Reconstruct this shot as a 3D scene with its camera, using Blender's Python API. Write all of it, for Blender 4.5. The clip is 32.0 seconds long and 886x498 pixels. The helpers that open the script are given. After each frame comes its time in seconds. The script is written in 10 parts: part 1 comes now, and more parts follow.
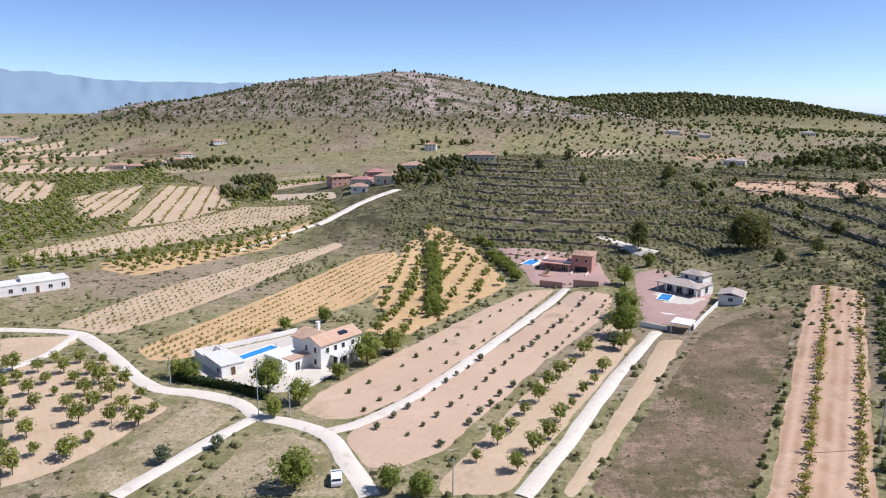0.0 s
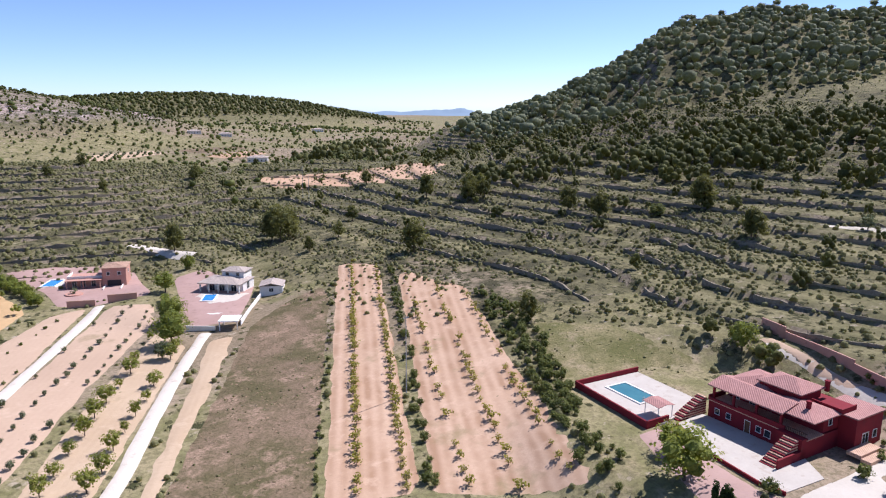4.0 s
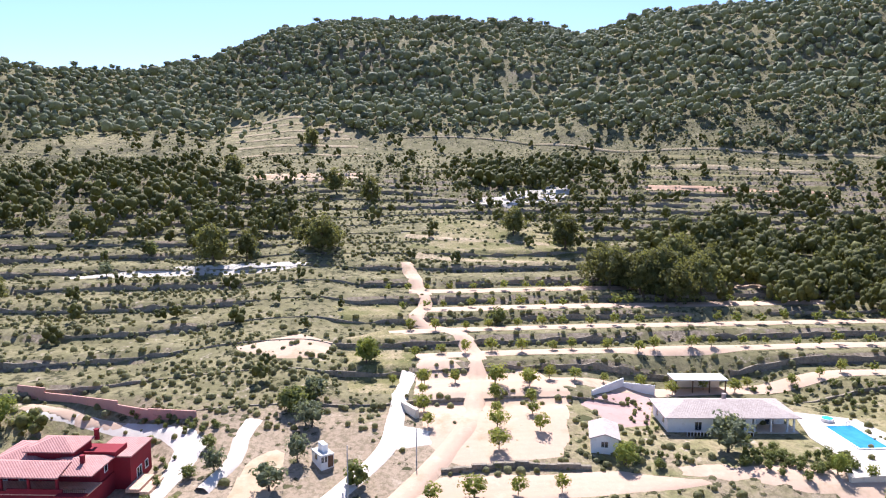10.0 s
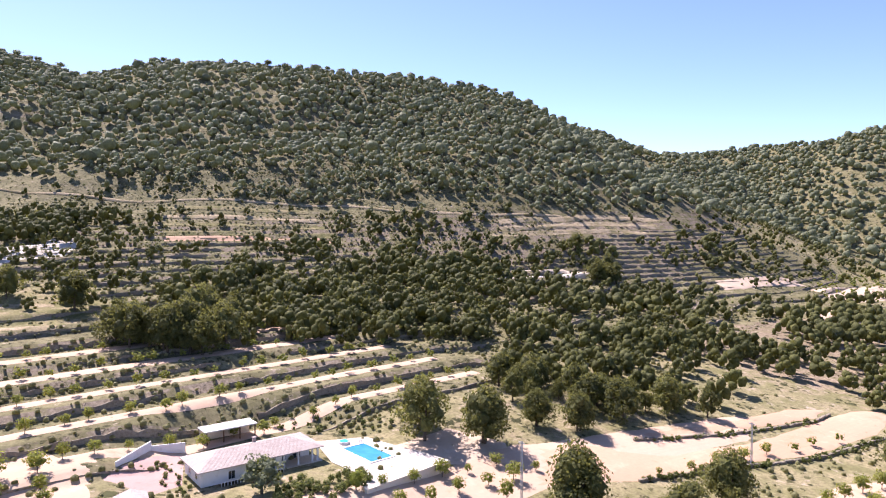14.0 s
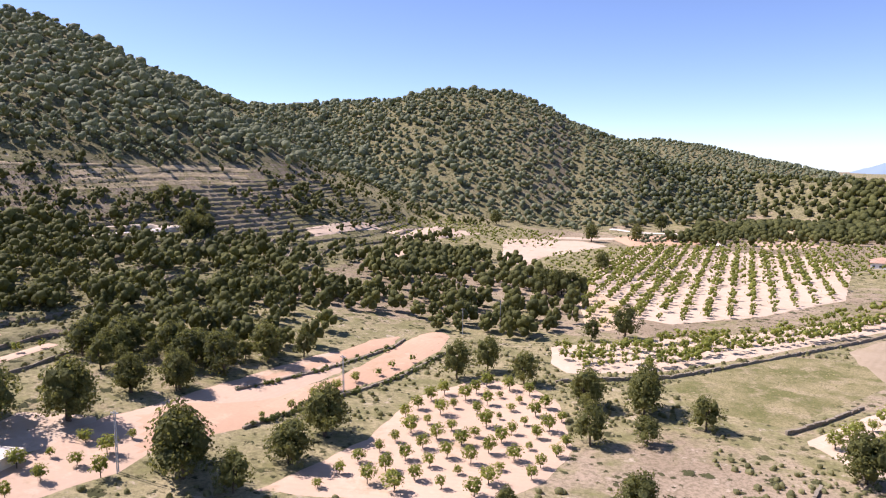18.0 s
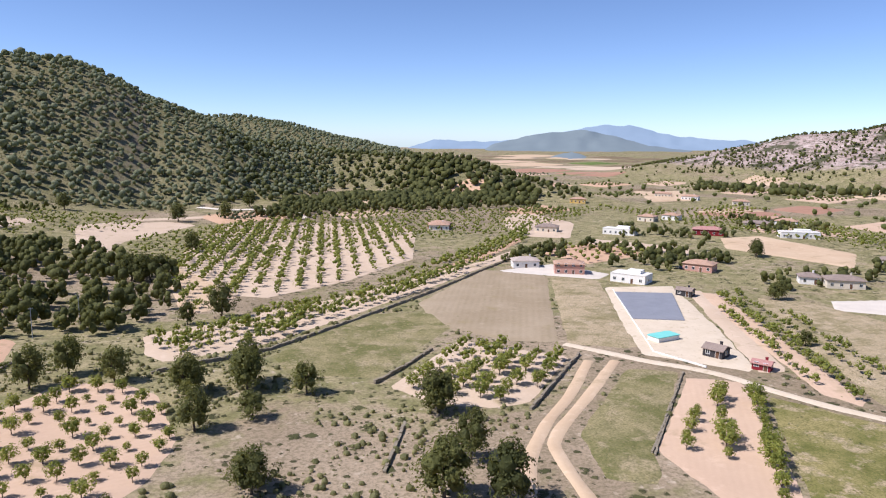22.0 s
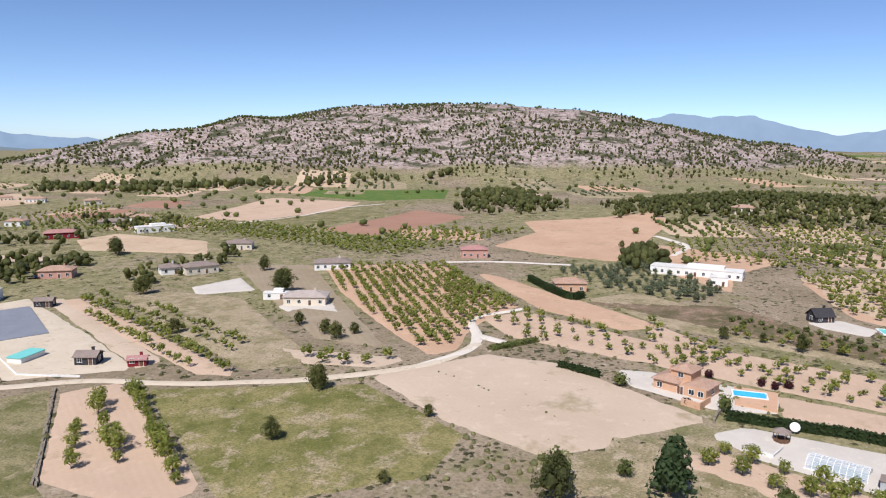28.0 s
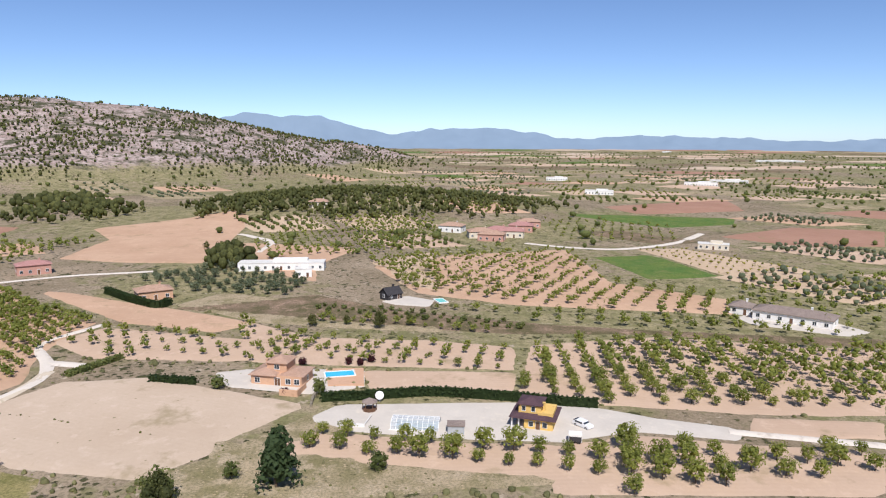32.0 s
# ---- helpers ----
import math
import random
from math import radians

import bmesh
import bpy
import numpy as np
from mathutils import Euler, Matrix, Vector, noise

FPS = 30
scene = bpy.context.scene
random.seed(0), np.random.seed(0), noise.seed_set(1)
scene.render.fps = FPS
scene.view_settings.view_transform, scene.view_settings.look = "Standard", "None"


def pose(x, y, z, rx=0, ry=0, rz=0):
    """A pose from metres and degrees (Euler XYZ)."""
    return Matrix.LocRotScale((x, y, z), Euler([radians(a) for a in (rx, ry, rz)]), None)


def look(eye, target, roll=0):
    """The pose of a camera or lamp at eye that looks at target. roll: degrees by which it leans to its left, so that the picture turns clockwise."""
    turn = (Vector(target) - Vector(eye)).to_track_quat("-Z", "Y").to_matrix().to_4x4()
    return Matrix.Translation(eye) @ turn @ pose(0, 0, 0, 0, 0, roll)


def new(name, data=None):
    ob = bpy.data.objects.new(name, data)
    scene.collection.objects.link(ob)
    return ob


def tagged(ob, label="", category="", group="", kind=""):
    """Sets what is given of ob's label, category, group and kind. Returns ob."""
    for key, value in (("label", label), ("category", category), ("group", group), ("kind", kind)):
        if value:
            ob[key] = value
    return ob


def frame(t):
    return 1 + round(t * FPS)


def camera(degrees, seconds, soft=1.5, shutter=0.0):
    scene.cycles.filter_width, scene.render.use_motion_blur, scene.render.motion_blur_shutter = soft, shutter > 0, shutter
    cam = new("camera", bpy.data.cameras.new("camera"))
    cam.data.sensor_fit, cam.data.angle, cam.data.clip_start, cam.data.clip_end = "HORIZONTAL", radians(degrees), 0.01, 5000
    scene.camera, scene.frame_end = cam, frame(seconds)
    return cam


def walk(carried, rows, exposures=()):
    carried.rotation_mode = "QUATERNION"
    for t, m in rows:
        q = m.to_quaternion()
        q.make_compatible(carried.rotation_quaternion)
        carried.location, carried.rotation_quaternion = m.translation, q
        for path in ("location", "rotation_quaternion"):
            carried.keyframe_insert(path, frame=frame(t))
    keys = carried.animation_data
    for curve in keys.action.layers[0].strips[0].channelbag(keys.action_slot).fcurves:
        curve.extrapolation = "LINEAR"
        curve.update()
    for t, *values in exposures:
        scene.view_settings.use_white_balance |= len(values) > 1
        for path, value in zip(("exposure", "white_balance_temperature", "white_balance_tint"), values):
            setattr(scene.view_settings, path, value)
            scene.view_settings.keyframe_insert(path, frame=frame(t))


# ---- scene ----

# ---- the camera: it hovers and turns on the spot ----
EYE = 60.0
ROWS = [
    (0.0, pose(0, 0, EYE, 78.35, -0.31, -0.59)),
    (0.5, pose(0, 0, EYE, 78.34, -0.32, -5.52)),
    (1.0, pose(0, 0, EYE, 78.37, -0.26, -10.41)),
    (1.5, pose(0, 0, EYE, 78.38, -0.22, -15.08)),
    (2.0, pose(0, 0, EYE, 78.38, -0.11, -19.60)),
    (2.5, pose(0, 0, EYE, 78.38, -0.18, -24.08)),
    (3.0, pose(0, 0, EYE, 78.38, -0.06, -28.62)),
    (3.5, pose(0, 0, EYE, 78.43, -0.08, -33.14)),
    (5.5, pose(0, 0, EYE, 78.62, -0.58, -51.18)),
    (6.0, pose(0, 0, EYE, 78.64, -0.47, -55.94)),
    (6.5, pose(0, 0, EYE, 78.74, -0.33, -60.81)),
    (7.0, pose(0, 0, EYE, 79.08, -0.33, -65.69)),
    (7.5, pose(0, 0, EYE, 79.65, -0.28, -70.55)),
    (8.0, pose(0, 0, EYE, 80.31, -0.20, -75.41)),
    (8.5, pose(0, 0, EYE, 81.00, -0.20, -80.24)),
    (9.0, pose(0, 0, EYE, 81.67, -0.13, -85.09)),
    (9.5, pose(0, 0, EYE, 82.31, -0.09, -89.95)),
    (10.0, pose(0, 0, EYE, 82.90, 0.01, -94.83)),
    (10.5, pose(0, 0, EYE, 83.46, -0.05, -99.66)),
    (11.0, pose(0, 0, EYE, 83.97, -0.01, -104.45)),
    (11.5, pose(0, 0, EYE, 84.48, -0.01, -109.27)),
    (12.0, pose(0, 0, EYE, 84.93, 0.04, -114.08)),
    (12.5, pose(0, 0, EYE, 85.46, 0.05, -118.86)),
    (13.0, pose(0, 0, EYE, 85.98, 0.05, -123.63)),
    (13.5, pose(0, 0, EYE, 86.48, 0.07, -128.25)),
    (14.0, pose(0, 0, EYE, 86.93, 0.09, -132.45)),
    (14.5, pose(0, 0, EYE, 87.23, 0.01, -136.49)),
    (16.5, pose(0, 0, EYE, 84.50, -0.09, -152.61)),
    (17.0, pose(0, 0, EYE, 83.83, -0.15, -156.61)),
    (17.5, pose(0, 0, EYE, 83.31, -0.18, -160.60)),
    (18.0, pose(0, 0, EYE, 82.92, -0.11, -164.65)),
    (18.5, pose(0, 0, EYE, 82.55, -0.10, -168.72)),
    (19.0, pose(0, 0, EYE, 82.15, -0.15, -172.80)),
    (19.5, pose(0, 0, EYE, 81.76, -0.12, -176.86)),
    (20.0, pose(0, 0, EYE, 81.45, -0.20, -180.92)),
    (20.5, pose(0, 0, EYE, 81.23, -0.19, -185.01)),
    (21.0, pose(0, 0, EYE, 81.12, -0.20, -189.09)),
    (21.5, pose(0, 0, EYE, 81.12, -0.22, -193.17)),
    (22.0, pose(0, 0, EYE, 81.11, -0.21, -197.26)),
    (22.5, pose(0, 0, EYE, 81.13, -0.15, -201.36)),
    (23.0, pose(0, 0, EYE, 81.14, -0.14, -205.45)),
    (23.5, pose(0, 0, EYE, 81.15, -0.11, -209.54)),
    (24.0, pose(0, 0, EYE, 81.14, -0.10, -213.65)),
    (24.5, pose(0, 0, EYE, 81.13, -0.05, -217.74)),
    (25.0, pose(0, 0, EYE, 81.14, -0.12, -221.82)),
    (25.5, pose(0, 0, EYE, 81.11, -0.03, -225.98)),
    (27.5, pose(0, 0, EYE, 81.07, -0.20, -242.46)),
    (28.0, pose(0, 0, EYE, 81.09, -0.23, -246.62)),
    (28.5, pose(0, 0, EYE, 81.10, -0.21, -250.76)),
    (29.0, pose(0, 0, EYE, 81.11, -0.16, -254.91)),
    (29.5, pose(0, 0, EYE, 81.11, -0.20, -259.06)),
    (30.0, pose(0, 0, EYE, 81.11, -0.26, -263.20)),
    (30.5, pose(0, 0, EYE, 81.14, -0.22, -267.36)),
    (31.0, pose(0, 0, EYE, 81.11, -0.25, -271.50)),
    (31.5, pose(0, 0, EYE, 81.11, -0.25, -275.61)),
    (32.0, pose(0, 0, EYE, 81.10, -0.24, -279.72)),
]
cam = camera(64.25, 32.0, 1.15)
walk(cam, ROWS, exposures=[(0.0, 0.3, 5900, 14), (3.5, 0.47, 5900, 19), (6.0, 0.72, 5900, 18), (9.0, 1.15, 5900, 18), (13.0, 1.3, 6200, 29),
                            (17.0, 1.0, 6300, 28), (20.0, 0.65, 6200, 22), (23.0, 0.38, 6000, 16), (32.0, 0.2, 6100, 13)])

# ---- sky and sun ----
SUN_BEARING, SUN_HEIGHT = 92.0, 51.0
world = bpy.data.worlds.new("sky")
scene.world = world
world.use_nodes = True
tree = world.node_tree
sky = tree.nodes.new("ShaderNodeTexSky")
sky.sky_type, sky.sun_disc = "NISHITA", False
sky.sun_elevation, sky.sun_rotation = radians(SUN_HEIGHT), radians(SUN_BEARING)
sky.altitude, sky.air_density, sky.dust_density, sky.ozone_density = 700, 0.6, 0.35, 3.2
tree.links.new(sky.outputs[0], tree.nodes["Background"].inputs["Color"])
tree.nodes["Background"].inputs["Strength"].default_value = 0.115
lamp = bpy.data.lights.new("sun", "SUN")
lamp.energy, lamp.angle, lamp.color = 4.6, radians(0.53), (1.0, 0.955, 0.88)
sun = new("sun", lamp)
sx, sy = math.sin(radians(SUN_BEARING)), math.cos(radians(SUN_BEARING))
ce, se = math.cos(radians(SUN_HEIGHT)), math.sin(radians(SUN_HEIGHT))
sun.matrix_world = look((sx * ce * 300, sy * ce * 300, se * 300), (0, 0, 0))

# ---- the lie of the land ----
def lattice(seed):
    return np.random.RandomState(seed).rand(256, 256)


TABLES = [lattice(s) for s in range(6)]


def vnoise(x, y, size, seed=0):
    """Smooth noise from -1 to 1 with lumps of that size in metres."""
    x, y = np.asarray(x, float) / size + 917.3, np.asarray(y, float) / size + 611.7
    i, j = np.floor(x).astype(int), np.floor(y).astype(int)
    u, v = x - i, y - j
    u, v = u * u * (3 - 2 * u), v * v * (3 - 2 * v)
    tab = TABLES[seed % 6]
    a, b = tab[i % 256, j % 256], tab[(i + 1) % 256, j % 256]
    c, d = tab[i % 256, (j + 1) % 256], tab[(i + 1) % 256, (j + 1) % 256]
    return 2 * ((a * (1 - u) + b * u) * (1 - v) + (c * (1 - u) + d * u) * v) - 1


def smooth(lo, hi, v):
    s = np.clip((np.asarray(v, float) - lo) / (hi - lo), 0, 1)
    return s * s * (3 - 2 * s)


def blend_max(a, b, k):
    return 0.5 * (a + b + np.sqrt((a - b) ** 2 + k * k))


def bearing(deg, r):
    """The place at that compass bearing (clockwise from +y) and distance."""
    return r * math.sin(radians(deg)), r * math.cos(radians(deg))


def ridge(x, y, crest, slope, rounding):
    """The height of a ridge with crest points (bearing, distance, height) and even flanks."""
    best = np.full(np.shape(x), -1e9)
    for (b0, r0, z0), (b1, r1, z1) in zip(crest, crest[1:]):
        ax, ay = bearing(b0, r0)
        bx, by = bearing(b1, r1)
        dx, dy = bx - ax, by - ay
        s = np.clip(((x - ax) * dx + (y - ay) * dy) / (dx * dx + dy * dy), 0, 1)
        d = np.hypot(x - ax - s * dx, y - ay - s * dy)
        h = z0 + (z1 - z0) * s - slope * (np.sqrt(d * d + rounding ** 2) - rounding)
        best = np.maximum(best, h)
    return best


PINE_HILL = [(34, 980, 10), (40, 880, 18), (44, 800, 28), (48.6, 700, 44), (51.5, 665, 80), (54.4, 650, 116), (57, 650, 123), (61, 665, 127), (65, 690, 130), (70, 720, 137),
             (73.6, 740, 138), (77, 750, 150), (80.5, 750, 170), (84, 750, 188), (87, 750, 197), (93, 750, 200), (101, 760, 198), (106, 780, 187), (111, 745, 198), (116, 720, 198),
             (122, 700, 189), (129, 690, 181), (135, 705, 172), (140, 740, 156), (144, 800, 149), (150, 900, 121)]
SOUTH_HILL = [(150, 900, 121), (157, 900, 130), (161, 870, 132), (164.5, 850, 141), (168, 850, 142), (170.6, 850, 142), (172.7, 855, 110), (174.8, 865, 94), (176.9, 880, 86),
              (178.9, 900, 76), (180.8, 910, 65), (183, 910, 58), (188.5, 890, 50), (192.8, 850, 44), (198, 790, 34), (204, 730, 14), (210, 690, 0)]
BACK_HILL = [(168, 2000, 110), (177, 2000, 118), (178.9, 2000, 115), (180.8, 2000, 118), (182.7, 2000, 107), (184.5, 2000, 82), (186.4, 2000, 62), (188.5, 2000, 38), (192, 2000, 10)]
ROCKY_HILL = [(209, 1150, -10), (218, 1250, 28), (226, 1330, 72), (230, 1370, 84), (233, 1380, 98), (241, 1420, 122), (250, 1440, 129), (256, 1440, 116), (260.4, 1440, 90),
              (264.8, 1440, 68), (270, 1450, 54), (277, 1470, 12), (284, 1500, -40)]
NORTH_HILL = [(-31, 1500, -14), (-24.4, 1400, 31), (-19, 1350, 62), (-14.5, 1320, 80), (-9, 1300, 102), (-7.5, 1290, 106), (-5, 1280, 98), (-3, 1270, 114), (-1, 1270, 110), (1.3, 1270, 96),
              (3.5, 1270, 76), (5.8, 1270, 60), (9, 1260, 44), (13, 1250, 30), (18, 1240, 10)]
FAR_WOOD = [(3, 2300, 80), (9.5, 2300, 72), (14.5, 2250, 84), (18.6, 2200, 88), (22.6, 2200, 77), (25.7, 2200, 40), (28.3, 2200, 16), (32.3, 2200, -4), (36, 2200, -14)]
SCRUB_SPUR = [(0, 480, 2), (2, 450, 14), (4.5, 430, 25), (8, 425, 30), (14.8, 430, 26), (21, 440, 22), (28, 470, 24)]
DARK_HILL = [(-34, 1550, 0), (-28, 1500, 36), (-24, 1500, 10)]
LOW_WOOD = [(-99, 590, -8), (-95.7, 590, 2), (-93.1, 595, 8), (-90.4, 600, 13), (-87.7, 600, 15), (-84, 600, 14), (-79.5, 595, 10), (-76, 590, 5), (-72, 590, -2), (-69, 590, -8)]
# levelled building plots: x, y, radius, height
PLOTS = [(103, 60, 22, 8.2), (125, -69, 20, 10.4), (-33, 160, 24, 1.4), (42, 240, 18, 3.3), (66, 203, 18, 4.6)]


# cuts in the near hills' crests, fitted to the camera's skyline: bearing, metres lower
SKYLINE_CUTS = [(38, 0), (42.5, 16), (45.6, 22), (48.6, 22), (50.4, 18), (52.2, 12), (54, 0), (74, 0), (77, 10), (80.5, 7), (83, 0), (146, 0), (148.3, 6), (151, 0),
           (167, 0), (170.6, 6), (172.7, 14), (174.8, 21), (176.9, 15), (178.9, 8), (181, 6), (190, 4), (200, 0)]


def land(x, y):
    """The height of the ground, without the terraces."""
    x, y = np.asarray(x, float), np.asarray(y, float)
    far = smooth(300, 1500, np.hypot(x, y))
    rise = 0.165 * 0.5 * (x - 60 + np.sqrt((x - 60) ** 2 + 900))
    rise = rise * (1 - 0.8 * smooth(230, 560, y)) * (1 - 0.3 * smooth(150, 420, -y)) * (1 - smooth(500, 900, x))
    z = rise + vnoise(x, y, 90, 1) * (0.5 + 2 * far) + vnoise(x, y, 31, 2) * 0.25
    wob = vnoise(x, y, 120, 3) * 9 + vnoise(x, y, 47, 4) * 4
    skyline_cut = np.interp(np.degrees(np.arctan2(x, y)) % 360, [p[0] for p in SKYLINE_CUTS], [p[1] for p in SKYLINE_CUTS]) * smooth(430, 600, np.hypot(x, y))
    for crest, slope, rounding, k, rough in ((PINE_HILL, 0.52, 30, 10, 1.0), (SOUTH_HILL, 0.6, 30, 8, 0.6), (BACK_HILL, 0.25, 60, 8, 0.5), (ROCKY_HILL, 0.26, 90, 10, 0.9),
                                             (NORTH_HILL, 0.24, 60, 10, 0.7), (FAR_WOOD, 0.2, 120, 10, 0.6), (SCRUB_SPUR, 0.21, 30, 6, 0.2),
                                             (DARK_HILL, 0.15, 40, 6, 0.3), (LOW_WOOD, 0.13, 30, 4, 0.2)):
        top = max(c[2] for c in crest)
        h = ridge(x, y, crest, slope, rounding)
        if crest is PINE_HILL or crest is SOUTH_HILL:
            h = h - skyline_cut
        z = blend_max(z, h + wob * rough * smooth(-20, 30, h) * smooth(0, 45, top - h), k)
    return z


def terrace_zone(x, y):
    """Where the slope is cut into terraces, from 0 to 1."""
    east = smooth(120, 142, x) * smooth(-520, -440, y) * (1 - smooth(430, 540, x)) * (1 - smooth(430, 560, y))
    spur = smooth(215, 260, y) * (1 - smooth(440, 520, y)) * smooth(-20, 30, x)
    return np.maximum(east, spur)


def bench_zone(x, y):
    """Where the terraces carry the regular bench orchards."""
    return smooth(122, 130, x) * (1 - smooth(215, 230, x)) * smooth(-165, -140, y) * (1 - smooth(5, 20, y))


def shape(x, y):
    z = land(x, y)
    step = 2.3
    q = z / step + 0.5 * vnoise(x, y, 60, 5) * (1 - bench_zone(x, y))
    f = q - np.floor(q)
    cut = (smooth(0.78, 0.98, f) - f) * step
    z = z + cut * terrace_zone(x, y) * (1 - smooth(48, 64, z)) * np.maximum(bench_zone(x, y), smooth(0.2, 0.5, 0.75 + vnoise(x, y, 70, 0)))
    for px, py, pr, pz in PLOTS:
        w = 1 - smooth(pr, pr * 1.5 + 4, np.hypot(x - px, y - py))
        z = z * (1 - w) + pz * w
    return z


def grid_lines(lo, hi, step, end):
    out = list(np.arange(lo, hi + step / 2, step))
    s, v = step, out[-1]
    while v < end:
        s *= 1.075
        v += s
        out.append(v)
    s, v = step, out[0]
    while v > -end:
        s *= 1.075
        v -= s
        out.insert(0, v)
    return np.array(out)


GX, GY = grid_lines(-360, 450, 2.1, 4700), grid_lines(-380, 460, 2.1, 4700)
GZ = shape(*np.meshgrid(GX, GY, indexing="ij"))


def ground(x, y):
    """The height of the ground sheet."""
    x, y = np.asarray(x, float), np.asarray(y, float)
    i = np.clip(np.searchsorted(GX, x) - 1, 0, len(GX) - 2)
    j = np.clip(np.searchsorted(GY, y) - 1, 0, len(GY) - 2)
    u, v = (x - GX[i]) / (GX[i + 1] - GX[i]), (y - GY[j]) / (GY[j + 1] - GY[j])
    return (GZ[i, j] * (1 - u) + GZ[i + 1, j] * u) * (1 - v) + (GZ[i, j + 1] * (1 - u) + GZ[i + 1, j + 1] * u) * v


def gz(x, y):
    return float(ground(x, y))

# ---- materials ----
class Shader:
    """A small helper that wires up one node material."""

    def __init__(self, name, rough=0.9, spec=0.25):
        self.mat = bpy.data.materials.new(name)
        self.mat.use_nodes = True
        self.tree = self.mat.node_tree
        self.bsdf = self.tree.nodes["Principled BSDF"]
        self.bsdf.inputs["Roughness"].default_value = rough
        self.bsdf.inputs["Specular IOR Level"].default_value = spec
        self.where = self.tree.nodes.new("ShaderNodeNewGeometry").outputs["Position"]

    def node(self, kind, **given):
        n = self.tree.nodes.new(kind)
        for key, value in given.items():
            sock = n.inputs[key]
            if isinstance(value, bpy.types.NodeSocket):
                self.tree.links.new(value, sock)
            else:
                sock.default_value = value
        return n

    def noise(self, size, detail=3.0, rough=0.6, vec=None):
        n = self.node("ShaderNodeTexNoise", Vector=vec or self.where, Scale=1.0 / size, Detail=detail, Roughness=rough)
        return n.outputs["Fac"]

    def ramp(self, fac, lo, hi):
        n = self.node("ShaderNodeMapRange", Value=fac)
        n.inputs["From Min"].default_value, n.inputs["From Max"].default_value = lo, hi
        return n.outputs["Result"]

    def math(self, op, a, b=0.0):
        n = self.tree.nodes.new("ShaderNodeMath")
        n.operation = op
        for k, v in enumerate((a, b)):
            if isinstance(v, bpy.types.NodeSocket):
                self.tree.links.new(v, n.inputs[k])
            else:
                n.inputs[k].default_value = v
        return n.outputs[0]

    def mix(self, fac, a, b, kind="MIX"):
        n = self.tree.nodes.new("ShaderNodeMix")
        n.data_type, n.blend_type = "RGBA", kind
        for k, v in ((0, fac), (6, a), (7, b)):
            if isinstance(v, bpy.types.NodeSocket):
                self.tree.links.new(v, n.inputs[k])
            else:
                n.inputs[k].default_value = v if k == 0 else (*v, 1.0)
        return n.outputs[2]

    def colour(self, c):
        if isinstance(c, bpy.types.NodeSocket):
            self.tree.links.new(c, self.bsdf.inputs["Base Color"])
        else:
            self.bsdf.inputs["Base Color"].default_value = (*c, 1.0)
        return self

    def bump(self, height, distance, strength=0.6):
        n = self.node("ShaderNodeBump", Height=height, Distance=distance, Strength=strength)
        self.tree.links.new(n.outputs["Normal"], self.bsdf.inputs["Normal"])
        return self

    def attribute(self, name):
        n = self.tree.nodes.new("ShaderNodeAttribute")
        n.attribute_name = name
        return n.outputs

    def random(self):
        return self.tree.nodes.new("ShaderNodeObjectInfo").outputs["Random"]

    def dots(self, size, amount, radius=0.42, ragged=0.5):
        """Tufts and low bushes: round spots about size metres apart; amount says how many of the cells have one."""
        n = self.node("ShaderNodeTexVoronoi", Vector=self.where, Scale=1.0 / size)
        tint = self.node("ShaderNodeSeparateColor", Color=n.outputs["Color"])
        far = self.math("ADD", n.outputs["Distance"], self.math("MULTIPLY", self.math("SUBTRACT", self.noise(size * 0.35, 3, 0.7), 0.5), ragged))
        far = self.math("ADD", far, self.math("MULTIPLY", tint.outputs[1], 0.2))
        gate = self.math("GREATER_THAN", amount, tint.outputs[0])
        return self.math("MULTIPLY", self.ramp(far, radius + 0.06, radius - 0.06), gate), tint.outputs[2]

    def island(self):
        return self.tree.nodes.new("ShaderNodeNewGeometry").outputs["Random Per Island"]


def blotchy(name, a, b, big, small, c=None, rough=0.9, relief=0.0):
    """Two colours in large patches and in fine grain, with a third as small stains."""
    s = Shader(name, rough)
    coarse = s.ramp(s.noise(big, 3), 0.35, 0.65)
    fine = s.ramp(s.noise(small, 4), 0.3, 0.7)
    col = s.mix(s.math("ADD", s.math("MULTIPLY", coarse, 0.6), s.math("MULTIPLY", fine, 0.4)), a, b)
    if c:
        col = s.mix(s.ramp(s.noise(small * 3.7, 3), 0.58, 0.7), col, c)
    s.colour(col)
    if relief:
        s.bump(fine, relief)
    return s.mat


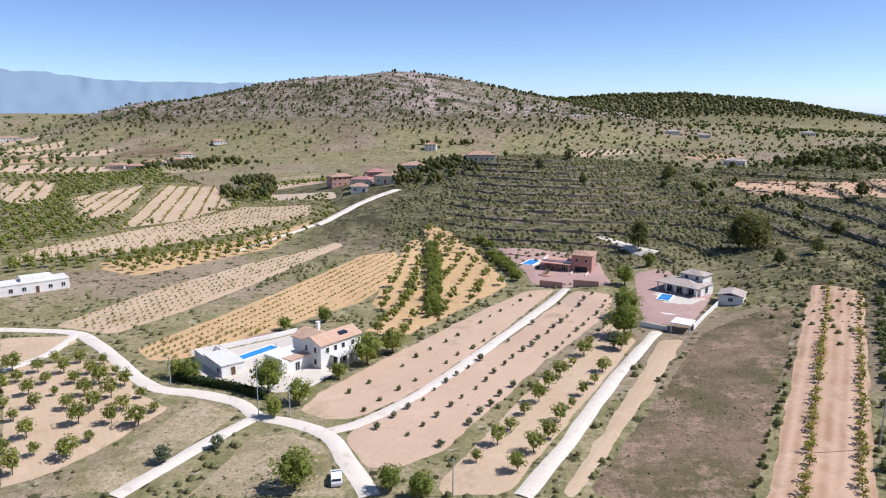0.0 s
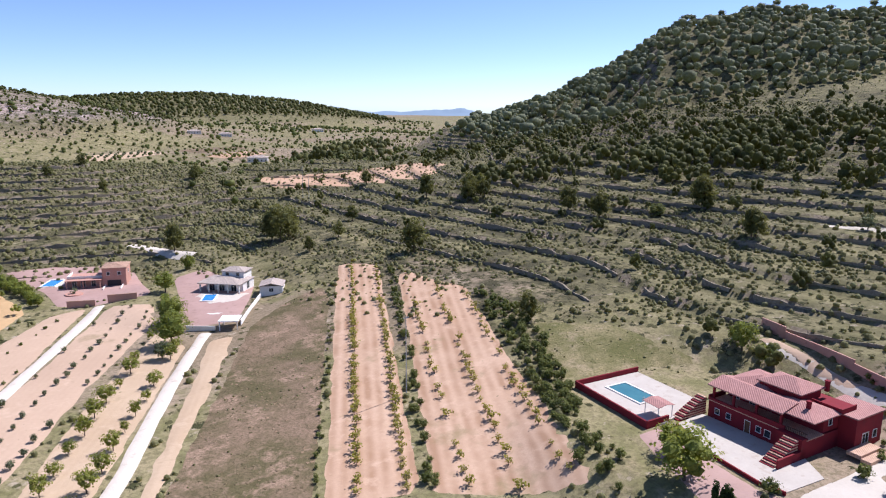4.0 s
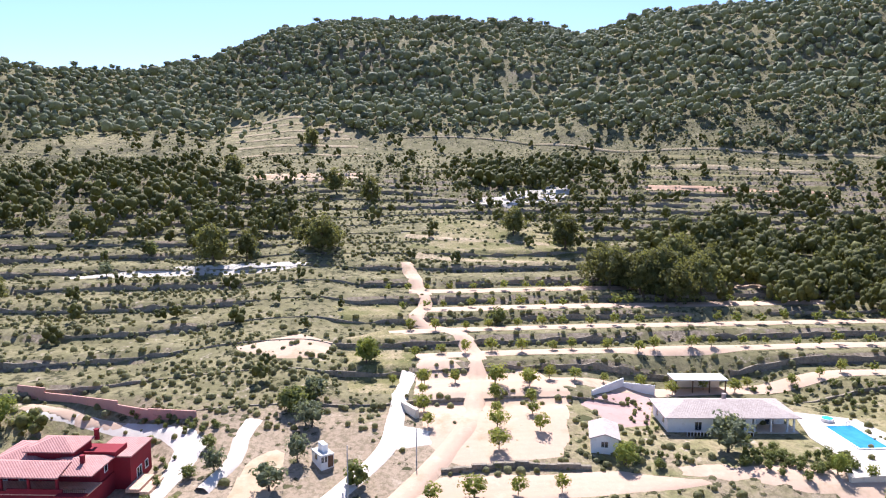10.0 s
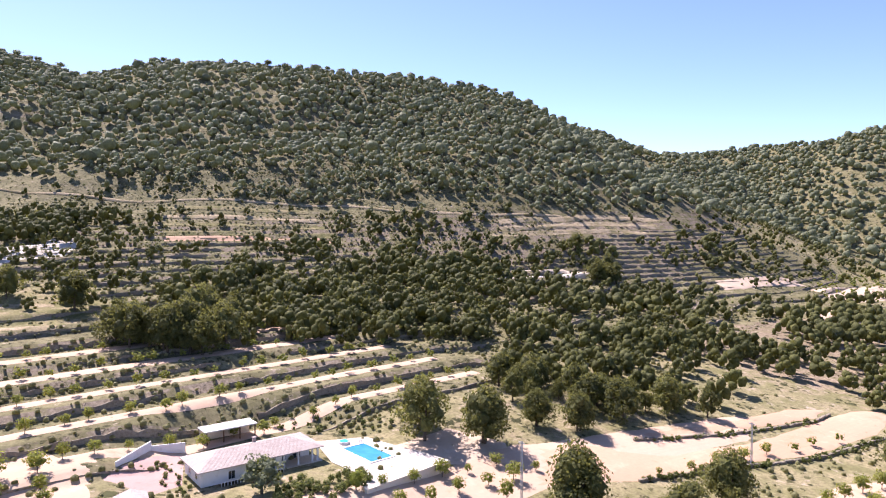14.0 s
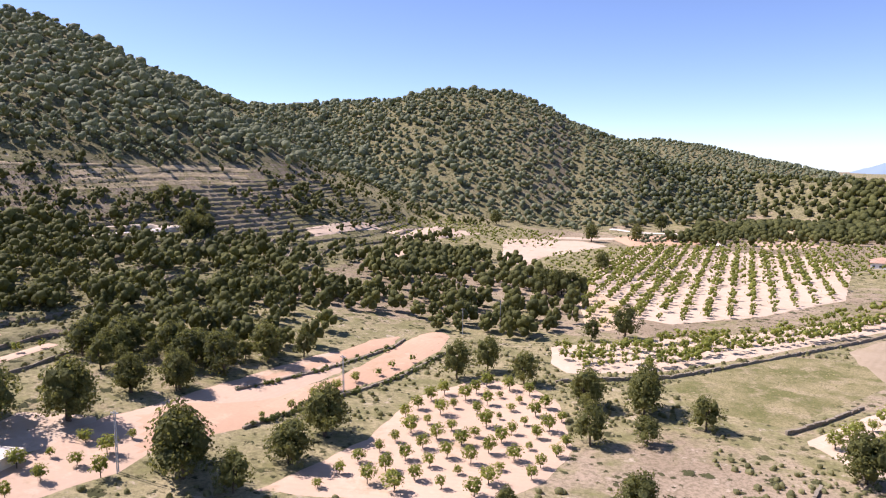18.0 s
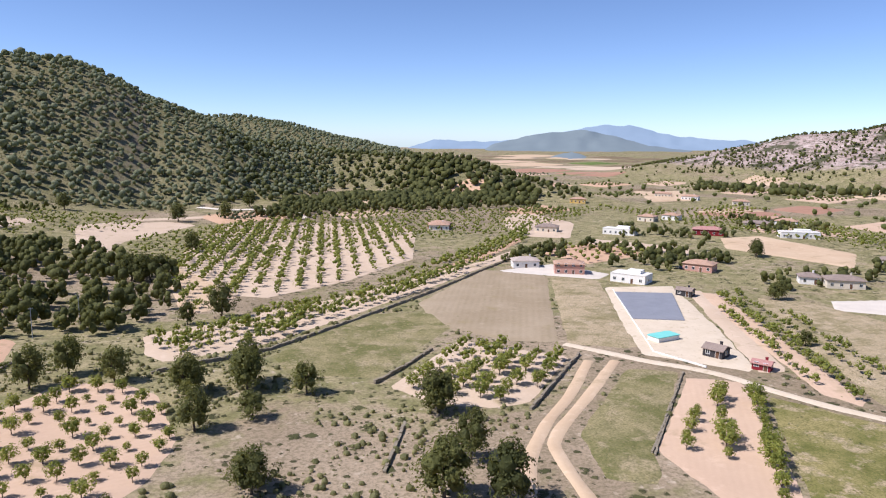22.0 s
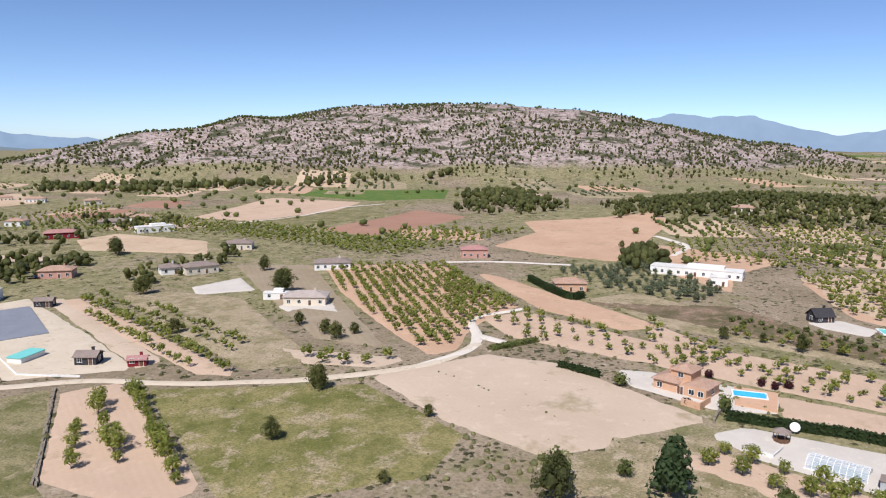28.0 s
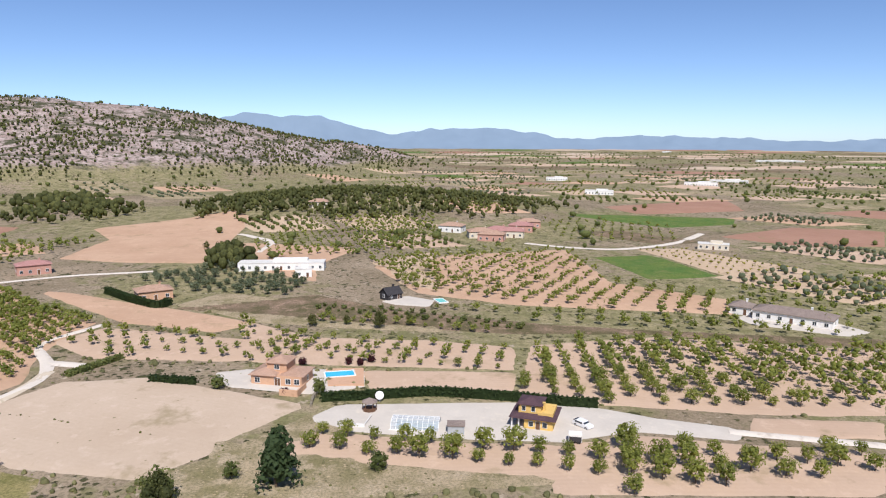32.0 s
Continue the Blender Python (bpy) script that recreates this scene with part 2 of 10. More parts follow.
def ground_material():
    s = Shader("dry_ground", 0.95, 0.1)
    cover = s.attribute("cover")
    sep = s.node("ShaderNodeSeparateColor", Color=cover["Color"])
    scrub, grass, rock, thick = sep.outputs[0], sep.outputs[1], sep.outputs[2], cover["Alpha"]
    big, mid, fine = s.noise(48, 4), s.noise(7, 4, 0.65), s.noise(0.9, 4, 0.75)
    earth = s.mix(s.ramp(big, 0.38, 0.62), (0.37, 0.285, 0.20), (0.265, 0.202, 0.135))
    straw = s.mix(s.ramp(mid, 0.36, 0.62), (0.36, 0.30, 0.17), (0.205, 0.19, 0.085))
    olive = s.mix(s.ramp(mid, 0.36, 0.62), (0.165, 0.155, 0.07), (0.275, 0.24, 0.13))
    stone = s.mix(s.ramp(s.noise(14, 5, 0.7), 0.4, 0.6), (0.48, 0.385, 0.35), (0.34, 0.25, 0.22))
    stone = s.mix(s.ramp(s.noise(6, 5, 0.75), 0.5, 0.6), stone, (0.085, 0.08, 0.045))
    stone = s.mix(s.ramp(s.noise(38, 4, 0.65), 0.5, 0.6), stone, (0.075, 0.075, 0.04))
    edge = s.math("MULTIPLY", s.math("SUBTRACT", mid, 0.5), 1.2)

    def weight(w):
        return s.ramp(s.math("ADD", w, edge), 0.35, 0.65)

    col = s.mix(weight(grass), earth, straw)
    col = s.mix(weight(scrub), col, olive)
    col = s.mix(s.math("MULTIPLY", s.ramp(fine, 0.44, 0.6), 0.55), col, (0.11, 0.095, 0.05))
    col = s.mix(s.ramp(s.noise(3.2, 4, 0.7), 0.6, 0.7), col, (0.43, 0.35, 0.26))
    lush = s.math("ADD", s.math("MULTIPLY", s.math("SUBTRACT", s.noise(19, 3), 0.5), 1.6), s.math("ADD", 0.24, s.math("MULTIPLY", thick, 0.6)))
    tufts, tone = s.dots(1.7, lush, 0.46, 0.9)
    col = s.mix(tufts, col, s.mix(tone, (0.12, 0.11, 0.05), (0.05, 0.05, 0.023)))
    bushes, tone = s.dots(3.8, s.math("MULTIPLY", lush, 0.55), 0.4, 1.2)
    col = s.mix(bushes, col, s.mix(tone, (0.085, 0.085, 0.036), (0.042, 0.044, 0.02)))
    col = s.mix(s.math("MULTIPLY", thick, s.ramp(s.noise(11, 4, 0.7), 0.62, 0.38)), col, (0.075, 0.068, 0.038))
    col = s.mix(weight(rock), col, stone)
    norm = s.node("ShaderNodeSeparateXYZ", Vector=s.tree.nodes["Geometry"].outputs["True Normal"]).outputs[2]
    wall = s.mix(s.ramp(s.noise(0.8, 3), 0.35, 0.65), (0.15, 0.12, 0.085), (0.27, 0.22, 0.16))
    col = s.mix(s.math("MULTIPLY", s.ramp(norm, 0.86, 0.76), s.ramp(mid, 0.42, 0.52)), col, wall)
    lumps = s.math("ADD", s.math("ADD", tufts, s.math("MULTIPLY", bushes, 1.6)), s.math("MULTIPLY", fine, 0.6))
    s.colour(col).bump(lumps, 0.45, 0.7)
    return s.mat


GROUND = ground_material()

# ---- the ground: one sheet to the horizon ----
def sheet_object(name, verts, faces, material, uv=None):
    mesh = bpy.data.meshes.new(name)
    mesh.from_pydata(verts, [], faces)
    mesh.materials.append(material)
    mesh.update()
    return new(name, mesh)


def inside(corners, x, y):
    """Which of the points lie within the outline."""
    ok = np.zeros(np.shape(x), bool)
    n = len(corners)
    for k in range(n):
        (ax, ay), (bx, by) = corners[k], corners[(k + 1) % n]
        cross = (ay > y) != (by > y)
        ok ^= cross & (x < (bx - ax) * (y - ay) / (by - ay + 1e-12) + ax)
    return ok


# grassy clearings on the wooded slope
CLEARINGS = [
    [(536, 116), (522, 53), (458, 6), (361, 4), (368, 69), (438, 96)],
    [(324, 20), (360, -3), (306, -27), (264, -49), (251, -60), (219, -53), (230, -9), (231, 14)],
    [(397, -151), (360, -222), (308, -212), (319, -158), (253, -96)],
    [(468, -13), (405, -154), (281, -360), (274, -351), (388, -148), (441, -12)],
    [(288, -299), (269, -387), (235, -425), (225, -399), (244, -330), (272, -285)],
]


def open_ground(x, y):
    """1 within the clearings."""
    best = np.zeros(np.shape(x))
    for corners in CLEARINGS:
        best = np.maximum(best, inside(corners, x, y))
    return best


def pine_cover(x, y):
    """How thick the pine wood stands, from 0 to 1."""
    h = land(x, y)
    hill = smooth(62, 76, np.maximum(ridge(x, y, PINE_HILL, 0.52, 30) + 30 * smooth(220, 340, y) + 16 * smooth(150, 250, -y), ridge(x, y, SOUTH_HILL, 0.6, 30) + 62)) * smooth(-500, 0, x + 480)
    far = smooth(5, 25, np.maximum(ridge(x, y, FAR_WOOD, 0.2, 120), ridge(x, y, BACK_HILL, 0.25, 60)))
    return np.clip(np.maximum(hill, far), 0, 1) * (1 - 0.88 * open_ground(x, y))


def slope_wood(x, y):
    """Looser wood on the middle slopes of the eastern hill."""
    h = ridge(x, y, PINE_HILL, 0.52, 30)
    south = smooth(-60, -180, y + 0.0 * x)
    patch = 0.3 + 0.7 * smooth(-0.25, 0.4, vnoise(x, y, 75, 3) + 0.45 * vnoise(x, y, 30, 1) + 0.25 * south)
    return patch * smooth(-130, -70, h) * smooth(235, 300, x - 0.4 * y * (y < 0)) * (1 - bench_zone(x, y)) * (1 - 0.85 * open_ground(x, y))


def build_ground():
    nx, ny = len(GX), len(GY)
    xx, yy = np.meshgrid(GX, GY, indexing="ij")
    co = np.stack([xx, yy, GZ], -1).reshape(-1, 3)
    idx = np.arange(nx * ny).reshape(nx, ny)
    quads = np.stack([idx[:-1, :-1], idx[1:, :-1], idx[1:, 1:], idx[:-1, 1:]], -1).reshape(-1, 4)
    mesh = bpy.data.meshes.new("ground")
    mesh.vertices.add(len(co))
    mesh.vertices.foreach_set("co", co.ravel())
    mesh.loops.add(quads.size)
    mesh.loops.foreach_set("vertex_index", quads.ravel())
    mesh.polygons.add(len(quads))
    mesh.polygons.foreach_set("loop_start", np.arange(0, quads.size, 4))
    mesh.update(calc_edges=True)
    mesh.polygons.foreach_set("use_smooth", np.ones(len(quads), bool))
    x, y = xx.ravel(), yy.ravel()
    rocky = smooth(10, 30, ridge(x, y, ROCKY_HILL, 0.26, 90))
    north = smooth(15, 45, ridge(x, y, NORTH_HILL, 0.24, 60))
    scrub = np.clip(0.75 * terrace_zone(x, y) + 0.7 * smooth(-8, 8, ridge(x, y, SCRUB_SPUR, 0.21, 30)) + 0.95 * pine_cover(x, y) + 0.25 * slope_wood(x, y) + 0.85 * north, 0, 1)
    scrub = np.maximum(scrub, 0.6 * smooth(2, 8, ridge(x, y, LOW_WOOD, 0.13, 30)))
    grass = np.clip(0.62 + 0.5 * vnoise(x, y, 70, 2) + 0.2 * vnoise(x, y, 25, 3), 0, 1) * (1 - 0.5 * north)
    rock = np.clip(rocky * 0.9 + (0.5 + 0.4 * smooth(0.1, 0.6, vnoise(x, y, 70, 5)) + 0.6 * smooth(70, 25, np.hypot(x + 20, y - 1235))) * north + 0.25 * smooth(0.3, 0.7, vnoise(x, y, 45, 4)) * pine_cover(x, y), 0, 1)
    dense = np.maximum(smooth(-8, 8, ridge(x, y, SCRUB_SPUR, 0.21, 30)), smooth(80, 112, x) * smooth(70, 130, y) * (1 - smooth(450, 560, y)) * (1 - smooth(430, 540, x)))
    dense = np.clip(np.maximum(dense, 0.4 * terrace_zone(x, y)) + 0.25 * pine_cover(x, y) + 0.75 * north, 0, 1)
    cover = np.stack([scrub, grass, rock, dense], -1)
    layer = mesh.attributes.new("cover", "FLOAT_COLOR", "POINT")
    layer.data.foreach_set("color", cover.ravel().astype(np.float32))
    mesh.materials.append(GROUND)
    return tagged(new("ground", mesh), "dry stony hillside and valley soil with scrub", "ground", kind="structure")


build_ground()

# ---- soils, gravels and leaves ----
def soil(name, a, b, dark, furrow=0.25, period=1.4):
    """Tilled earth with plough lines that run along the field."""
    s = Shader(name, 0.95, 0.1)
    across = s.attribute("across")["Fac"]
    line = s.math("SINE", s.math("ADD", s.math("MULTIPLY", across, 6.283 / period), s.math("MULTIPLY", s.noise(14, 2), 2.2)))
    wide = s.math("SINE", s.math("ADD", s.math("MULTIPLY", across, 6.283 / (period * 4.3)), s.math("MULTIPLY", s.noise(45, 2), 4.0)))
    coarse, fine = s.ramp(s.noise(30, 4), 0.35, 0.65), s.ramp(s.noise(0.9, 4, 0.75), 0.3, 0.75)
    col = s.mix(coarse, a, b)
    streak = s.math("ADD", s.math("MULTIPLY", s.ramp(line, -1, 1), furrow), s.math("MULTIPLY", s.ramp(wide, -1, 1), furrow * 0.6))
    col = s.mix(s.math("MULTIPLY", streak, s.ramp(s.noise(9, 3), 0.3, 0.7)), col, dark)
    col = s.mix(s.math("MULTIPLY", fine, 0.4), col, dark)
    col = s.mix(s.math("MULTIPLY", s.ramp(s.noise(4.0, 4, 0.7), 0.56, 0.68), 0.4), col, (a[0] * 1.12, a[1] * 1.14, a[2] * 1.18))
    col = s.mix(s.math("MULTIPLY", s.ramp(s.noise(13, 5, 0.7), 0.58, 0.7), 0.6), col, (0.27, 0.215, 0.11))
    weeds, tone = s.dots(1.6, s.ramp(s.noise(17, 3), 0.5, 1.1), 0.2)
    col = s.mix(weeds, col, (0.17, 0.165, 0.065))
    s.colour(col).bump(fine, 0.06, 0.5)
    return s.mat


def grassland(name, straw, green, bare, mixed=0.5):
    s = Shader(name, 0.95, 0.1)
    big, mid, fine = s.noise(13, 4, 0.6), s.noise(2.6, 4, 0.65), s.noise(0.5, 4, 0.75)
    col = s.mix(s.ramp(big, mixed - 0.1, mixed + 0.1), straw, green)
    col = s.mix(s.math("MULTIPLY", s.ramp(s.noise(6, 4, 0.7), 0.51, 0.62), 0.8), col, bare)
    col = s.mix(s.math("MULTIPLY", s.ramp(mid, 0.5, 0.66), 0.5), col, (green[0] * 0.7, green[1] * 0.72, green[2] * 0.65))
    col = s.mix(s.math("MULTIPLY", s.ramp(fine, 0.44, 0.6), 0.5), col, (green[0] * 0.4, green[1] * 0.5, green[2] * 0.45))
    tufts, tone = s.dots(0.9, s.ramp(s.noise(9, 3), 0.35, 0.75), 0.36)
    col = s.mix(tufts, col, s.mix(tone, (straw[0] * 1.12, straw[1] * 1.12, straw[2] * 1.05), (green[0] * 0.5, green[1] * 0.55, green[2] * 0.5)))
    s.colour(col).bump(s.math("ADD", fine, tufts), 0.2, 0.7)
    return s.mat


KINDS = {
    "soil_pink": soil("pink_earth", (0.57, 0.41, 0.295), (0.51, 0.36, 0.255), (0.44, 0.31, 0.215), 0.24),
    "soil_rows": soil("furrowed_pink_earth", (0.61, 0.425, 0.30), (0.55, 0.37, 0.255), (0.39, 0.24, 0.15), 0.95, 2.2),
    "soil_tan": soil("tan_earth", (0.57, 0.43, 0.30), (0.50, 0.36, 0.24), (0.42, 0.30, 0.19), 0.24),
    "soil_pale": soil("pale_earth", (0.57, 0.445, 0.335), (0.51, 0.39, 0.285), (0.43, 0.32, 0.225), 0.12),
    "stubble": soil("stubble_earth", (0.38, 0.30, 0.21), (0.31, 0.24, 0.16), (0.22, 0.17, 0.1), 0.3, 2.2),
    "soil_orange": soil("orange_earth", (0.57, 0.38, 0.255), (0.49, 0.315, 0.205), (0.40, 0.25, 0.165), 0.16),
    "soil_amber": soil("amber_earth", (0.60, 0.41, 0.22), (0.52, 0.345, 0.18), (0.42, 0.27, 0.14), 0.16),
    "soil_red": soil("red_earth", (0.40, 0.23, 0.16), (0.34, 0.19, 0.13), (0.27, 0.15, 0.1), 0.15),
    "fallow": grassland("fallow_weeds", (0.27, 0.185, 0.125), (0.14, 0.115, 0.058), (0.40, 0.27, 0.19), 0.5),
    "grass_dry": grassland("dry_grass", (0.44, 0.34, 0.22), (0.24, 0.20, 0.10), (0.50, 0.39, 0.27), 0.55),
    "grass_green": grassland("green_grass", (0.31, 0.255, 0.135), (0.165, 0.155, 0.06), (0.38, 0.30, 0.185), 0.5),
    "meadow": grassland("meadow_grass", (0.31, 0.255, 0.11), (0.16, 0.155, 0.046), (0.47, 0.36, 0.24), 0.52),
    "crop_green": grassland("green_crop", (0.16, 0.20, 0.05), (0.10, 0.17, 0.04), (0.19, 0.2, 0.07), 0.5),
    "gravel_white": blotchy("white_gravel", (0.70, 0.62, 0.53), (0.62, 0.545, 0.46), 7, 0.6, (0.53, 0.45, 0.37), 0.9, 0.05),
    "gravel_tan": blotchy("tan_gravel", (0.62, 0.52, 0.40), (0.54, 0.44, 0.32), 6, 0.6, (0.45, 0.36, 0.25), 0.9, 0.05),
    "paving_white": blotchy("white_paving", (0.61, 0.545, 0.47), (0.53, 0.47, 0.40), 5, 0.5, (0.62, 0.55, 0.46), 0.85, 0.03),
    "paving_pink": blotchy("pink_paving", (0.44, 0.29, 0.25), (0.38, 0.245, 0.21), 5, 0.5, (0.34, 0.22, 0.185), 0.85, 0.03),
    "stone_white": blotchy("limestone_ledge", (0.62, 0.57, 0.49), (0.46, 0.40, 0.32), 6, 1.2, (0.16, 0.14, 0.08), 0.95, 0.3),
}


def foliage(name, light, dark, rough=0.7):
    s = Shader(name, rough, 0.2)
    tone = s.math("FRACT", s.math("ADD", s.attribute("tone")["Fac"], s.random()))
    leaf = s.island()
    col = s.mix(tone, light, dark)
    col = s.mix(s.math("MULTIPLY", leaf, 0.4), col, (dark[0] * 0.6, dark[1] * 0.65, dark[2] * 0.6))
    # Shade between leaf clumps is painted: hollows of this noise darker, crests lighter.
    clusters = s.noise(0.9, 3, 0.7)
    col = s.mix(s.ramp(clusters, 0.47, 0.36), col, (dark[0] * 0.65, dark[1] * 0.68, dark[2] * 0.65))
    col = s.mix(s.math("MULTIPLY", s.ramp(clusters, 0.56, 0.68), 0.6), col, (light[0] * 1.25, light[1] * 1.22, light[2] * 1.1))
    s.colour(col).bump(clusters, 0.7, 0.6)
    thin = s.node("ShaderNodeBsdfTranslucent", Color=s.mix(0.5, col, (light[0] * 1.6, light[1] * 1.5, light[2] * 0.9)))
    both = s.node("ShaderNodeMixShader", Fac=0.45)
    s.tree.links.new(s.bsdf.outputs[0], both.inputs[1])
    s.tree.links.new(thin.outputs[0], both.inputs[2])
    s.tree.links.new(both.outputs[0], s.tree.nodes["Material Output"].inputs["Surface"])
    return s.mat


BARK = blotchy("bark", (0.14, 0.105, 0.075), (0.085, 0.062, 0.045), 0.8, 0.1, None, 0.95, 0.03)
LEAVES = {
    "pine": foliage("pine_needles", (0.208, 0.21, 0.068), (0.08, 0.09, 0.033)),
    # Pine green paled and greyed: air haze over the hills painted into the needles.
    "hazepine": foliage("haze_painted_pine_needles", (0.315, 0.335, 0.21), (0.18, 0.20, 0.13)),
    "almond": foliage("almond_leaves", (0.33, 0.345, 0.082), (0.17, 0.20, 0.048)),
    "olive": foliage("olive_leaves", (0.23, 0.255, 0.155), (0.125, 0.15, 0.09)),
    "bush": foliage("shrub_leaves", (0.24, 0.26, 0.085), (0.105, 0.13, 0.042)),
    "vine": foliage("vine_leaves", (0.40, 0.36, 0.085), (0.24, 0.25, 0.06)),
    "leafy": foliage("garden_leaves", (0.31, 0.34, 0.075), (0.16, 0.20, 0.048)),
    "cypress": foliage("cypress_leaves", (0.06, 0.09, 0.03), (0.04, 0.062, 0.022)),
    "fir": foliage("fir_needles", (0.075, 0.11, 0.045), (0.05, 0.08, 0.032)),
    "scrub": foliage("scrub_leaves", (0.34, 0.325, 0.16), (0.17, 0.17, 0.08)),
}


LEAVES["crestpine"] = LEAVES["hazepine"]


# ---- sheets laid on the ground ----
LIFT = [0.05]
OUTLINES = []
LINES = []


def lifted(x, y, extra):
    x, y = np.asarray(x, float), np.asarray(y, float)
    return ground(x, y) + extra + 0.0006 * np.maximum(np.hypot(x, y) - 60, 0)


def field(name, corners, kind, label):
    """A plot of that outline, draped on the ground, with a slightly ragged edge."""
    LIFT[0] += 0.0008
    OUTLINES.append((corners, kind))
    pts = np.array(corners, float)
    rag = 0.5 if kind[:6] != "paving" else 0.12
    lo, hi = pts.min(0), pts.max(0)
    gx, gy = GX[(GX > lo[0] - 12) & (GX < hi[0] + 12)], GY[(GY > lo[1] - 12) & (GY < hi[1] + 12)]
    area = 0.5 * abs(np.sum(pts[:, 0] * np.roll(pts[:, 1], -1) - pts[:, 1] * np.roll(pts[:, 0], -1)))
    narrow = 2 * area / np.sum(np.hypot(*(np.roll(pts, -1, 0) - pts).T))
    while len(gx) * len(gy) < 700 or (np.median(np.diff(gx)) > narrow / 2.5 and len(gx) * len(gy) < 40000):
        gx, gy = (np.sort(np.concatenate([g, (g[1:] + g[:-1]) / 2])) for g in (gx, gy))
    cx, cy = np.meshgrid((gx[1:] + gx[:-1]) / 2, (gy[1:] + gy[:-1]) / 2, indexing="ij")
    full = inside(corners, cx.ravel(), cy.ravel()).reshape(cx.shape)
    touch = np.zeros((len(gx), len(gy)), int)
    for di in (0, 1):
        for dj in (0, 1):
            touch[di:len(gx) - 1 + di, dj:len(gy) - 1 + dj] += full
    x, y = (v.ravel() for v in np.meshgrid(gx, gy, indexing="ij"))
    rim = ((touch > 0) & (touch < 4)).ravel()
    best, bx, by = np.full(len(x), 1e9), x.copy(), y.copy()
    for (ax, ay), (ex, ey) in zip(pts, np.roll(pts, -1, 0)):
        s = np.clip(((x - ax) * (ex - ax) + (y - ay) * (ey - ay)) / ((ex - ax) ** 2 + (ey - ay) ** 2 + 1e-9), 0, 1)
        px, py = ax + s * (ex - ax), ay + s * (ey - ay)
        d = np.hypot(x - px, y - py)
        near = d < best
        best, bx, by = np.where(near, d, best), np.where(near, px, bx), np.where(near, py, by)
    x = np.where(rim, bx + rag * vnoise(x, y, 4, 1), x)
    y = np.where(rim, by + rag * vnoise(x, y, 4, 2), y)
    edges = np.roll(pts, -1, 0) - pts
    along = max(edges, key=lambda e: np.hypot(*e))
    along = along / np.hypot(*along)
    z = np.where(rim, ground(x, y) - 0.02, lifted(x, y, LIFT[0]))
    k = np.arange(len(x)).reshape(len(gx), len(gy))
    quads = np.stack([k[:-1, :-1], k[1:, :-1], k[1:, 1:], k[:-1, 1:]], -1)[full]
    used, quads = np.unique(quads, return_inverse=True)
    x, y, z = x[used], y[used], z[used]
    mesh = bpy.data.meshes.new(name)
    mesh.from_pydata(np.c_[x, y, z].tolist(), [], quads.reshape(-1, 4).tolist())
    mesh.polygons.foreach_set("use_smooth", np.ones(len(mesh.polygons), bool))
    layer = mesh.attributes.new("across", "FLOAT", "POINT")
    layer.data.foreach_set("value", (y * along[0] - x * along[1]).astype(np.float32))
    mesh.materials.append(KINDS[kind])
    return tagged(new(name, mesh), label, name.replace("_", " "), kind="structure")


def spline(points, gap):
    """Points every gap metres along a smooth line through the given ones."""
    p = np.array(points, float)
    p = np.vstack([2 * p[0] - p[1], p, 2 * p[-1] - p[-2]])
    out = []
    for k in range(1, len(p) - 2):
        n = max(2, int(np.hypot(*(p[k + 1] - p[k])[:2]) / gap))
        for t in np.arange(n) / n:
            out.append(0.5 * (2 * p[k] + (p[k + 1] - p[k - 1]) * t + (2 * p[k - 1] - 5 * p[k] + 4 * p[k + 1] - p[k + 2]) * t * t
                              + (3 * p[k] - p[k - 1] - 3 * p[k + 1] + p[k + 2]) * t ** 3))
    out.append(p[-2])
    return np.array(out)


def lane(points, width, kind, label, name="lane"):
    """A ribbon of gravel or earth along a smooth line."""
    LIFT[0] += 0.0005
    line = spline(points, 2.5)
    LINES.append((line, width))
    d = np.gradient(line, axis=0)
    d /= np.hypot(d[:, 0], d[:, 1])[:, None] + 1e-9
    side = np.stack([d[:, 1], -d[:, 0]], 1)
    cols = []
    for k, s in enumerate(np.linspace(-1, 1, 5)):
        w = s * width / 2 * (1 + 0.16 * vnoise(line[:, 0], line[:, 1], 7, k))
        q = line + side * w[:, None]
        z = lifted(q[:, 0], q[:, 1], LIFT[0] + 0.06 if abs(s) < 0.9 else -0.03)
        if abs(s) < 0.9 and name == "lane":
            z = np.max([np.roll(np.pad(z, 1, "edge"), k)[1:-1] for k in (-1, 0, 1)], axis=0)
        cols.append(np.c_[q, z])
    n = len(line)
    verts = np.concatenate(cols)
    faces = [(c * n + k, (c + 1) * n + k, (c + 1) * n + k + 1, c * n + k + 1)[::-1] for c in range(4) for k in range(n - 1)]
    mesh = bpy.data.meshes.new(name)
    mesh.from_pydata(verts.tolist(), [], faces)
    mesh.polygons.foreach_set("use_smooth", np.ones(len(faces), bool))
    layer = mesh.attributes.new("across", "FLOAT", "POINT")
    layer.data.foreach_set("value", np.repeat(np.linspace(-width / 2, width / 2, 5), n).astype(np.float32))
    mesh.materials.append(KINDS[kind])
    return tagged(new(name, mesh), label, "lane", kind="structure")


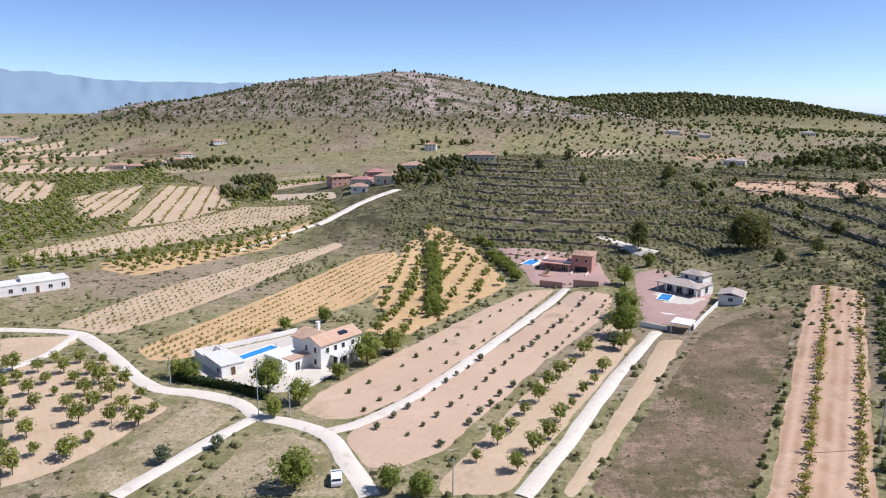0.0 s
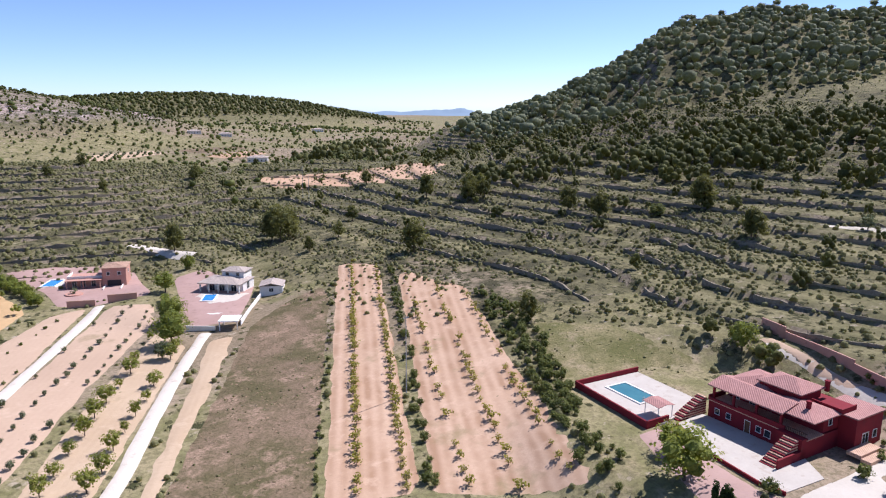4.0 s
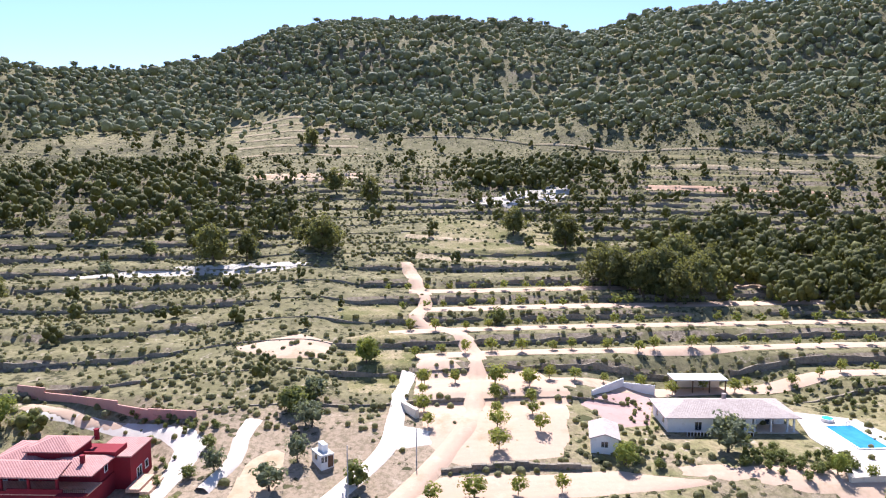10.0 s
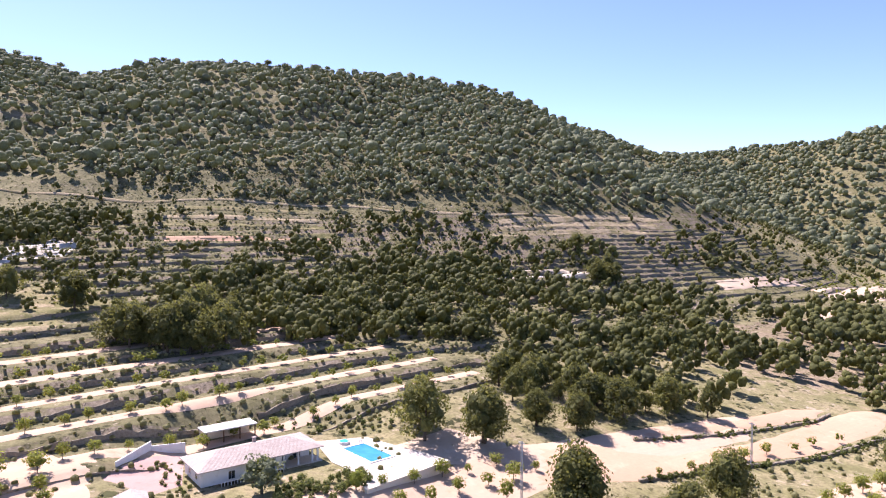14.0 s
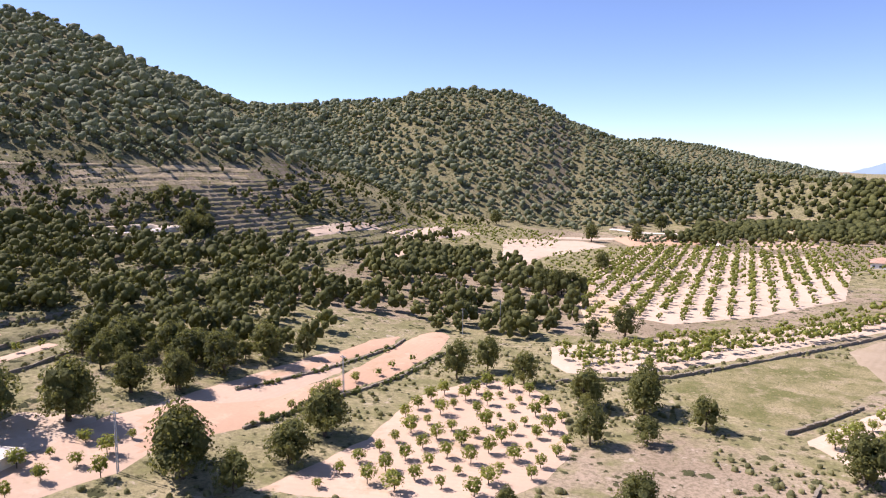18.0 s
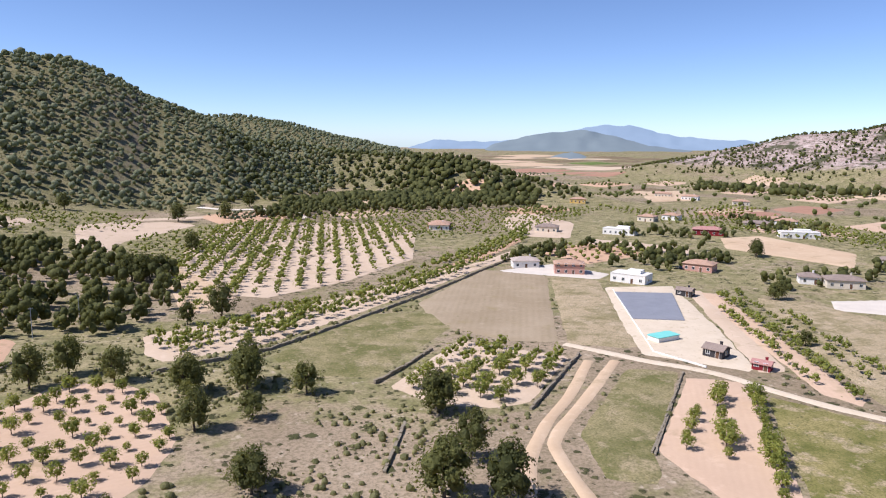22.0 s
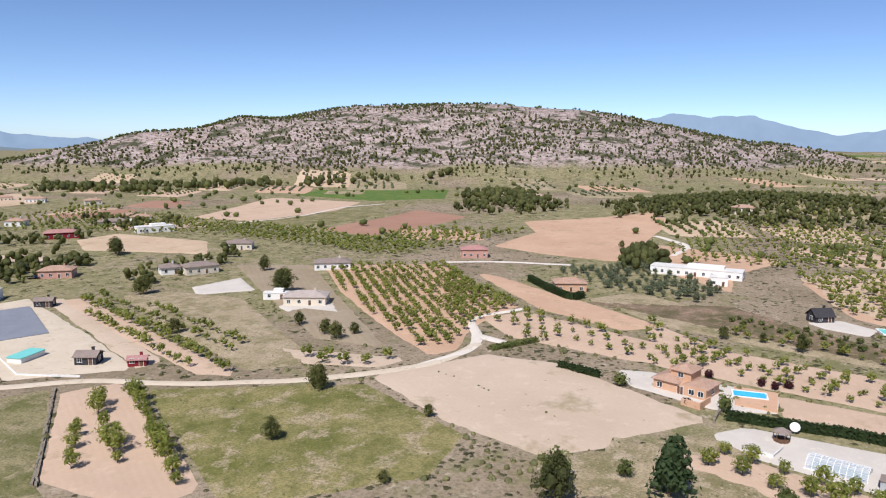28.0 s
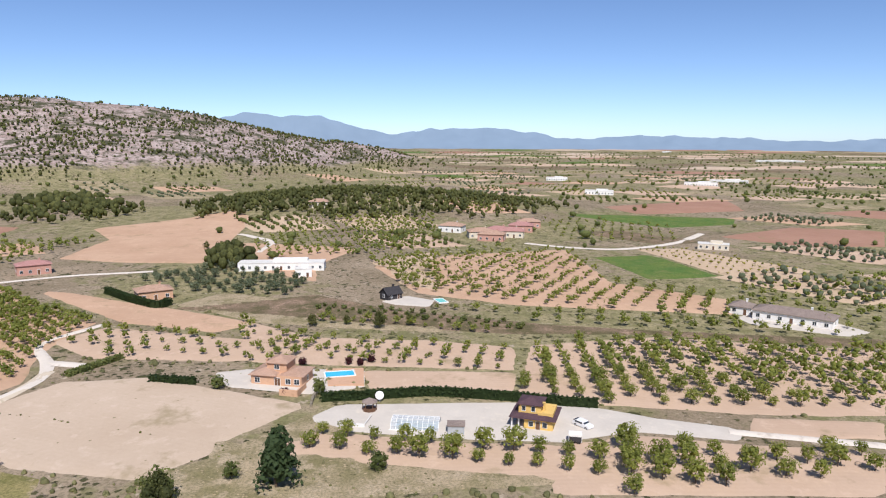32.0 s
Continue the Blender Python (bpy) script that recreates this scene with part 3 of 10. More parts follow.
# ---- trees ----
# crown: middle height, half width, half height, clumps, leaves a clump, leaf size, trunk height, trunk width (all for a tree 1 high)
CROWNS = {
    "pine": (0.46, 0.39, 0.46, 36, 56, 0.046, 0.5, 0.03),
    "hazepine": (0.52, 0.44, 0.46, 30, 34, 0.062, 0.6, 0.03),
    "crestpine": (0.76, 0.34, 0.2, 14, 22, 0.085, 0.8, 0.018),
    "almond": (0.58, 0.44, 0.38, 17, 32, 0.085, 0.45, 0.03),
    "olive": (0.52, 0.46, 0.43, 15, 32, 0.085, 0.4, 0.04),
    "bush": (0.44, 0.48, 0.44, 14, 30, 0.095, 0.3, 0.04),
    "vine": (0.55, 0.55, 0.38, 5, 9, 0.26, 0.4, 0.05),
    "leafy": (0.52, 0.44, 0.45, 26, 44, 0.062, 0.4, 0.035),
    "cypress": (0.52, 0.16, 0.47, 20, 26, 0.075, 0.2, 0.03),
    "fir": (0.5, 0.36, 0.48, 34, 30, 0.085, 0.4, 0.035),
    "scrub": (0.32, 0.6, 0.42, 2, 3, 0.5, 0.2, 0.03),
}


def leaf_quads(kind, clumps, leaves, size, seed):
    """Corners of the leaf sprays of a crown, n x 4 x 3: clumps round a lumpy body, each spray facing outwards."""
    rng = np.random.RandomState(seed)
    mid, rx, rz = CROWNS[kind][:3]
    quads = []
    lean = rng.uniform(-0.05, 0.05, 2)
    for c in range(clumps):
        u = (c + 0.5) / clumps
        z = 1 - 2 * u if kind not in ("almond", "pine", "hazepine") else 1 - 1.9 * u
        a = c * 2.39996 + rng.uniform(-0.5, 0.5)
        r = math.sqrt(max(0, 1 - z * z)) * rng.uniform(0.4, 1.0)
        if kind in ("pine", "hazepine"):
            r *= (1.0 - 0.5 * z) * rng.uniform(0.75, 1.2)
        if kind == "fir":
            r = (1 - z) * 0.5 * rng.uniform(0.6, 1.0)
        if kind == "cypress":
            r = rng.uniform(0.2, 0.6) * (1 - 0.6 * max(z, 0))
        centre = np.array([r * rx * math.cos(a), r * rx * math.sin(a), mid + z * rz * rng.uniform(0.6, 0.9)])
        centre[:2] += lean * (centre[2] / 0.6)
        rad = np.array([rx, rx, rz * 0.85]) * rng.uniform(0.28, 0.56) * (1.5 if clumps < 8 else 1)
        if kind in ("pine", "hazepine"):
            rad = np.array([rx, rx, rx * 0.62]) * rng.uniform(0.3, 0.52) * (1.35 if clumps < 15 else 1)
        n = rng.normal(size=(leaves, 3))
        n /= np.linalg.norm(n, axis=1)[:, None]
        n[:, 2] = np.where(n[:, 2] < -0.35, -n[:, 2], n[:, 2])
        pos = centre + n * rad * rng.uniform(0.75, 1.1, (leaves, 1))
        face = n + rng.normal(scale=0.45, size=n.shape) + (0, 0, 0.25)
        face /= np.linalg.norm(face, axis=1)[:, None]
        t = np.cross(face, rng.normal(size=n.shape))
        t /= np.linalg.norm(t, axis=1)[:, None] + 1e-9
        b = np.cross(face, t)
        s = size * rng.uniform(0.55, 1.25, (leaves, 1)) * 0.5
        quads.append(np.stack([pos - t * s, pos - b * s * 0.75, pos + t * s * 1.15, pos + b * s * 0.75], 1))
    return np.concatenate(quads)


def trunk_mesh(kind, seed):
    """A tapered, leaning trunk with a few limbs."""
    rng = np.random.RandomState(seed + 50)
    top, w = CROWNS[kind][6:8]
    verts, faces = [], []

    def limb(a, b, ra, rb, sides=5):
        a, b = np.array(a), np.array(b)
        d = (b - a) / np.linalg.norm(b - a)
        u = np.cross(d, (0.3, 1, 0.1))
        u /= np.linalg.norm(u)
        v = np.cross(d, u)
        o = len(verts)
        for p, r in ((a, ra), (b, rb)):
            for k in range(sides):
                t = 2 * math.pi * k / sides
                verts.append(tuple(p + r * (math.cos(t) * u + math.sin(t) * v)))
        for k in range(sides):
            m = (k + 1) % sides
            faces.append((o + k, o + m, o + sides + m, o + sides + k))

    knee = (rng.uniform(-0.03, 0.03), rng.uniform(-0.03, 0.03), top * 0.5)
    limb((0, 0, -0.06), knee, w, w * 0.75)
    limb(knee, (knee[0] * 2, knee[1] * 2, top), w * 0.75, w * 0.4)
    for k in range(4):
        a = k * 1.6 + rng.uniform(-0.4, 0.4)
        r = CROWNS[kind][1] * rng.uniform(0.45, 0.7)
        z = top * rng.uniform(0.85, 1.25)
        limb((knee[0], knee[1], knee[2] * rng.uniform(0.8, 1.4)), (r * math.cos(a), r * math.sin(a), z), w * 0.5, w * 0.2, 4)
    mesh = bpy.data.meshes.new("trunk")
    mesh.from_pydata(verts, [], faces)
    mesh.materials.append(BARK)
    return mesh


BALL = [Vector(v).normalized() for v in ((-1, 1.618, 0), (1, 1.618, 0), (-1, -1.618, 0), (1, -1.618, 0), (0, -1, 1.618), (0, 1, 1.618), (0, -1, -1.618), (0, 1, -1.618),
                                         (1.618, 0, -1), (1.618, 0, 1), (-1.618, 0, -1), (-1.618, 0, 1))]
BALL_FACES = ((0, 11, 5), (0, 5, 1), (0, 1, 7), (0, 7, 10), (0, 10, 11), (1, 5, 9), (5, 11, 4), (11, 10, 2), (10, 7, 6), (7, 1, 8),
              (3, 9, 4), (3, 4, 2), (3, 2, 6), (3, 6, 8), (3, 8, 9), (4, 9, 5), (2, 4, 11), (6, 2, 10), (8, 6, 7), (9, 8, 1))
GEM = [Vector(v) for v in ((1, 0, 0), (-0.5, 0.87, 0), (-0.5, -0.87, 0), (0, 0, 1), (0, 0, -1))]
GEM_FACES = ((0, 1, 3), (1, 2, 3), (2, 0, 3), (1, 0, 4), (2, 1, 4), (0, 2, 4))


DOME = [Vector((r * math.cos(1.2566 * k + o), r * math.sin(1.2566 * k + o), z)) for r, z, o in ((1.0, -0.75, 0.0), (0.8, 0.35, 0.6)) for k in range(5)] + [Vector((0, 0, 0.95))]
DOME_FACES = tuple((k, (k + 1) % 5, 5 + k) for k in range(5)) + tuple((5 + k, (k + 1) % 5, 5 + (k + 1) % 5) for k in range(5)) + tuple((5 + k, 5 + (k + 1) % 5, 10) for k in range(5))
SHAPES = {"ball": (BALL, BALL_FACES), "gem": (GEM, GEM_FACES), "dome": (DOME, DOME_FACES)}


def blob(centre, radius, rng, form="ball"):
    """A lumpy mass of leaves, n x 3 x 3."""
    base, faces = SHAPES[form]
    v = np.array([tuple(p) for p in base]) * rng.uniform(0.72, 1.18, (len(base), 1)) * radius + centre
    return v[np.array(faces)]


def crown_core(kind, count, share, rng, form="ball"):
    """The dense heart of a crown: some lumps spread through it."""
    mid, rx, rz = CROWNS[kind][:3]
    if count == 1:
        return blob((0, 0, mid), np.array([rx, rx, rz]) * share, rng, form)
    out = []
    for k in range(count):
        a = k * 2.39996 + rng.uniform(-0.4, 0.4)
        z = 0.75 - 1.5 * (k + 0.5) / count
        r = math.sqrt(1 - z * z) * 0.55
        if kind in ("cypress", "fir"):
            r *= 0.5 - 0.4 * z
        out.append(blob((r * rx * math.cos(a), r * rx * math.sin(a), mid + z * rz * 0.7), np.array([rx, rx, rz]) * share * rng.uniform(0.85, 1.15), rng, form))
    return np.concatenate(out)


def as_tris(quads):
    return np.concatenate([quads[:, (0, 1, 2)], quads[:, (0, 2, 3)]])


def tris_mesh(name, tris, material, tone):
    mesh = bpy.data.meshes.new(name)
    n = len(tris)
    mesh.vertices.add(n * 3)
    mesh.vertices.foreach_set("co", tris.reshape(-1).astype(np.float32))
    mesh.loops.add(n * 3)
    mesh.loops.foreach_set("vertex_index", np.arange(n * 3, dtype=np.int32))
    mesh.polygons.add(n)
    mesh.polygons.foreach_set("loop_start", np.arange(0, n * 3, 3, dtype=np.int32))
    mesh.update(calc_edges=True)
    layer = mesh.attributes.new("tone", "FLOAT", "POINT")
    layer.data.foreach_set("value", np.repeat(tone, 3).astype(np.float32))
    mesh.materials.append(material)
    return mesh


def quads_mesh(name, corners, material, tone):
    return tris_mesh(name, as_tris(corners), material, np.concatenate([tone, tone]))


MODELS = {}
NAMES = {"pine": "pine_tree", "almond": "almond_tree", "olive": "olive_tree", "bush": "shrub", "vine": "grape_vine", "leafy": "garden_tree",
         "cypress": "cypress_tree", "fir": "conifer", "scrub": "scrub", "hazepine": "pine_tree", "crestpine": "pine_tree"}


def tree_thing(kind, x, y, h, label, group, rng):
    """One tree: a trunk and a crown under an empty at its foot."""
    v = rng.randint(5)
    if (kind, v) not in MODELS:
        clumps, leaves, size = CROWNS[kind][3:6]
        q = as_tris(leaf_quads(kind, clumps, leaves, size, 10 * v + len(kind)))
        q = np.concatenate([q, crown_core(kind, 9, {"almond": 0.27, "vine": 0.22, "pine": 0.31, "olive": 0.34, "bush": 0.34, "leafy": 0.34}.get(kind, 0.4), np.random.RandomState(v + 3))])
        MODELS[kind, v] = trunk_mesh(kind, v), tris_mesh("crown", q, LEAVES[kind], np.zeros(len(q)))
    trunk, crown = MODELS[kind, v]
    top = new(NAMES[kind])
    w = rng.uniform(0.78, 1.04) if kind == "pine" else rng.uniform(0.78, 1.15)
    top.matrix_world = pose(x, y, gz(x, y), 0, 0, rng.uniform(0, 360)) @ Matrix.Diagonal((h * w, h * w, h, 1))
    for name, mesh in (("trunk", trunk), ("crown", crown)):
        new(name, mesh).parent = top
    return tagged(top, label, {"bush": "shrub", "vine": "vine"}.get(kind, "tree"), group)


LOW = {}


LEVELS = {"mid": (6, 0.42, "ball", 9, 7, 2.0), "far": (3, 0.56, "ball", 3, 4, 2.3), "dot": (1, 0.95, "ball", 2, 4, 2.3), "gem": (1, 0.9, "gem", 1, 3, 2.0), "low": (1, 0.85, "dome", 1, 2, 0.5)}


def simple_crown(kind, level, v):
    """A plain crown for trees in the distance: smooth lumps (verts, faces) and loose sprays."""
    lumps, share, form, clumps, leaves, grow = LEVELS[level]
    if kind in ("almond", "vine"):
        share *= 0.85
    base, faces = SHAPES[form]
    tris = crown_core(kind, lumps, share, np.random.RandomState(40 + v), form).reshape(lumps, len(faces), 3, 3)
    verts, index = [], []
    for k in range(lumps):
        lump = np.zeros((len(base), 3))
        for f, t in zip(faces, tris[k]):
            lump[list(f)] = t
        verts.append(lump)
        index.append(np.array(faces) + k * len(base))
    smooth_faces = lumps * len(faces)
    sprays = leaf_quads(kind, clumps, leaves, CROWNS[kind][5] * grow, 31 * v + 7)[:, (0, 1, 2)]
    index.append(np.arange(len(sprays) * 3).reshape(-1, 3) + lumps * len(base))
    return np.concatenate(verts + [sprays.reshape(-1, 3)]), np.concatenate(index), smooth_faces


def tree_mass(name, kind, places, label, category, level):
    """Many trees in one mesh, with simpler crowns. places: rows of x, y, height."""
    p = np.array(places, float)
    rng = np.random.RandomState(len(p) % 1000)
    verts, faces, tones, flags, start = [], [], [], [], 0
    for v in range(6):
        if (kind, level, v) not in LOW:
            LOW[kind, level, v] = simple_crown(kind, level, v)
        q, index, rounded = LOW[kind, level, v]
        mine = p[v::6]
        if not len(mine):
            continue
        a = rng.uniform(0, 2 * math.pi, len(mine))
        c, s = np.cos(a)[:, None], np.sin(a)[:, None]
        wide = (mine[:, 2] * rng.uniform(0.8, 1.25, len(mine)))[:, None]
        x = (q[None, :, 0] * c - q[None, :, 1] * s) * wide + mine[:, 0][:, None]
        y = (q[None, :, 0] * s + q[None, :, 1] * c) * wide + mine[:, 1][:, None]
        z = q[None, :, 2] * mine[:, 2][:, None] + ground(mine[:, 0], mine[:, 1])[:, None]
        verts.append(np.stack([x, y, z], -1).reshape(-1, 3))
        faces.append((index[None] + (start + np.arange(len(mine)) * len(q))[:, None, None]).reshape(-1, 3))
        flags.append(np.tile(np.arange(len(index)) < rounded, len(mine)))
        tones.append(np.repeat(rng.rand(len(mine)), len(q)))
        start += len(mine) * len(q)
    verts, faces = np.concatenate(verts), np.concatenate(faces)
    mesh = bpy.data.meshes.new(name)
    mesh.vertices.add(len(verts))
    mesh.vertices.foreach_set("co", verts.ravel().astype(np.float32))
    mesh.loops.add(faces.size)
    mesh.loops.foreach_set("vertex_index", faces.ravel().astype(np.int32))
    mesh.polygons.add(len(faces))
    mesh.polygons.foreach_set("loop_start", np.arange(0, faces.size, 3, dtype=np.int32))
    mesh.polygons.foreach_set("use_smooth", np.concatenate(flags))
    mesh.update(calc_edges=True)
    layer = mesh.attributes.new("tone", "FLOAT", "POINT")
    layer.data.foreach_set("value", np.concatenate(tones).astype(np.float32))
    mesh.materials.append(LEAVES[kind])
    return tagged(new(name, mesh), label, category, kind="stuff")


PLANTED = []
RNG = np.random.RandomState(5)


def orchard(kind, corners, turn, gap, step, size, label, group, jitter, missing, clear=False):
    """Rows of trees along the direction turn (degrees from +x) within the outline."""
    p = np.array(corners, float)
    mid = p.mean(0)
    u = np.array([math.cos(radians(turn)), math.sin(radians(turn))])
    v = np.array([-u[1], u[0]])
    a, b = (p - mid) @ u, (p - mid) @ v
    s, r = np.meshgrid(np.arange(a.min(), a.max() + step, step), np.arange(b.min() + gap * 0.3, b.max(), gap))
    s, r = s.ravel() + RNG.uniform(-jitter, jitter, s.size), r.ravel() + RNG.uniform(-jitter, jitter, r.size)
    x, y = mid[0] + s * u[0] + r * v[0], mid[1] + s * u[1] + r * v[1]
    keep = inside(corners, x, y) & (RNG.rand(len(x)) > missing)
    for other, _ in OUTLINES if clear else ():
        if inside(other, mid[:1], mid[1:])[0] and len(other) == len(corners) and abs(other[0][0] - corners[0][0]) < 4:
            continue
        keep &= ~inside(other, x, y)
    for px, py in zip(x[keep], y[keep]):
        PLANTED.append((kind, px, py, size * RNG.uniform(0.62, 1.35), label, group, False))


def wood(corners, gap, size, spread, label, group):
    """Pines scattered about gap metres apart within the outline."""
    p = np.array(corners, float)
    x, y = np.meshgrid(np.arange(p[:, 0].min(), p[:, 0].max(), gap), np.arange(p[:, 1].min(), p[:, 1].max(), gap))
    x, y = x.ravel() + RNG.uniform(-0.48, 0.48, x.size) * gap, y.ravel() + RNG.uniform(-0.48, 0.48, x.size) * gap
    keep = inside(corners, x, y) & (vnoise(x, y, 28, 4) + RNG.uniform(-0.4, 0.4, len(x)) > -0.3) & (open_ground(x, y) < 0.5)
    for px, py in zip(x[keep], y[keep]):
        PLANTED.append(("pine", px, py, max(2.2, 1.22 * size + RNG.uniform(-1.6, 0.9) * spread), label, group, False))


def single_trees(kind, places, label, group):
    for x, y, h in places:
        PLANTED.append((kind, x, y, h, label, group, True))


def finish_trees():
    """The trees nearest to the middle of the plan become things of their own; the rest is joined, grove by grove."""
    count = {}
    rest = {}
    rng = np.random.RandomState(9)
    order = sorted(range(len(PLANTED)), key=lambda k: (not PLANTED[k][6], math.hypot(PLANTED[k][1], PLANTED[k][2])))
    for k in order:
        kind, x, y, h, label, group, single = PLANTED[k]
        if single or count.get(kind, 0) < {"vine": 200, "pine": 170}.get(kind, 320):
            count[kind] = count.get(kind, 0) + 1
            tree_thing(kind, x, y, h, label, group, rng)
        else:
            r = math.hypot(x, y)
            level = "gem" if kind == "vine" and r > 160 else "mid" if r < 300 else "far" if r < 620 else "dot"
            rest.setdefault((kind, level, label, group), []).append((x, y, h))
    names = {"pine": "pine_wood", "almond": "almond_grove", "olive": "olive_grove", "bush": "shrubs", "vine": "vines"}
    for (kind, level, label, group), places in rest.items():
        tree_mass(names.get(kind, "trees"), kind, places, label, {"pine": "wood", "vine": "vineyard"}.get(kind, "orchard"), level)


def bench_strips():
    """Tilled earth on each bench of the terraced orchard, with its trees."""
    for n in range(5, 11):
        lo, hi, ys = [], [], np.arange(-148, 2, 3.0)
        ys = ys[ys > -148 + (n - 5) * 4]
        for y in ys:
            xs = np.arange(126, 232, 0.3)
            q = land(xs, np.full_like(xs, y)) / 2.3
            lo.append(xs[np.argmax(q > n + 0.10)])
            hi.append(xs[np.argmax(q > n + 0.70)])
        if min(lo) <= 126.5 or max(hi) > 222:
            continue
        mid = np.c_[(np.array(lo) + hi) / 2, ys]
        lane(mid[::4].tolist(), 4.4 if n < 9 else 6.0, "soil_pink", "pink earth bench of a terraced almond orchard", "bench")
        for y in np.arange(ys[0] + 3, 0, 6.5):
            x = float(np.interp(y, ys, mid[:, 0])) + RNG.uniform(-1.5, 1.5)
            PLANTED.append(("almond", x, y + RNG.uniform(-1.5, 1.5), RNG.uniform(2.4, 3.8), "fresh green almond tree on a bench", "bench almonds", False))


bench_strips()

# ---- fields, lanes and trees, from north round by east ----
field("field", [(-139.8, -24.7), (-132.1, -12.4), (-124.4, 5.2), (-118.5, 21.2), (-114.5, 34.4), (-108.5, 51.7), (-110.1, -17.9)], "grass_dry", "straw-coloured dry grass before the almond strip")
field("field", [(-125.7, -28.7), (-130.8, -20.1), (-148.9, -3.6), (-140.9, 3.9), (-124.7, 10), (-107.4, -28.1)], "grass_dry", "dry grass on the open ground")
field("field", [(-349.2, 569.8), (-236.1, 604.4), (-132.7, 446.7), (-56.2, 366.9), (-45.7, 332.5), (-66.2, 280.1), (-123.6, 243.6), (-149.1, 236.5)], "grass_green", "dry orchard ground in the northern valley")
field("field", [(108.1, -43.8), (107.5, -55.3), (104, -74.7), (105.7, -85.3), (104.4, -97.2), (89.4, -87.4), (107, -43.3)], "soil_pink", "pink almond ground below the pool terrace")
field("field", [(115.4, -90.8), (115.7, -107.6), (103.6, -113.8), (98.2, -108), (106.1, -87)], "soil_pale", "pale stony ground by the pines")
field("field", [(24.6, -314.4), (19.4, -404.7), (-24.4, -499.3), (-22.2, -359.5), (-0.2, -256.4), (14.8, -242.8)], "soil_tan", "tan almond ground between pines")
field("field", [(187.5, -377.2), (168.6, -438.6), (159.4, -435), (177.4, -370.8)], "soil_pale", "pale bench between pines")
field("field", [(133.4, -373.1), (117.9, -411.7), (106.9, -362.2), (120, -335.3)], "soil_pale", "pale bench between pines")
field("field", [(90, -487.5), (66.1, -517.2), (47.2, -493.4), (57.7, -382), (72.2, -391.8)], "soil_pale", "pale bench between pines")
field("field", [(64.4, -536), (19.2, -555.8), (14.4, -541.8), (58.5, -522.7)], "soil_pale", "pale bench between pines")
field("field", [(178.6, -540.7), (122.1, -558.9), (126.2, -536.8), (172.5, -508.5)], "grass_green", "green grassy bench on the slope")
field("field", [(242, -313), (227.3, -346.4), (223.6, -335.1), (235, -303.4)], "grass_green", "green terrace on the slope")
field("field", [(-233.9, -28.9), (-208.8, -3.6), (-199.9, 30.7), (-188.4, 54.3), (-168.6, 47.7), (-178.8, 11.5), (-185.5, -20.1)], "soil_pink", "pink orchard of small trees")
field("field", [(113.4, 113.4), (122.6, 97.4), (125, 75.4), (115.4, 80.5), (99.7, 86.4), (96.6, 87.8)], "grass_green", "dry grass strip beside the pool wall")

# north: the white villa and its lanes
field("field", [(-97.9, 151.2), (-85.2, 156), (-73.6, 155), (-61.7, 138.1), (-51.7, 129.1), (-56.9, 111.8), (-63.4, 102.8), (-65.8, 97.9)], "soil_tan", "pale tilled earth of an almond grove")
field("field", [(-110.2, 171.7), (-93.2, 174.2), (-89.1, 168.8), (-93.1, 156.2), (-98.3, 151.9)], "soil_tan", "bare beige tilled field beside the lane")
field("field", [(-59.8, 97.8), (-52.2, 116.8), (-48.1, 133), (-37.2, 126.3), (-40.1, 118.1), (-46.9, 104.7), (-48.9, 99)], "grass_dry", "dry grass verge in the fork of the lanes")
field("field", [(-37.6, 97.6), (-33.1, 116.5), (-25.4, 118.6), (-19.3, 113.2), (-13.1, 97)], "grass_dry", "dry grass patch beside the lane junction")
field("field", [(-26.3, 127.6), (-24.4, 137), (-9.4, 160.6), (14.8, 196.1), (28.4, 213.5), (38.1, 213.8), (12.6, 165.2), (-1.7, 140), (-12.8, 124.9), (-19.3, 122)], "soil_pink", "pink tilled strip with young bushes")
field("field", [(-16.6, 117), (13.7, 161.1), (42.1, 209.3), (53.4, 202.1), (49.2, 188.1), (24.5, 151.6), (1.6, 110.9), (-6.3, 104.9), (-11.9, 105.7)], "soil_pink", "pink tilled plot with rows of young olive bushes")
field("field", [(2.9, 106), (23.6, 145.4), (49.1, 183.4), (49.6, 164.3), (34.4, 138.5), (13.9, 101.4), (11.2, 96.6), (-0.7, 96.8)], "soil_tan", "tan tilled strip with almond trees")
field("field", [(18.7, 96.5), (55.1, 164.2), (61.3, 163.8), (23.9, 100.3), (21.6, 96.4)], "soil_tan", "bare tan strip beside the drive")
field("field", [(22.8, 97.5), (66.7, 166.9), (81.6, 177.8), (95.1, 180.8), (90.6, 168.5), (42.7, 86.3)], "fallow", "brown fallow field with dry weeds")
field("field", [(43.7, 85.7), (108.7, 196.8), (116.2, 183.4), (56.5, 77.8)], "soil_rows", "pink furrowed vineyard strip")
field("field", [(57.7, 77), (117.4, 175.6), (119.6, 144.6), (97.5, 102.4), (75.2, 59.8)], "soil_rows", "wide pink furrowed vineyard strip")
field("field", [(-72.6, 163.6), (-62, 186.5), (-28.2, 265.4), (-15.4, 269), (-12.2, 257.7), (-14.9, 226.5), (-22, 204.5), (-33.2, 190.4), (-47.1, 170.8), (-57.9, 156.6), (-65.8, 154.1)], "soil_amber", "orange vineyard earth")
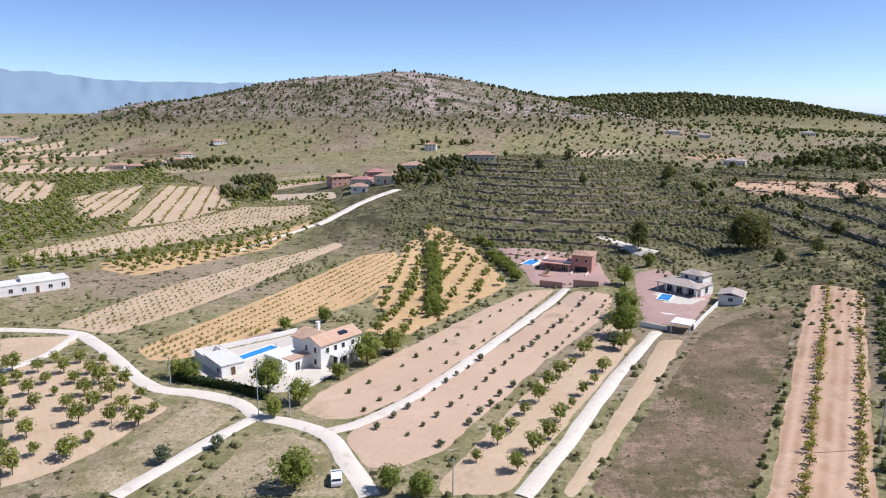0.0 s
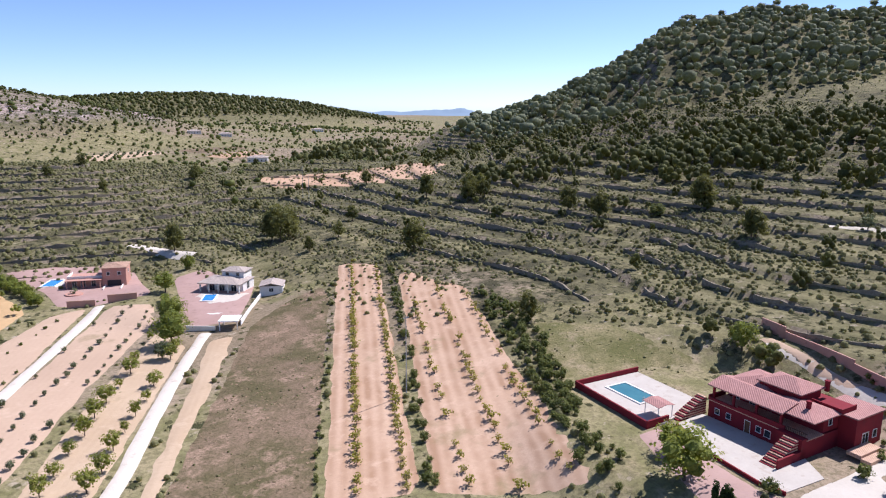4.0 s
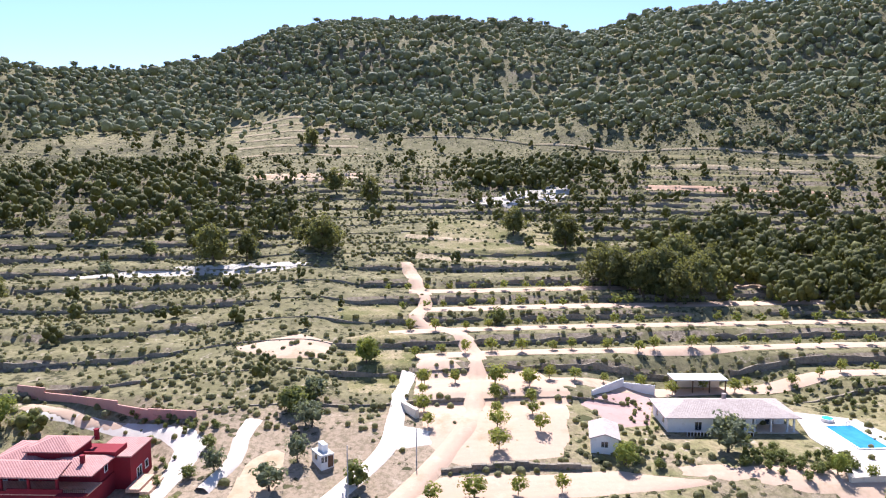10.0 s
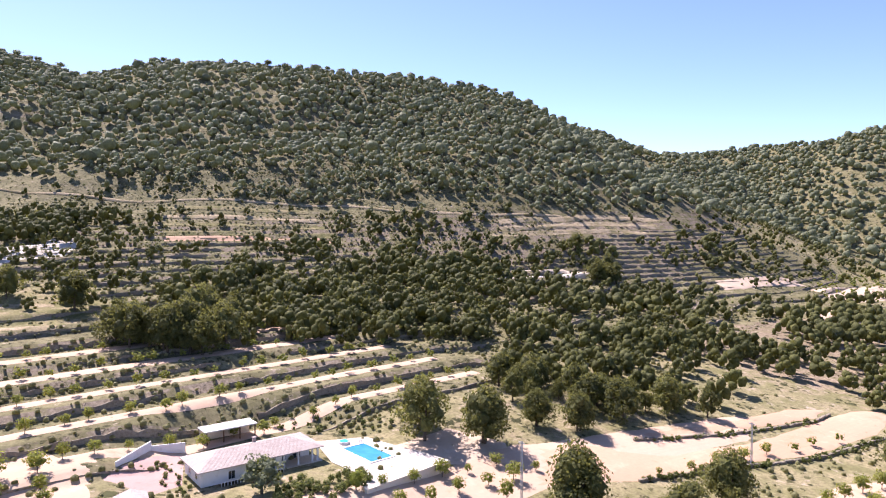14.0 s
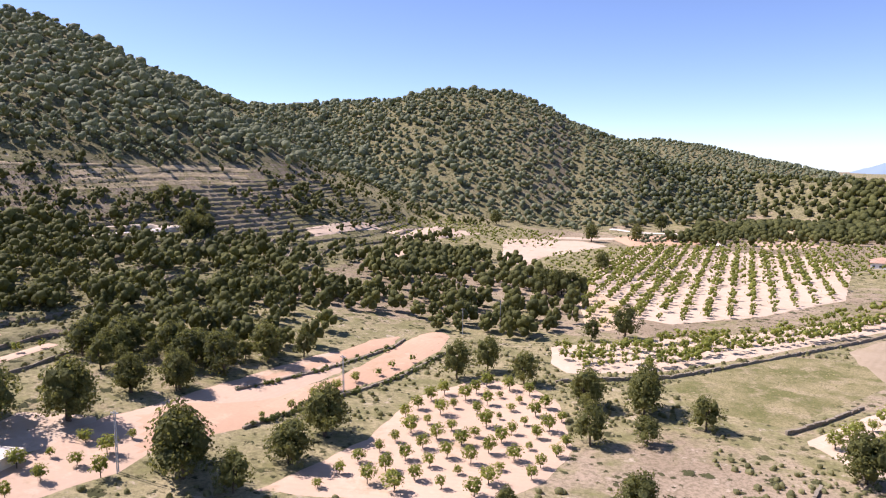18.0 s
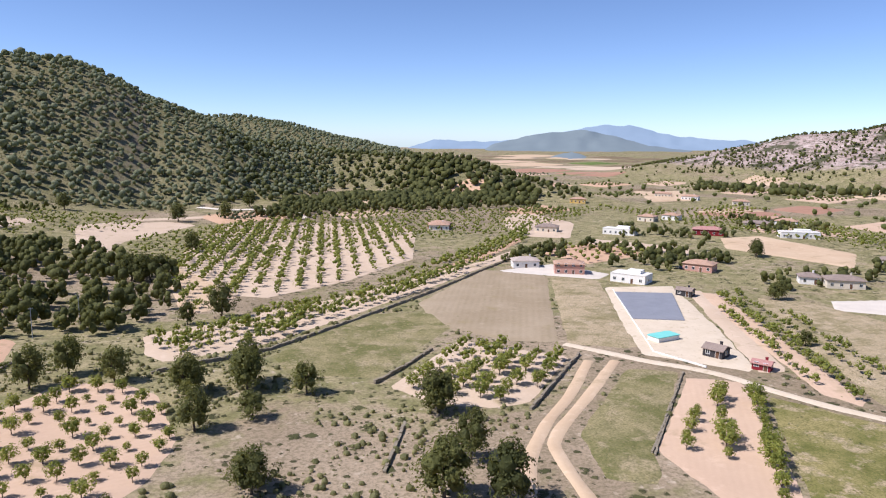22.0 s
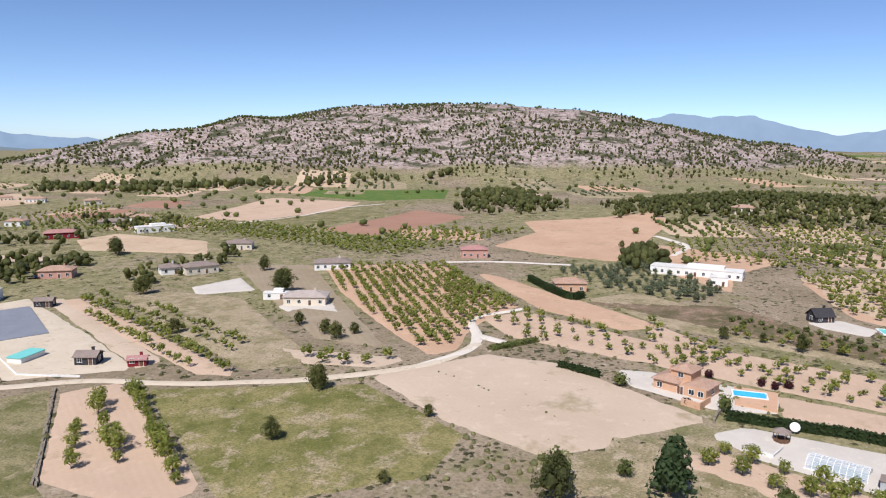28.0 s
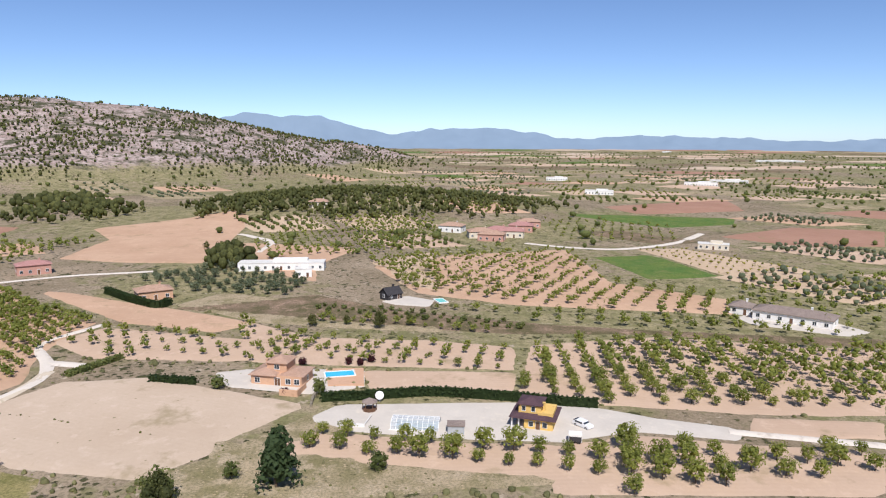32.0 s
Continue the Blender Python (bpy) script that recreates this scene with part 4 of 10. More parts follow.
field("field", [(-102.8, 182.4), (-88.8, 220), (-68.7, 254.4), (-40, 288.7), (-37.2, 281.2), (-45.3, 264), (-71.3, 195.4), (-82.9, 174.4)], "soil_tan", "long pale vineyard strip")
field("field", [(-19.2, 201.6), (-12.4, 276.8), (-8.3, 289), (-5, 277.8), (-5.1, 229.6), (-9.8, 190.1)], "soil_amber", "orange terrace of an almond grove")
field("field", [(-5, 307.9), (7.1, 289.5), (17.3, 263.2), (23.7, 220.3), (-6.9, 173), (-19, 175.4), (-10.2, 198.4), (-3.5, 241)], "soil_amber", "orange tilled slope with almond trees")
field("field", [(-161, 256.4), (-162.2, 281.1), (-128.7, 338.6), (-105.4, 384.6), (-62.5, 362.3), (-58.7, 339), (-91.7, 305), (-124.7, 268.4)], "soil_tan", "tan vineyard in the valley")
field("field", [(-148.4, 321.6), (-198.3, 511.1), (-153.6, 491.4), (-110.3, 391.1), (-122.5, 344.5)], "soil_tan", "striped vineyard in the valley")
field("field", [(-127.4, 251.5), (-84.4, 296.7), (-56.5, 332.6), (-55.3, 317.2), (-66.2, 280.1), (-102.6, 236)], "soil_amber", "orange almond ground in the valley")
field("field", [(-327.6, 533.7), (-285, 541.2), (-225.6, 410.3), (-253.1, 409.8)], "soil_tan", "pale vineyard in the valley")
field("field", [(-228.9, 435.9), (-207.5, 514), (-163.1, 374.8), (-174.2, 342.4)], "soil_tan", "pale vineyard in the valley")
field("field", [(-104, 431.2), (-56.5, 390), (-50.2, 366.5), (-91.8, 390.5)], "soil_pale", "bare pale yard by the copse")
field("field", [(219.8, 369.7), (252.3, 356.7), (243.8, 312.5), (215.7, 289.9), (195.5, 311.5)], "soil_orange", "orange field below the pine hill")
field("field", [(157.2, 379.4), (219.8, 369.7), (195.5, 311.5), (159.1, 359.7)], "soil_orange", "orange field on the hillside")
lane([(-123.4, 178.9), (-108.4, 178.5), (-93.9, 176), (-85.3, 168.8), (-74.3, 156.6), (-64, 144.4), (-56.8, 138.2), (-48.6, 136.3), (-39.3, 132), (-33.7, 125)], 3.4, "gravel_white", "white gravel lane")
lane([(-33.7, 125), (-37.7, 118.5), (-41.5, 111.7), (-45.4, 104.4), (-48.7, 97.7)], 3, "gravel_white", "white gravel lane")
lane([(-33.7, 125), (-25, 121.5), (-19.1, 117), (-14.8, 108.7), (-10.9, 100.1), (-9.7, 96.9)], 3.4, "gravel_white", "white gravel lane")
lane([(-19.8, 118.3), (-12.6, 123.2), (-1.1, 138.5), (12.4, 162), (30.8, 194.2), (40.9, 212.5)], 3, "gravel_white", "straight white gravel drive to a pink house")
lane([(13.3, 96.6), (22.6, 112.5), (37, 139.3), (53, 165.3), (56.2, 169.9)], 3, "gravel_white", "white gravel drive to a white house")
lane([(-92.6, 175.1), (-91.8, 161.2), (-94.2, 153.6), (-96.2, 148.4)], 3, "gravel_white", "white gravel track")
lane([(-53.9, 316.7), (-41.3, 340.3), (-31.4, 354), (-18.9, 365.1)], 5, "gravel_white", "pale asphalt road to the village")
lane([(-78.6, 275.4), (-68, 298.7), (-54.3, 318.7)], 3, "gravel_white", "pale farm track")
lane([(66.5, 280.6), (73.5, 263.7), (80.6, 251.4)], 5, "gravel_white", "pale hill track")
orchard("almond", [(-97.9, 151.2), (-85.2, 156), (-73.6, 155), (-61.7, 138.1), (-51.7, 129.1), (-56.9, 111.8), (-63.4, 102.8), (-65.8, 97.9)], 84.8, 6, 6, 3.6, "leafy green almond tree in a tilled grove", "almond grove by the lane", 0.5, 0.05)
orchard("bush", [(-22.5, 125.7), (-9.1, 155), (22.1, 204.3), (37.1, 212.8), (12.7, 167.3), (-1.7, 141.5), (-12.9, 126.2)], 56.7, 8, 6, 1.05, "small round green bush in tilled earth", "young bushes by the drive", 0.5, 0.05)
orchard("olive", [(-13.2, 118.5), (13.5, 159.2), (41.7, 207.4), (52.1, 200.2), (48, 188.5), (24.8, 153.3), (1.6, 111.9), (-7.3, 106.2)], 59.4, 6.5, 5, 1.35, "small round olive bush on pink earth", "young olive rows", 0.5, 0.05)
orchard("almond", [(2.9, 105.1), (23.4, 144.1), (48.9, 182.3), (49.2, 164.3), (34.1, 137.1), (13.9, 101.4), (11.2, 96.6)], 61.1, 7, 7, 3.2, "green almond tree along the drive", "almond trees along the drive", 0.5, 0.05)
orchard("vine", [(43.7, 85.7), (108.7, 196.8), (116.2, 183.4), (56.5, 77.8)], 60, 7.5, 2, 1.5, "yellow-green vine on furrowed earth", "vines of the strip", 0.3, 0.12)
orchard("vine", [(58.9, 76.2), (116.9, 173.7), (118.8, 145.6), (96.8, 103.2), (74.2, 61.1)], 60.6, 7.2, 3.6, 1.5, "yellow-green vine on furrowed earth", "vines of the wide strip", 0.4, 0.12)
orchard("vine", [(-71.2, 163.6), (-61.2, 184), (-27.8, 261.1), (-15.2, 265.8), (-13.1, 257.7), (-15, 228), (-22.2, 206.3), (-33.5, 192.1), (-47.5, 172.1), (-58.3, 157.8), (-66.1, 154.9)], 67.1, 3, 2, 1, "green vine bush on orange earth", "orange vineyard", 0.2, 0.05)
orchard("vine", [(-101.6, 182.4), (-88, 218), (-68.1, 251.9), (-39.6, 286), (-45.6, 265.9), (-71.8, 197.1), (-83.5, 175.7)], 62.5, 3.2, 2.2, 1.1, "green vine bush on pale earth", "long vineyard", 0.2, 0.05)
orchard("almond", [(-19.2, 201.6), (-12.4, 276.8), (-8.3, 289), (-5, 277.8), (-5.1, 229.6), (-9.8, 190.1)], 86.1, 6, 6, 3.5, "green almond tree on an orange terrace", "terrace almonds", 0.5, 0.05)
orchard("almond", [(-5, 307.9), (7.1, 289.5), (17.3, 263.2), (23.7, 220.3), (-6.9, 173), (-19, 175.4), (-10.2, 198.4), (-3.5, 241)], 78.1, 6.5, 6.5, 3.4, "green almond tree on an orange slope", "slope almonds", 0.5, 0.05)
orchard("vine", [(-161, 256.4), (-162.2, 281.1), (-128.7, 338.6), (-105.4, 384.6), (-62.5, 362.3), (-58.7, 339), (-91.7, 305), (-124.7, 268.4)], 61, 5, 3, 1.5, "dark green vines in the valley", "valley vineyard", 0.3, 0.05)
orchard("vine", [(-148.4, 321.6), (-198.3, 511.1), (-153.6, 491.4), (-110.3, 391.1), (-122.5, 344.5)], 103.9, 8, 3.5, 2, "dark green vines in rows", "valley vine rows", 0.3, 0.05)
orchard("almond", [(-127.4, 251.5), (-84.4, 296.7), (-56.5, 332.6), (-55.3, 317.2), (-66.2, 280.1), (-102.6, 236)], 53.1, 6, 5, 3.4, "green almond tree in the valley", "valley almonds", 0.5, 0.05)
orchard("vine", [(-327.6, 533.7), (-285, 541.2), (-225.6, 410.3), (-253.1, 409.8)], 114, 8, 4, 2, "dark green vines in rows", "valley vine rows", 0.3, 0.05)
orchard("vine", [(-228.9, 435.9), (-207.5, 514), (-163.1, 374.8), (-174.2, 342.4)], 104.1, 8, 4, 2, "dark green vines in rows", "valley vine rows", 0.3, 0.05)
orchard("almond", [(-230.2, 371.6), (-245, 470.9), (-159.8, 335.1), (-163.4, 283.3), (-166.6, 265.8)], 104.4, 9, 7, 3.6, "green almond tree in the valley", "valley almonds", 0.5, 0.05)

# east: the red house below the terraces
field("drive", [(82.5, 38.3), (91.9, 39.4), (102.4, 38), (116.9, 36.7), (121, 36.9), (125.4, 40.5), (128.6, 48.8), (132.5, 57.9), (135, 68), (137.2, 68.7), (135.6, 59.4), (132.2, 50.3), (129.3, 41.1), (126.1, 34.6), (121.1, 30.6), (116.6, 31.6), (105.6, 34.6), (101.2, 29.5), (92.6, 23)], "paving_white", "pale gravel drive of the red house")
field("drive", [(137.1, 70.5), (139.6, 68.9), (134.6, 57.7), (131.6, 47.7), (129.4, 49.1), (132.5, 57.9)], "soil_pink", "pinkish sandy court behind the red house")
field("garden_bed", [(103.6, 24.6), (113.7, 23.2), (118.8, 19.3), (117, 16.8), (109.5, 16.5), (102, 18.8), (97.5, 21.7)], "soil_tan", "round tan garden bed")
field("garden_bed", [(96.7, 27.1), (101, 26), (100.5, 21.7), (95.3, 18), (92.8, 22.7)], "soil_orange", "orange garden bed beside the drive")
lane([(107, 28.7), (114.4, 25.4), (121.2, 25.3), (127.7, 24)], 3, "gravel_white", "pale gravel garden path")
lane([(95.7, 15.1), (98.6, 12.5), (108.7, 5), (118.6, -0.5), (129.9, -2.1), (138.8, -3.3), (147.3, -5.2)], 3.4, "gravel_white", "white gravel road up the hill")
field("drive", [(117.3, -0), (124.9, -2), (122.5, -9.1), (118, -8.5), (116.6, -1.5)], "paving_white", "pale gravel gateway")
lane([(99.2, 0.3), (109.5, -6.9), (117.3, -11.2), (127.2, -16.1), (148.4, -19.9), (160.8, -19.9), (170.7, -15.5), (176, -8.1), (190.8, -11.3), (206.8, -9.3), (223.4, -7.2)], 4.2, "soil_pink", "earth track between almond trees")
field("field", [(158.7, -7.9), (151.4, -17.6), (147.5, -20.8), (143.8, -42.1), (134.2, -37.4), (115.3, -31.8), (110.9, -10.7), (131.7, -4.8)], "soil_pink", "pink tilled almond ground above the road")
field("field", [(106.6, -9), (106.4, -32.9), (102.1, -35), (99.4, 1.5)], "soil_pink", "pink tilled almond ground below the wall")
field("field", [(159.5, 35.5), (167.5, 20.4), (161.5, 11.6), (153.2, 14.8), (153.6, 23.9)], "soil_pink", "rough reddish stony plot on the terrace")
field("field", [(218.4, 98.4), (226.6, 35), (224.2, 18.1), (218.7, 30.2), (214.6, 91.2)], "stone_white", "bare white limestone ledge")
field("field", [(309.8, -29), (334.8, -62.2), (356.7, -98.6), (320, -84), (303.8, -54.4)], "stone_white", "bare white limestone bank")
field("field", [(366.8, 71.2), (379.2, 61.3), (378.2, 9.6), (362, 6.3), (360.5, 37.9)], "soil_tan", "tan bench field on the hillside")
orchard("almond", [(148, -7.4), (147.6, -13.6), (115.5, -11.1), (126.3, -5.2)], 178.5, 7, 6, 3.4, "fresh green almond tree on tilled earth", "almonds above the road", 0.5, 0.05)
orchard("almond", [(146.1, -21.2), (142, -35.9), (117, -31.6), (113.5, -17.9)], 173.6, 7, 6, 3.6, "fresh green almond tree on tilled earth", "almonds above the road", 0.5, 0.05)
orchard("almond", [(104.6, -1.4), (105.5, -35.2), (102, -34.1), (99.5, 0.3)], -85.8, 6, 7, 3.6, "fresh green almond tree on tilled earth", "almonds below the wall", 0.5, 0.05)

field("field", [(147.5, -8.8), (149.3, -33.5), (135.7, -37.7), (112.7, -30.2), (111.1, -10.7), (119.7, -6.4), (144.1, -6.7)], "soil_pink", "pink furrowed almond ground beside the garage")
field("field", [(100.3, 0.2), (108.3, -9.0), (108.5, -23.0), (108.3, -38.0), (103.6, -51.7), (102.5, -51.2)], "soil_pink", "pink almond ground below the stone wall")

field("field", [(289.4, -19.9), (271.6, -48.6), (265.6, -79.8), (220.7, -67.1), (222.2, -39.5), (233.0, -13.9)], "grass_green", "green grass terrace above the benches")
field("field", [(187.1, 13.7), (191.2, -3.5), (176.3, -5.8), (170.0, -2.8), (174.4, 11.3)], "grass_green", "grassy plot beside the track")
field("field", [(164.6, 9.4), (175.6, -4.6), (155.2, -7.1), (135.8, -1.9), (138.3, 7.2)], "grass_green", "grassy bank beside the road")

# south-east: the white bungalow and the bench orchards
field("drive", [(133, -38.5), (144.3, -52.9), (139, -56.2), (124.5, -49.8), (122.6, -42.8), (129.9, -40.2)], "paving_pink", "pink paved court of the bungalow")
field("field", [(101.6, -57.8), (102.2, -91.5), (103.7, -108.7), (97.7, -127), (89, -161), (81.7, -185.7), (73.2, -167), (84.7, -110.3), (85.8, -95.9)], "soil_pink", "pink earth orchard below the pool terrace")
orchard("almond", [(101.6, -57.8), (101.4, -90.7), (101.1, -102.7), (93.7, -112.9), (84.3, -98.7)], -96.4, 6, 6.5, 3.4, "fresh green almond tree on tilled earth", "almonds below the pool", 0.5, 0.05)
field("field", [(62.1, -103.1), (52.6, -130.7), (50.5, -158.2), (38.4, -179.4), (25.9, -177.4), (15.8, -166.4), (10.6, -140.6), (13.9, -124.4), (22.2, -112)], "soil_pink", "light pink almond field with a curved edge")
orchard("almond", [(58.9, -104.1), (51.2, -130.3), (48.4, -155.8), (37.6, -175.6), (25.3, -173.8), (16.8, -165), (11.5, -140.5), (15, -125), (23.1, -111.8)], -104.9, 6, 6, 3.2, "fresh green almond tree on pink earth", "almond field with a curved edge", 0.5, 0.05)
field("field", [(86.5, -100.6), (99.5, -116.8), (95, -130.1), (81, -140.7), (72.6, -163.6), (67.1, -211.8), (62.8, -222.5), (57, -218.1), (55.4, -201), (59.5, -172.6), (68.9, -148.5), (75.2, -125.9), (84, -111.1)], "soil_orange", "orange bench curving round the pine wood")
field("field", [(91.1, -145.4), (84.7, -167), (77.2, -199.1), (70.9, -209.8), (70.1, -199), (79.3, -165.1), (87.8, -143.3)], "soil_orange", "upper orange bench by the pine wood")
orchard("almond", [(80.9, -123.4), (70.3, -151.8), (63.6, -179.9), (59.2, -209.7), (59.2, -176.3), (68.9, -148.5), (75.9, -127.1)], -106.2, 9, 8, 2.6, "small almond tree on an orange bench", "bench almonds", 0.5, 0.05)
field("field", [(24.7, -220.2), (-10.3, -243.6), (-39.3, -258.4), (-81.7, -291.3), (-122.8, -320.8), (-153.3, -353.6), (-144, -331.5), (-74.3, -263.5), (-10.5, -203.7), (16.3, -191.1), (22.5, -200.3)], "soil_pale", "pale stony almond strip")
orchard("almond", [(22.9, -216.9), (-10.2, -239.5), (-38.7, -254.1), (-80.3, -286), (-144.7, -340.1), (-74.8, -265.4), (-10.6, -206.1), (16, -194.6)], -141.9, 5.4, 4.4, 4.3, "leafy green almond tree on pale earth", "long almond strip", 0.5, 0.05)
field("field", [(-39.6, -260.2), (-82.9, -295.7), (-140.7, -355.2), (-172.9, -394.8), (-164.3, -374.7), (-124.8, -326.3), (-82.3, -293.5)], "soil_orange", "orange almond strip beside the pale one")
orchard("almond", [(-39.9, -262), (-85.5, -305.3), (-148.7, -376), (-194.3, -430.6), (-170.1, -375.6), (-125.9, -329.1), (-82.3, -293.5)], -137, 5.2, 4.2, 4.2, "leafy green almond tree", "orange almond strip", 0.5, 0.05)
field("field", [(24.5, -341.5), (19.8, -413.8), (-7.9, -510), (-58.5, -500), (-114.2, -478.1), (-114.6, -425.1), (-87.9, -332.6), (-48.1, -288.4), (-13.2, -265), (-0.4, -272.6)], "soil_pale", "pale terraced almond hillside")
orchard("almond", [(24.5, -341.5), (19.8, -413.8), (-7.9, -510), (-58.5, -500), (-114.2, -478.1), (-114.6, -425.1), (-87.9, -332.6), (-48.1, -288.4), (-13.2, -265), (-0.4, -272.6)], -98, 8, 5, 3.8, "green almond tree in a pale terrace row", "terraced almond rows", 0.4, 0.05)
field("field", [(88.5, -494.9), (37.9, -521.9), (16.2, -502.5), (59.9, -410.6), (77.2, -421.6)], "soil_pale", "pale bench at the wood edge")
field("field", [(158, -432.9), (140.1, -502.1), (106, -500), (132.2, -421.3)], "soil_pale", "pale bench at the wood edge")
field("field", [(187.2, -376.8), (172.1, -413), (163.7, -438.4), (172.8, -381.7)], "soil_pale", "pale bare bench")
field("field", [(60.7, -536.6), (-8.3, -566.1), (-12.7, -554.9), (55.4, -527.4)], "soil_pale", "bare pale bench on the slope")
orchard("almond", [(162.9, -469.1), (149.9, -538), (80.3, -550.7), (35.3, -544.8), (97.6, -499.5)], -146.8, 9, 6, 3.4, "green almond tree on the slope", "upper slope almonds", 0.5, 0.05)
lane([(20.3, -608), (-3.8, -591.5), (-31.8, -592.4)], 5, "gravel_white", "pale track on the slope")
lane([(-52.2, -586.3), (-54.9, -565.1), (-57.3, -524.7)], 5, "gravel_white", "pale track on the slope")
lane([(234.9, -245.8), (229.8, -271.5), (225, -292.3), (221.3, -312)], 3.5, "gravel_white", "pale track in the wood")

# south: plots along the farm track
field("field", [(-10.7, -191.3), (-43, -233.3), (-78.7, -224), (-66.4, -205.4), (-33.9, -165.8), (-13.4, -173.6)], "grass_green", "dry grass with a ring of stones")
field("field", [(-35.6, -158.4), (-65.1, -192.4), (-88.5, -166.7), (-64.1, -139.2), (-54.6, -138.7), (-42.6, -146.1)], "soil_pale", "pale almond plot inside dry stone walls")
orchard("almond", [(-36.6, -158), (-64.3, -190.1), (-86.9, -166.4), (-64.5, -141), (-55, -140), (-43, -147.4)], -128.5, 5.5, 5.5, 3.8, "leafy green almond tree in a walled plot", "walled almond plot", 0.5, 0.05)
field("field", [(-65.6, -242.1), (-111.8, -296.8), (-133.1, -274.7), (-91.6, -180.1), (-77.3, -187), (-63.8, -210.4)], "stubble", "straw-brown fallow field")
field("field", [(-133.3, -271.7), (-150.5, -261.2), (-110.3, -167), (-93.3, -177.9)], "grass_dry", "fallow field with faint crop lines")
field("yard", [(-145.8, -248.4), (-173.8, -242.3), (-158.8, -206.3), (-139.0, -162.8), (-128.0, -140.0), (-107.9, -162.9), (-118.6, -189.3)], "gravel_tan", "pale gravel yard with tanks and sheds")
field("field", [(-174.5, -234.8), (-179.6, -231.6), (-136.1, -139.4), (-128.0, -140.0), (-139.0, -162.8)], "soil_pale", "pale strip beside the yard")
field("field", [(-66.3, -120.6), (-97.4, -153.5), (-109.6, -147.7), (-76.8, -109.5), (-70.9, -96.9), (-61.9, -102.4)], "grass_green", "green grass strip")
field("field", [(-76.8, -109), (-108.2, -143.2), (-119, -136.3), (-115.5, -126), (-89.6, -85.6), (-86.3, -81.1), (-77.2, -85.6), (-76.5, -98.6)], "soil_pink", "pink almond strip with tall grass edges")
orchard("almond", [(-76.6, -106.8), (-107.4, -142.1), (-111.3, -140.3), (-76.7, -98.9)], -132.3, 7, 5, 3.4, "leafy almond tree in a pink strip", "pink strip almonds", 0.5, 0.05)
orchard("almond", [(-106.6, -130.9), (-112.7, -123.9), (-85.9, -83), (-77.3, -87.2)], -126, 8, 4.5, 4, "leafy almond tree in a pink strip", "pink strip almonds", 0.5, 0.05)
field("field", [(-118.1, -127.7), (-137.9, -92.3), (-142.8, -81.6), (-125.6, -48.8), (-106, -48), (-82.1, -73)], "meadow", "yellow-green meadow with bare patches")
field("field", [(-176.6, -230), (-183.1, -223.9), (-152.1, -152.9), (-135.2, -111.3), (-131.4, -123.6), (-147.1, -166)], "soil_pink", "almond strip along the yard")
orchard("almond", [(-176.9, -226.6), (-183.4, -220.6), (-153.3, -151.6), (-135.8, -112.7), (-132.1, -124.3), (-148.1, -167.1)], 67.1, 6, 5, 3.4, "green almond tree along the yard", "yard almonds", 0.5, 0.05)
field("field", [(-191.6, -215.9), (-206.6, -204.3), (-206.7, -170.6), (-157.8, -108.7), (-163.4, -91.7), (-138.8, -114.2), (-161.4, -162.3)], "grass_dry", "dry meadow behind the track")
field("field", [(-260.8, -219), (-274, -185.1), (-170.2, -90.4), (-171.4, -115.1), (-213, -164.4)], "stubble", "straw-grey fallow plot")
field("field", [(-170, -140.1), (-159.6, -114.7), (-163.4, -91.7), (-165.2, -79.7), (-154.3, -84.9), (-149, -107)], "soil_pale", "pale strip with almond bushes")
orchard("almond", [(-157.3, -113.1), (-162.5, -91.2), (-164.2, -80), (-154.7, -85.1), (-149.8, -107.6)], 108.1, 5, 5.5, 3.2, "green almond tree by the track", "track almonds", 0.5, 0.05)
lane([(-92.5, -178), (-105.2, -158.3), (-116.9, -143.5), (-123.8, -124.5), (-132.2, -108.7), (-142.2, -93.5), (-160.2, -75.7), (-174.6, -70.5), (-185.7, -69.1)], 3.4, "gravel_tan", "pale farm track")
lane([(-160.2, -75.7), (-178.9, -69.3), (-193.4, -72.1), (-207.9, -79.4), (-217.7, -78.2), (-231.1, -69.3)], 3, "gravel_white", "white gravel lane with a bend")
lane([(-193.4, -72.1), (-189.4, -61.7)], 3.4, "gravel_white", "white gravel lane")
lane([(-46.3, -100.1), (-53.6, -115.2), (-63.5, -128.6), (-75.6, -141.7), (-91.2, -162)], 2.8, "soil_tan", "sandy wheel track")
lane([(-55.7, -95.6), (-58.2, -113), (-61.8, -121.3), (-78.8, -139.2), (-98.1, -159.7)], 2.8, "soil_tan", "sandy wheel track")
field("field", [(-274.9, -179.5), (-302.1, -132.2), (-235.5, -71.9), (-201.8, -77), (-177.5, -72), (-168.5, -76.4), (-195.9, -108.4), (-230.4, -142.4)], "soil_orange", "orange orchard with dense trees")
orchard("almond", [(-273.4, -177), (-299.5, -131), (-234.6, -73), (-204.2, -78), (-180.7, -74.3), (-171.5, -77.9), (-196.5, -107.8), (-231.1, -141.6)], -142, 4.2, 3.6, 3.1, "leafy green tree on orange earth", "orange orchard", 0.5, 0.05)
field("field", [(-148.2, -83.6), (-177.3, -63.5), (-177.8, -44.5), (-153.4, -3.6), (-134.7, -20.7), (-131.5, -20.2), (-121.7, -33.2), (-131, -56.9)], "soil_pale", "pale beige tilled field")
field("field", [(-214.9, -79.1), (-227.9, -67.4), (-209.7, -27), (-190.4, 33.4), (-176.9, 31.4), (-187, 6.5), (-186.9, -25.3), (-195.6, -62.9)], "soil_pink", "pink orchard of low trees")
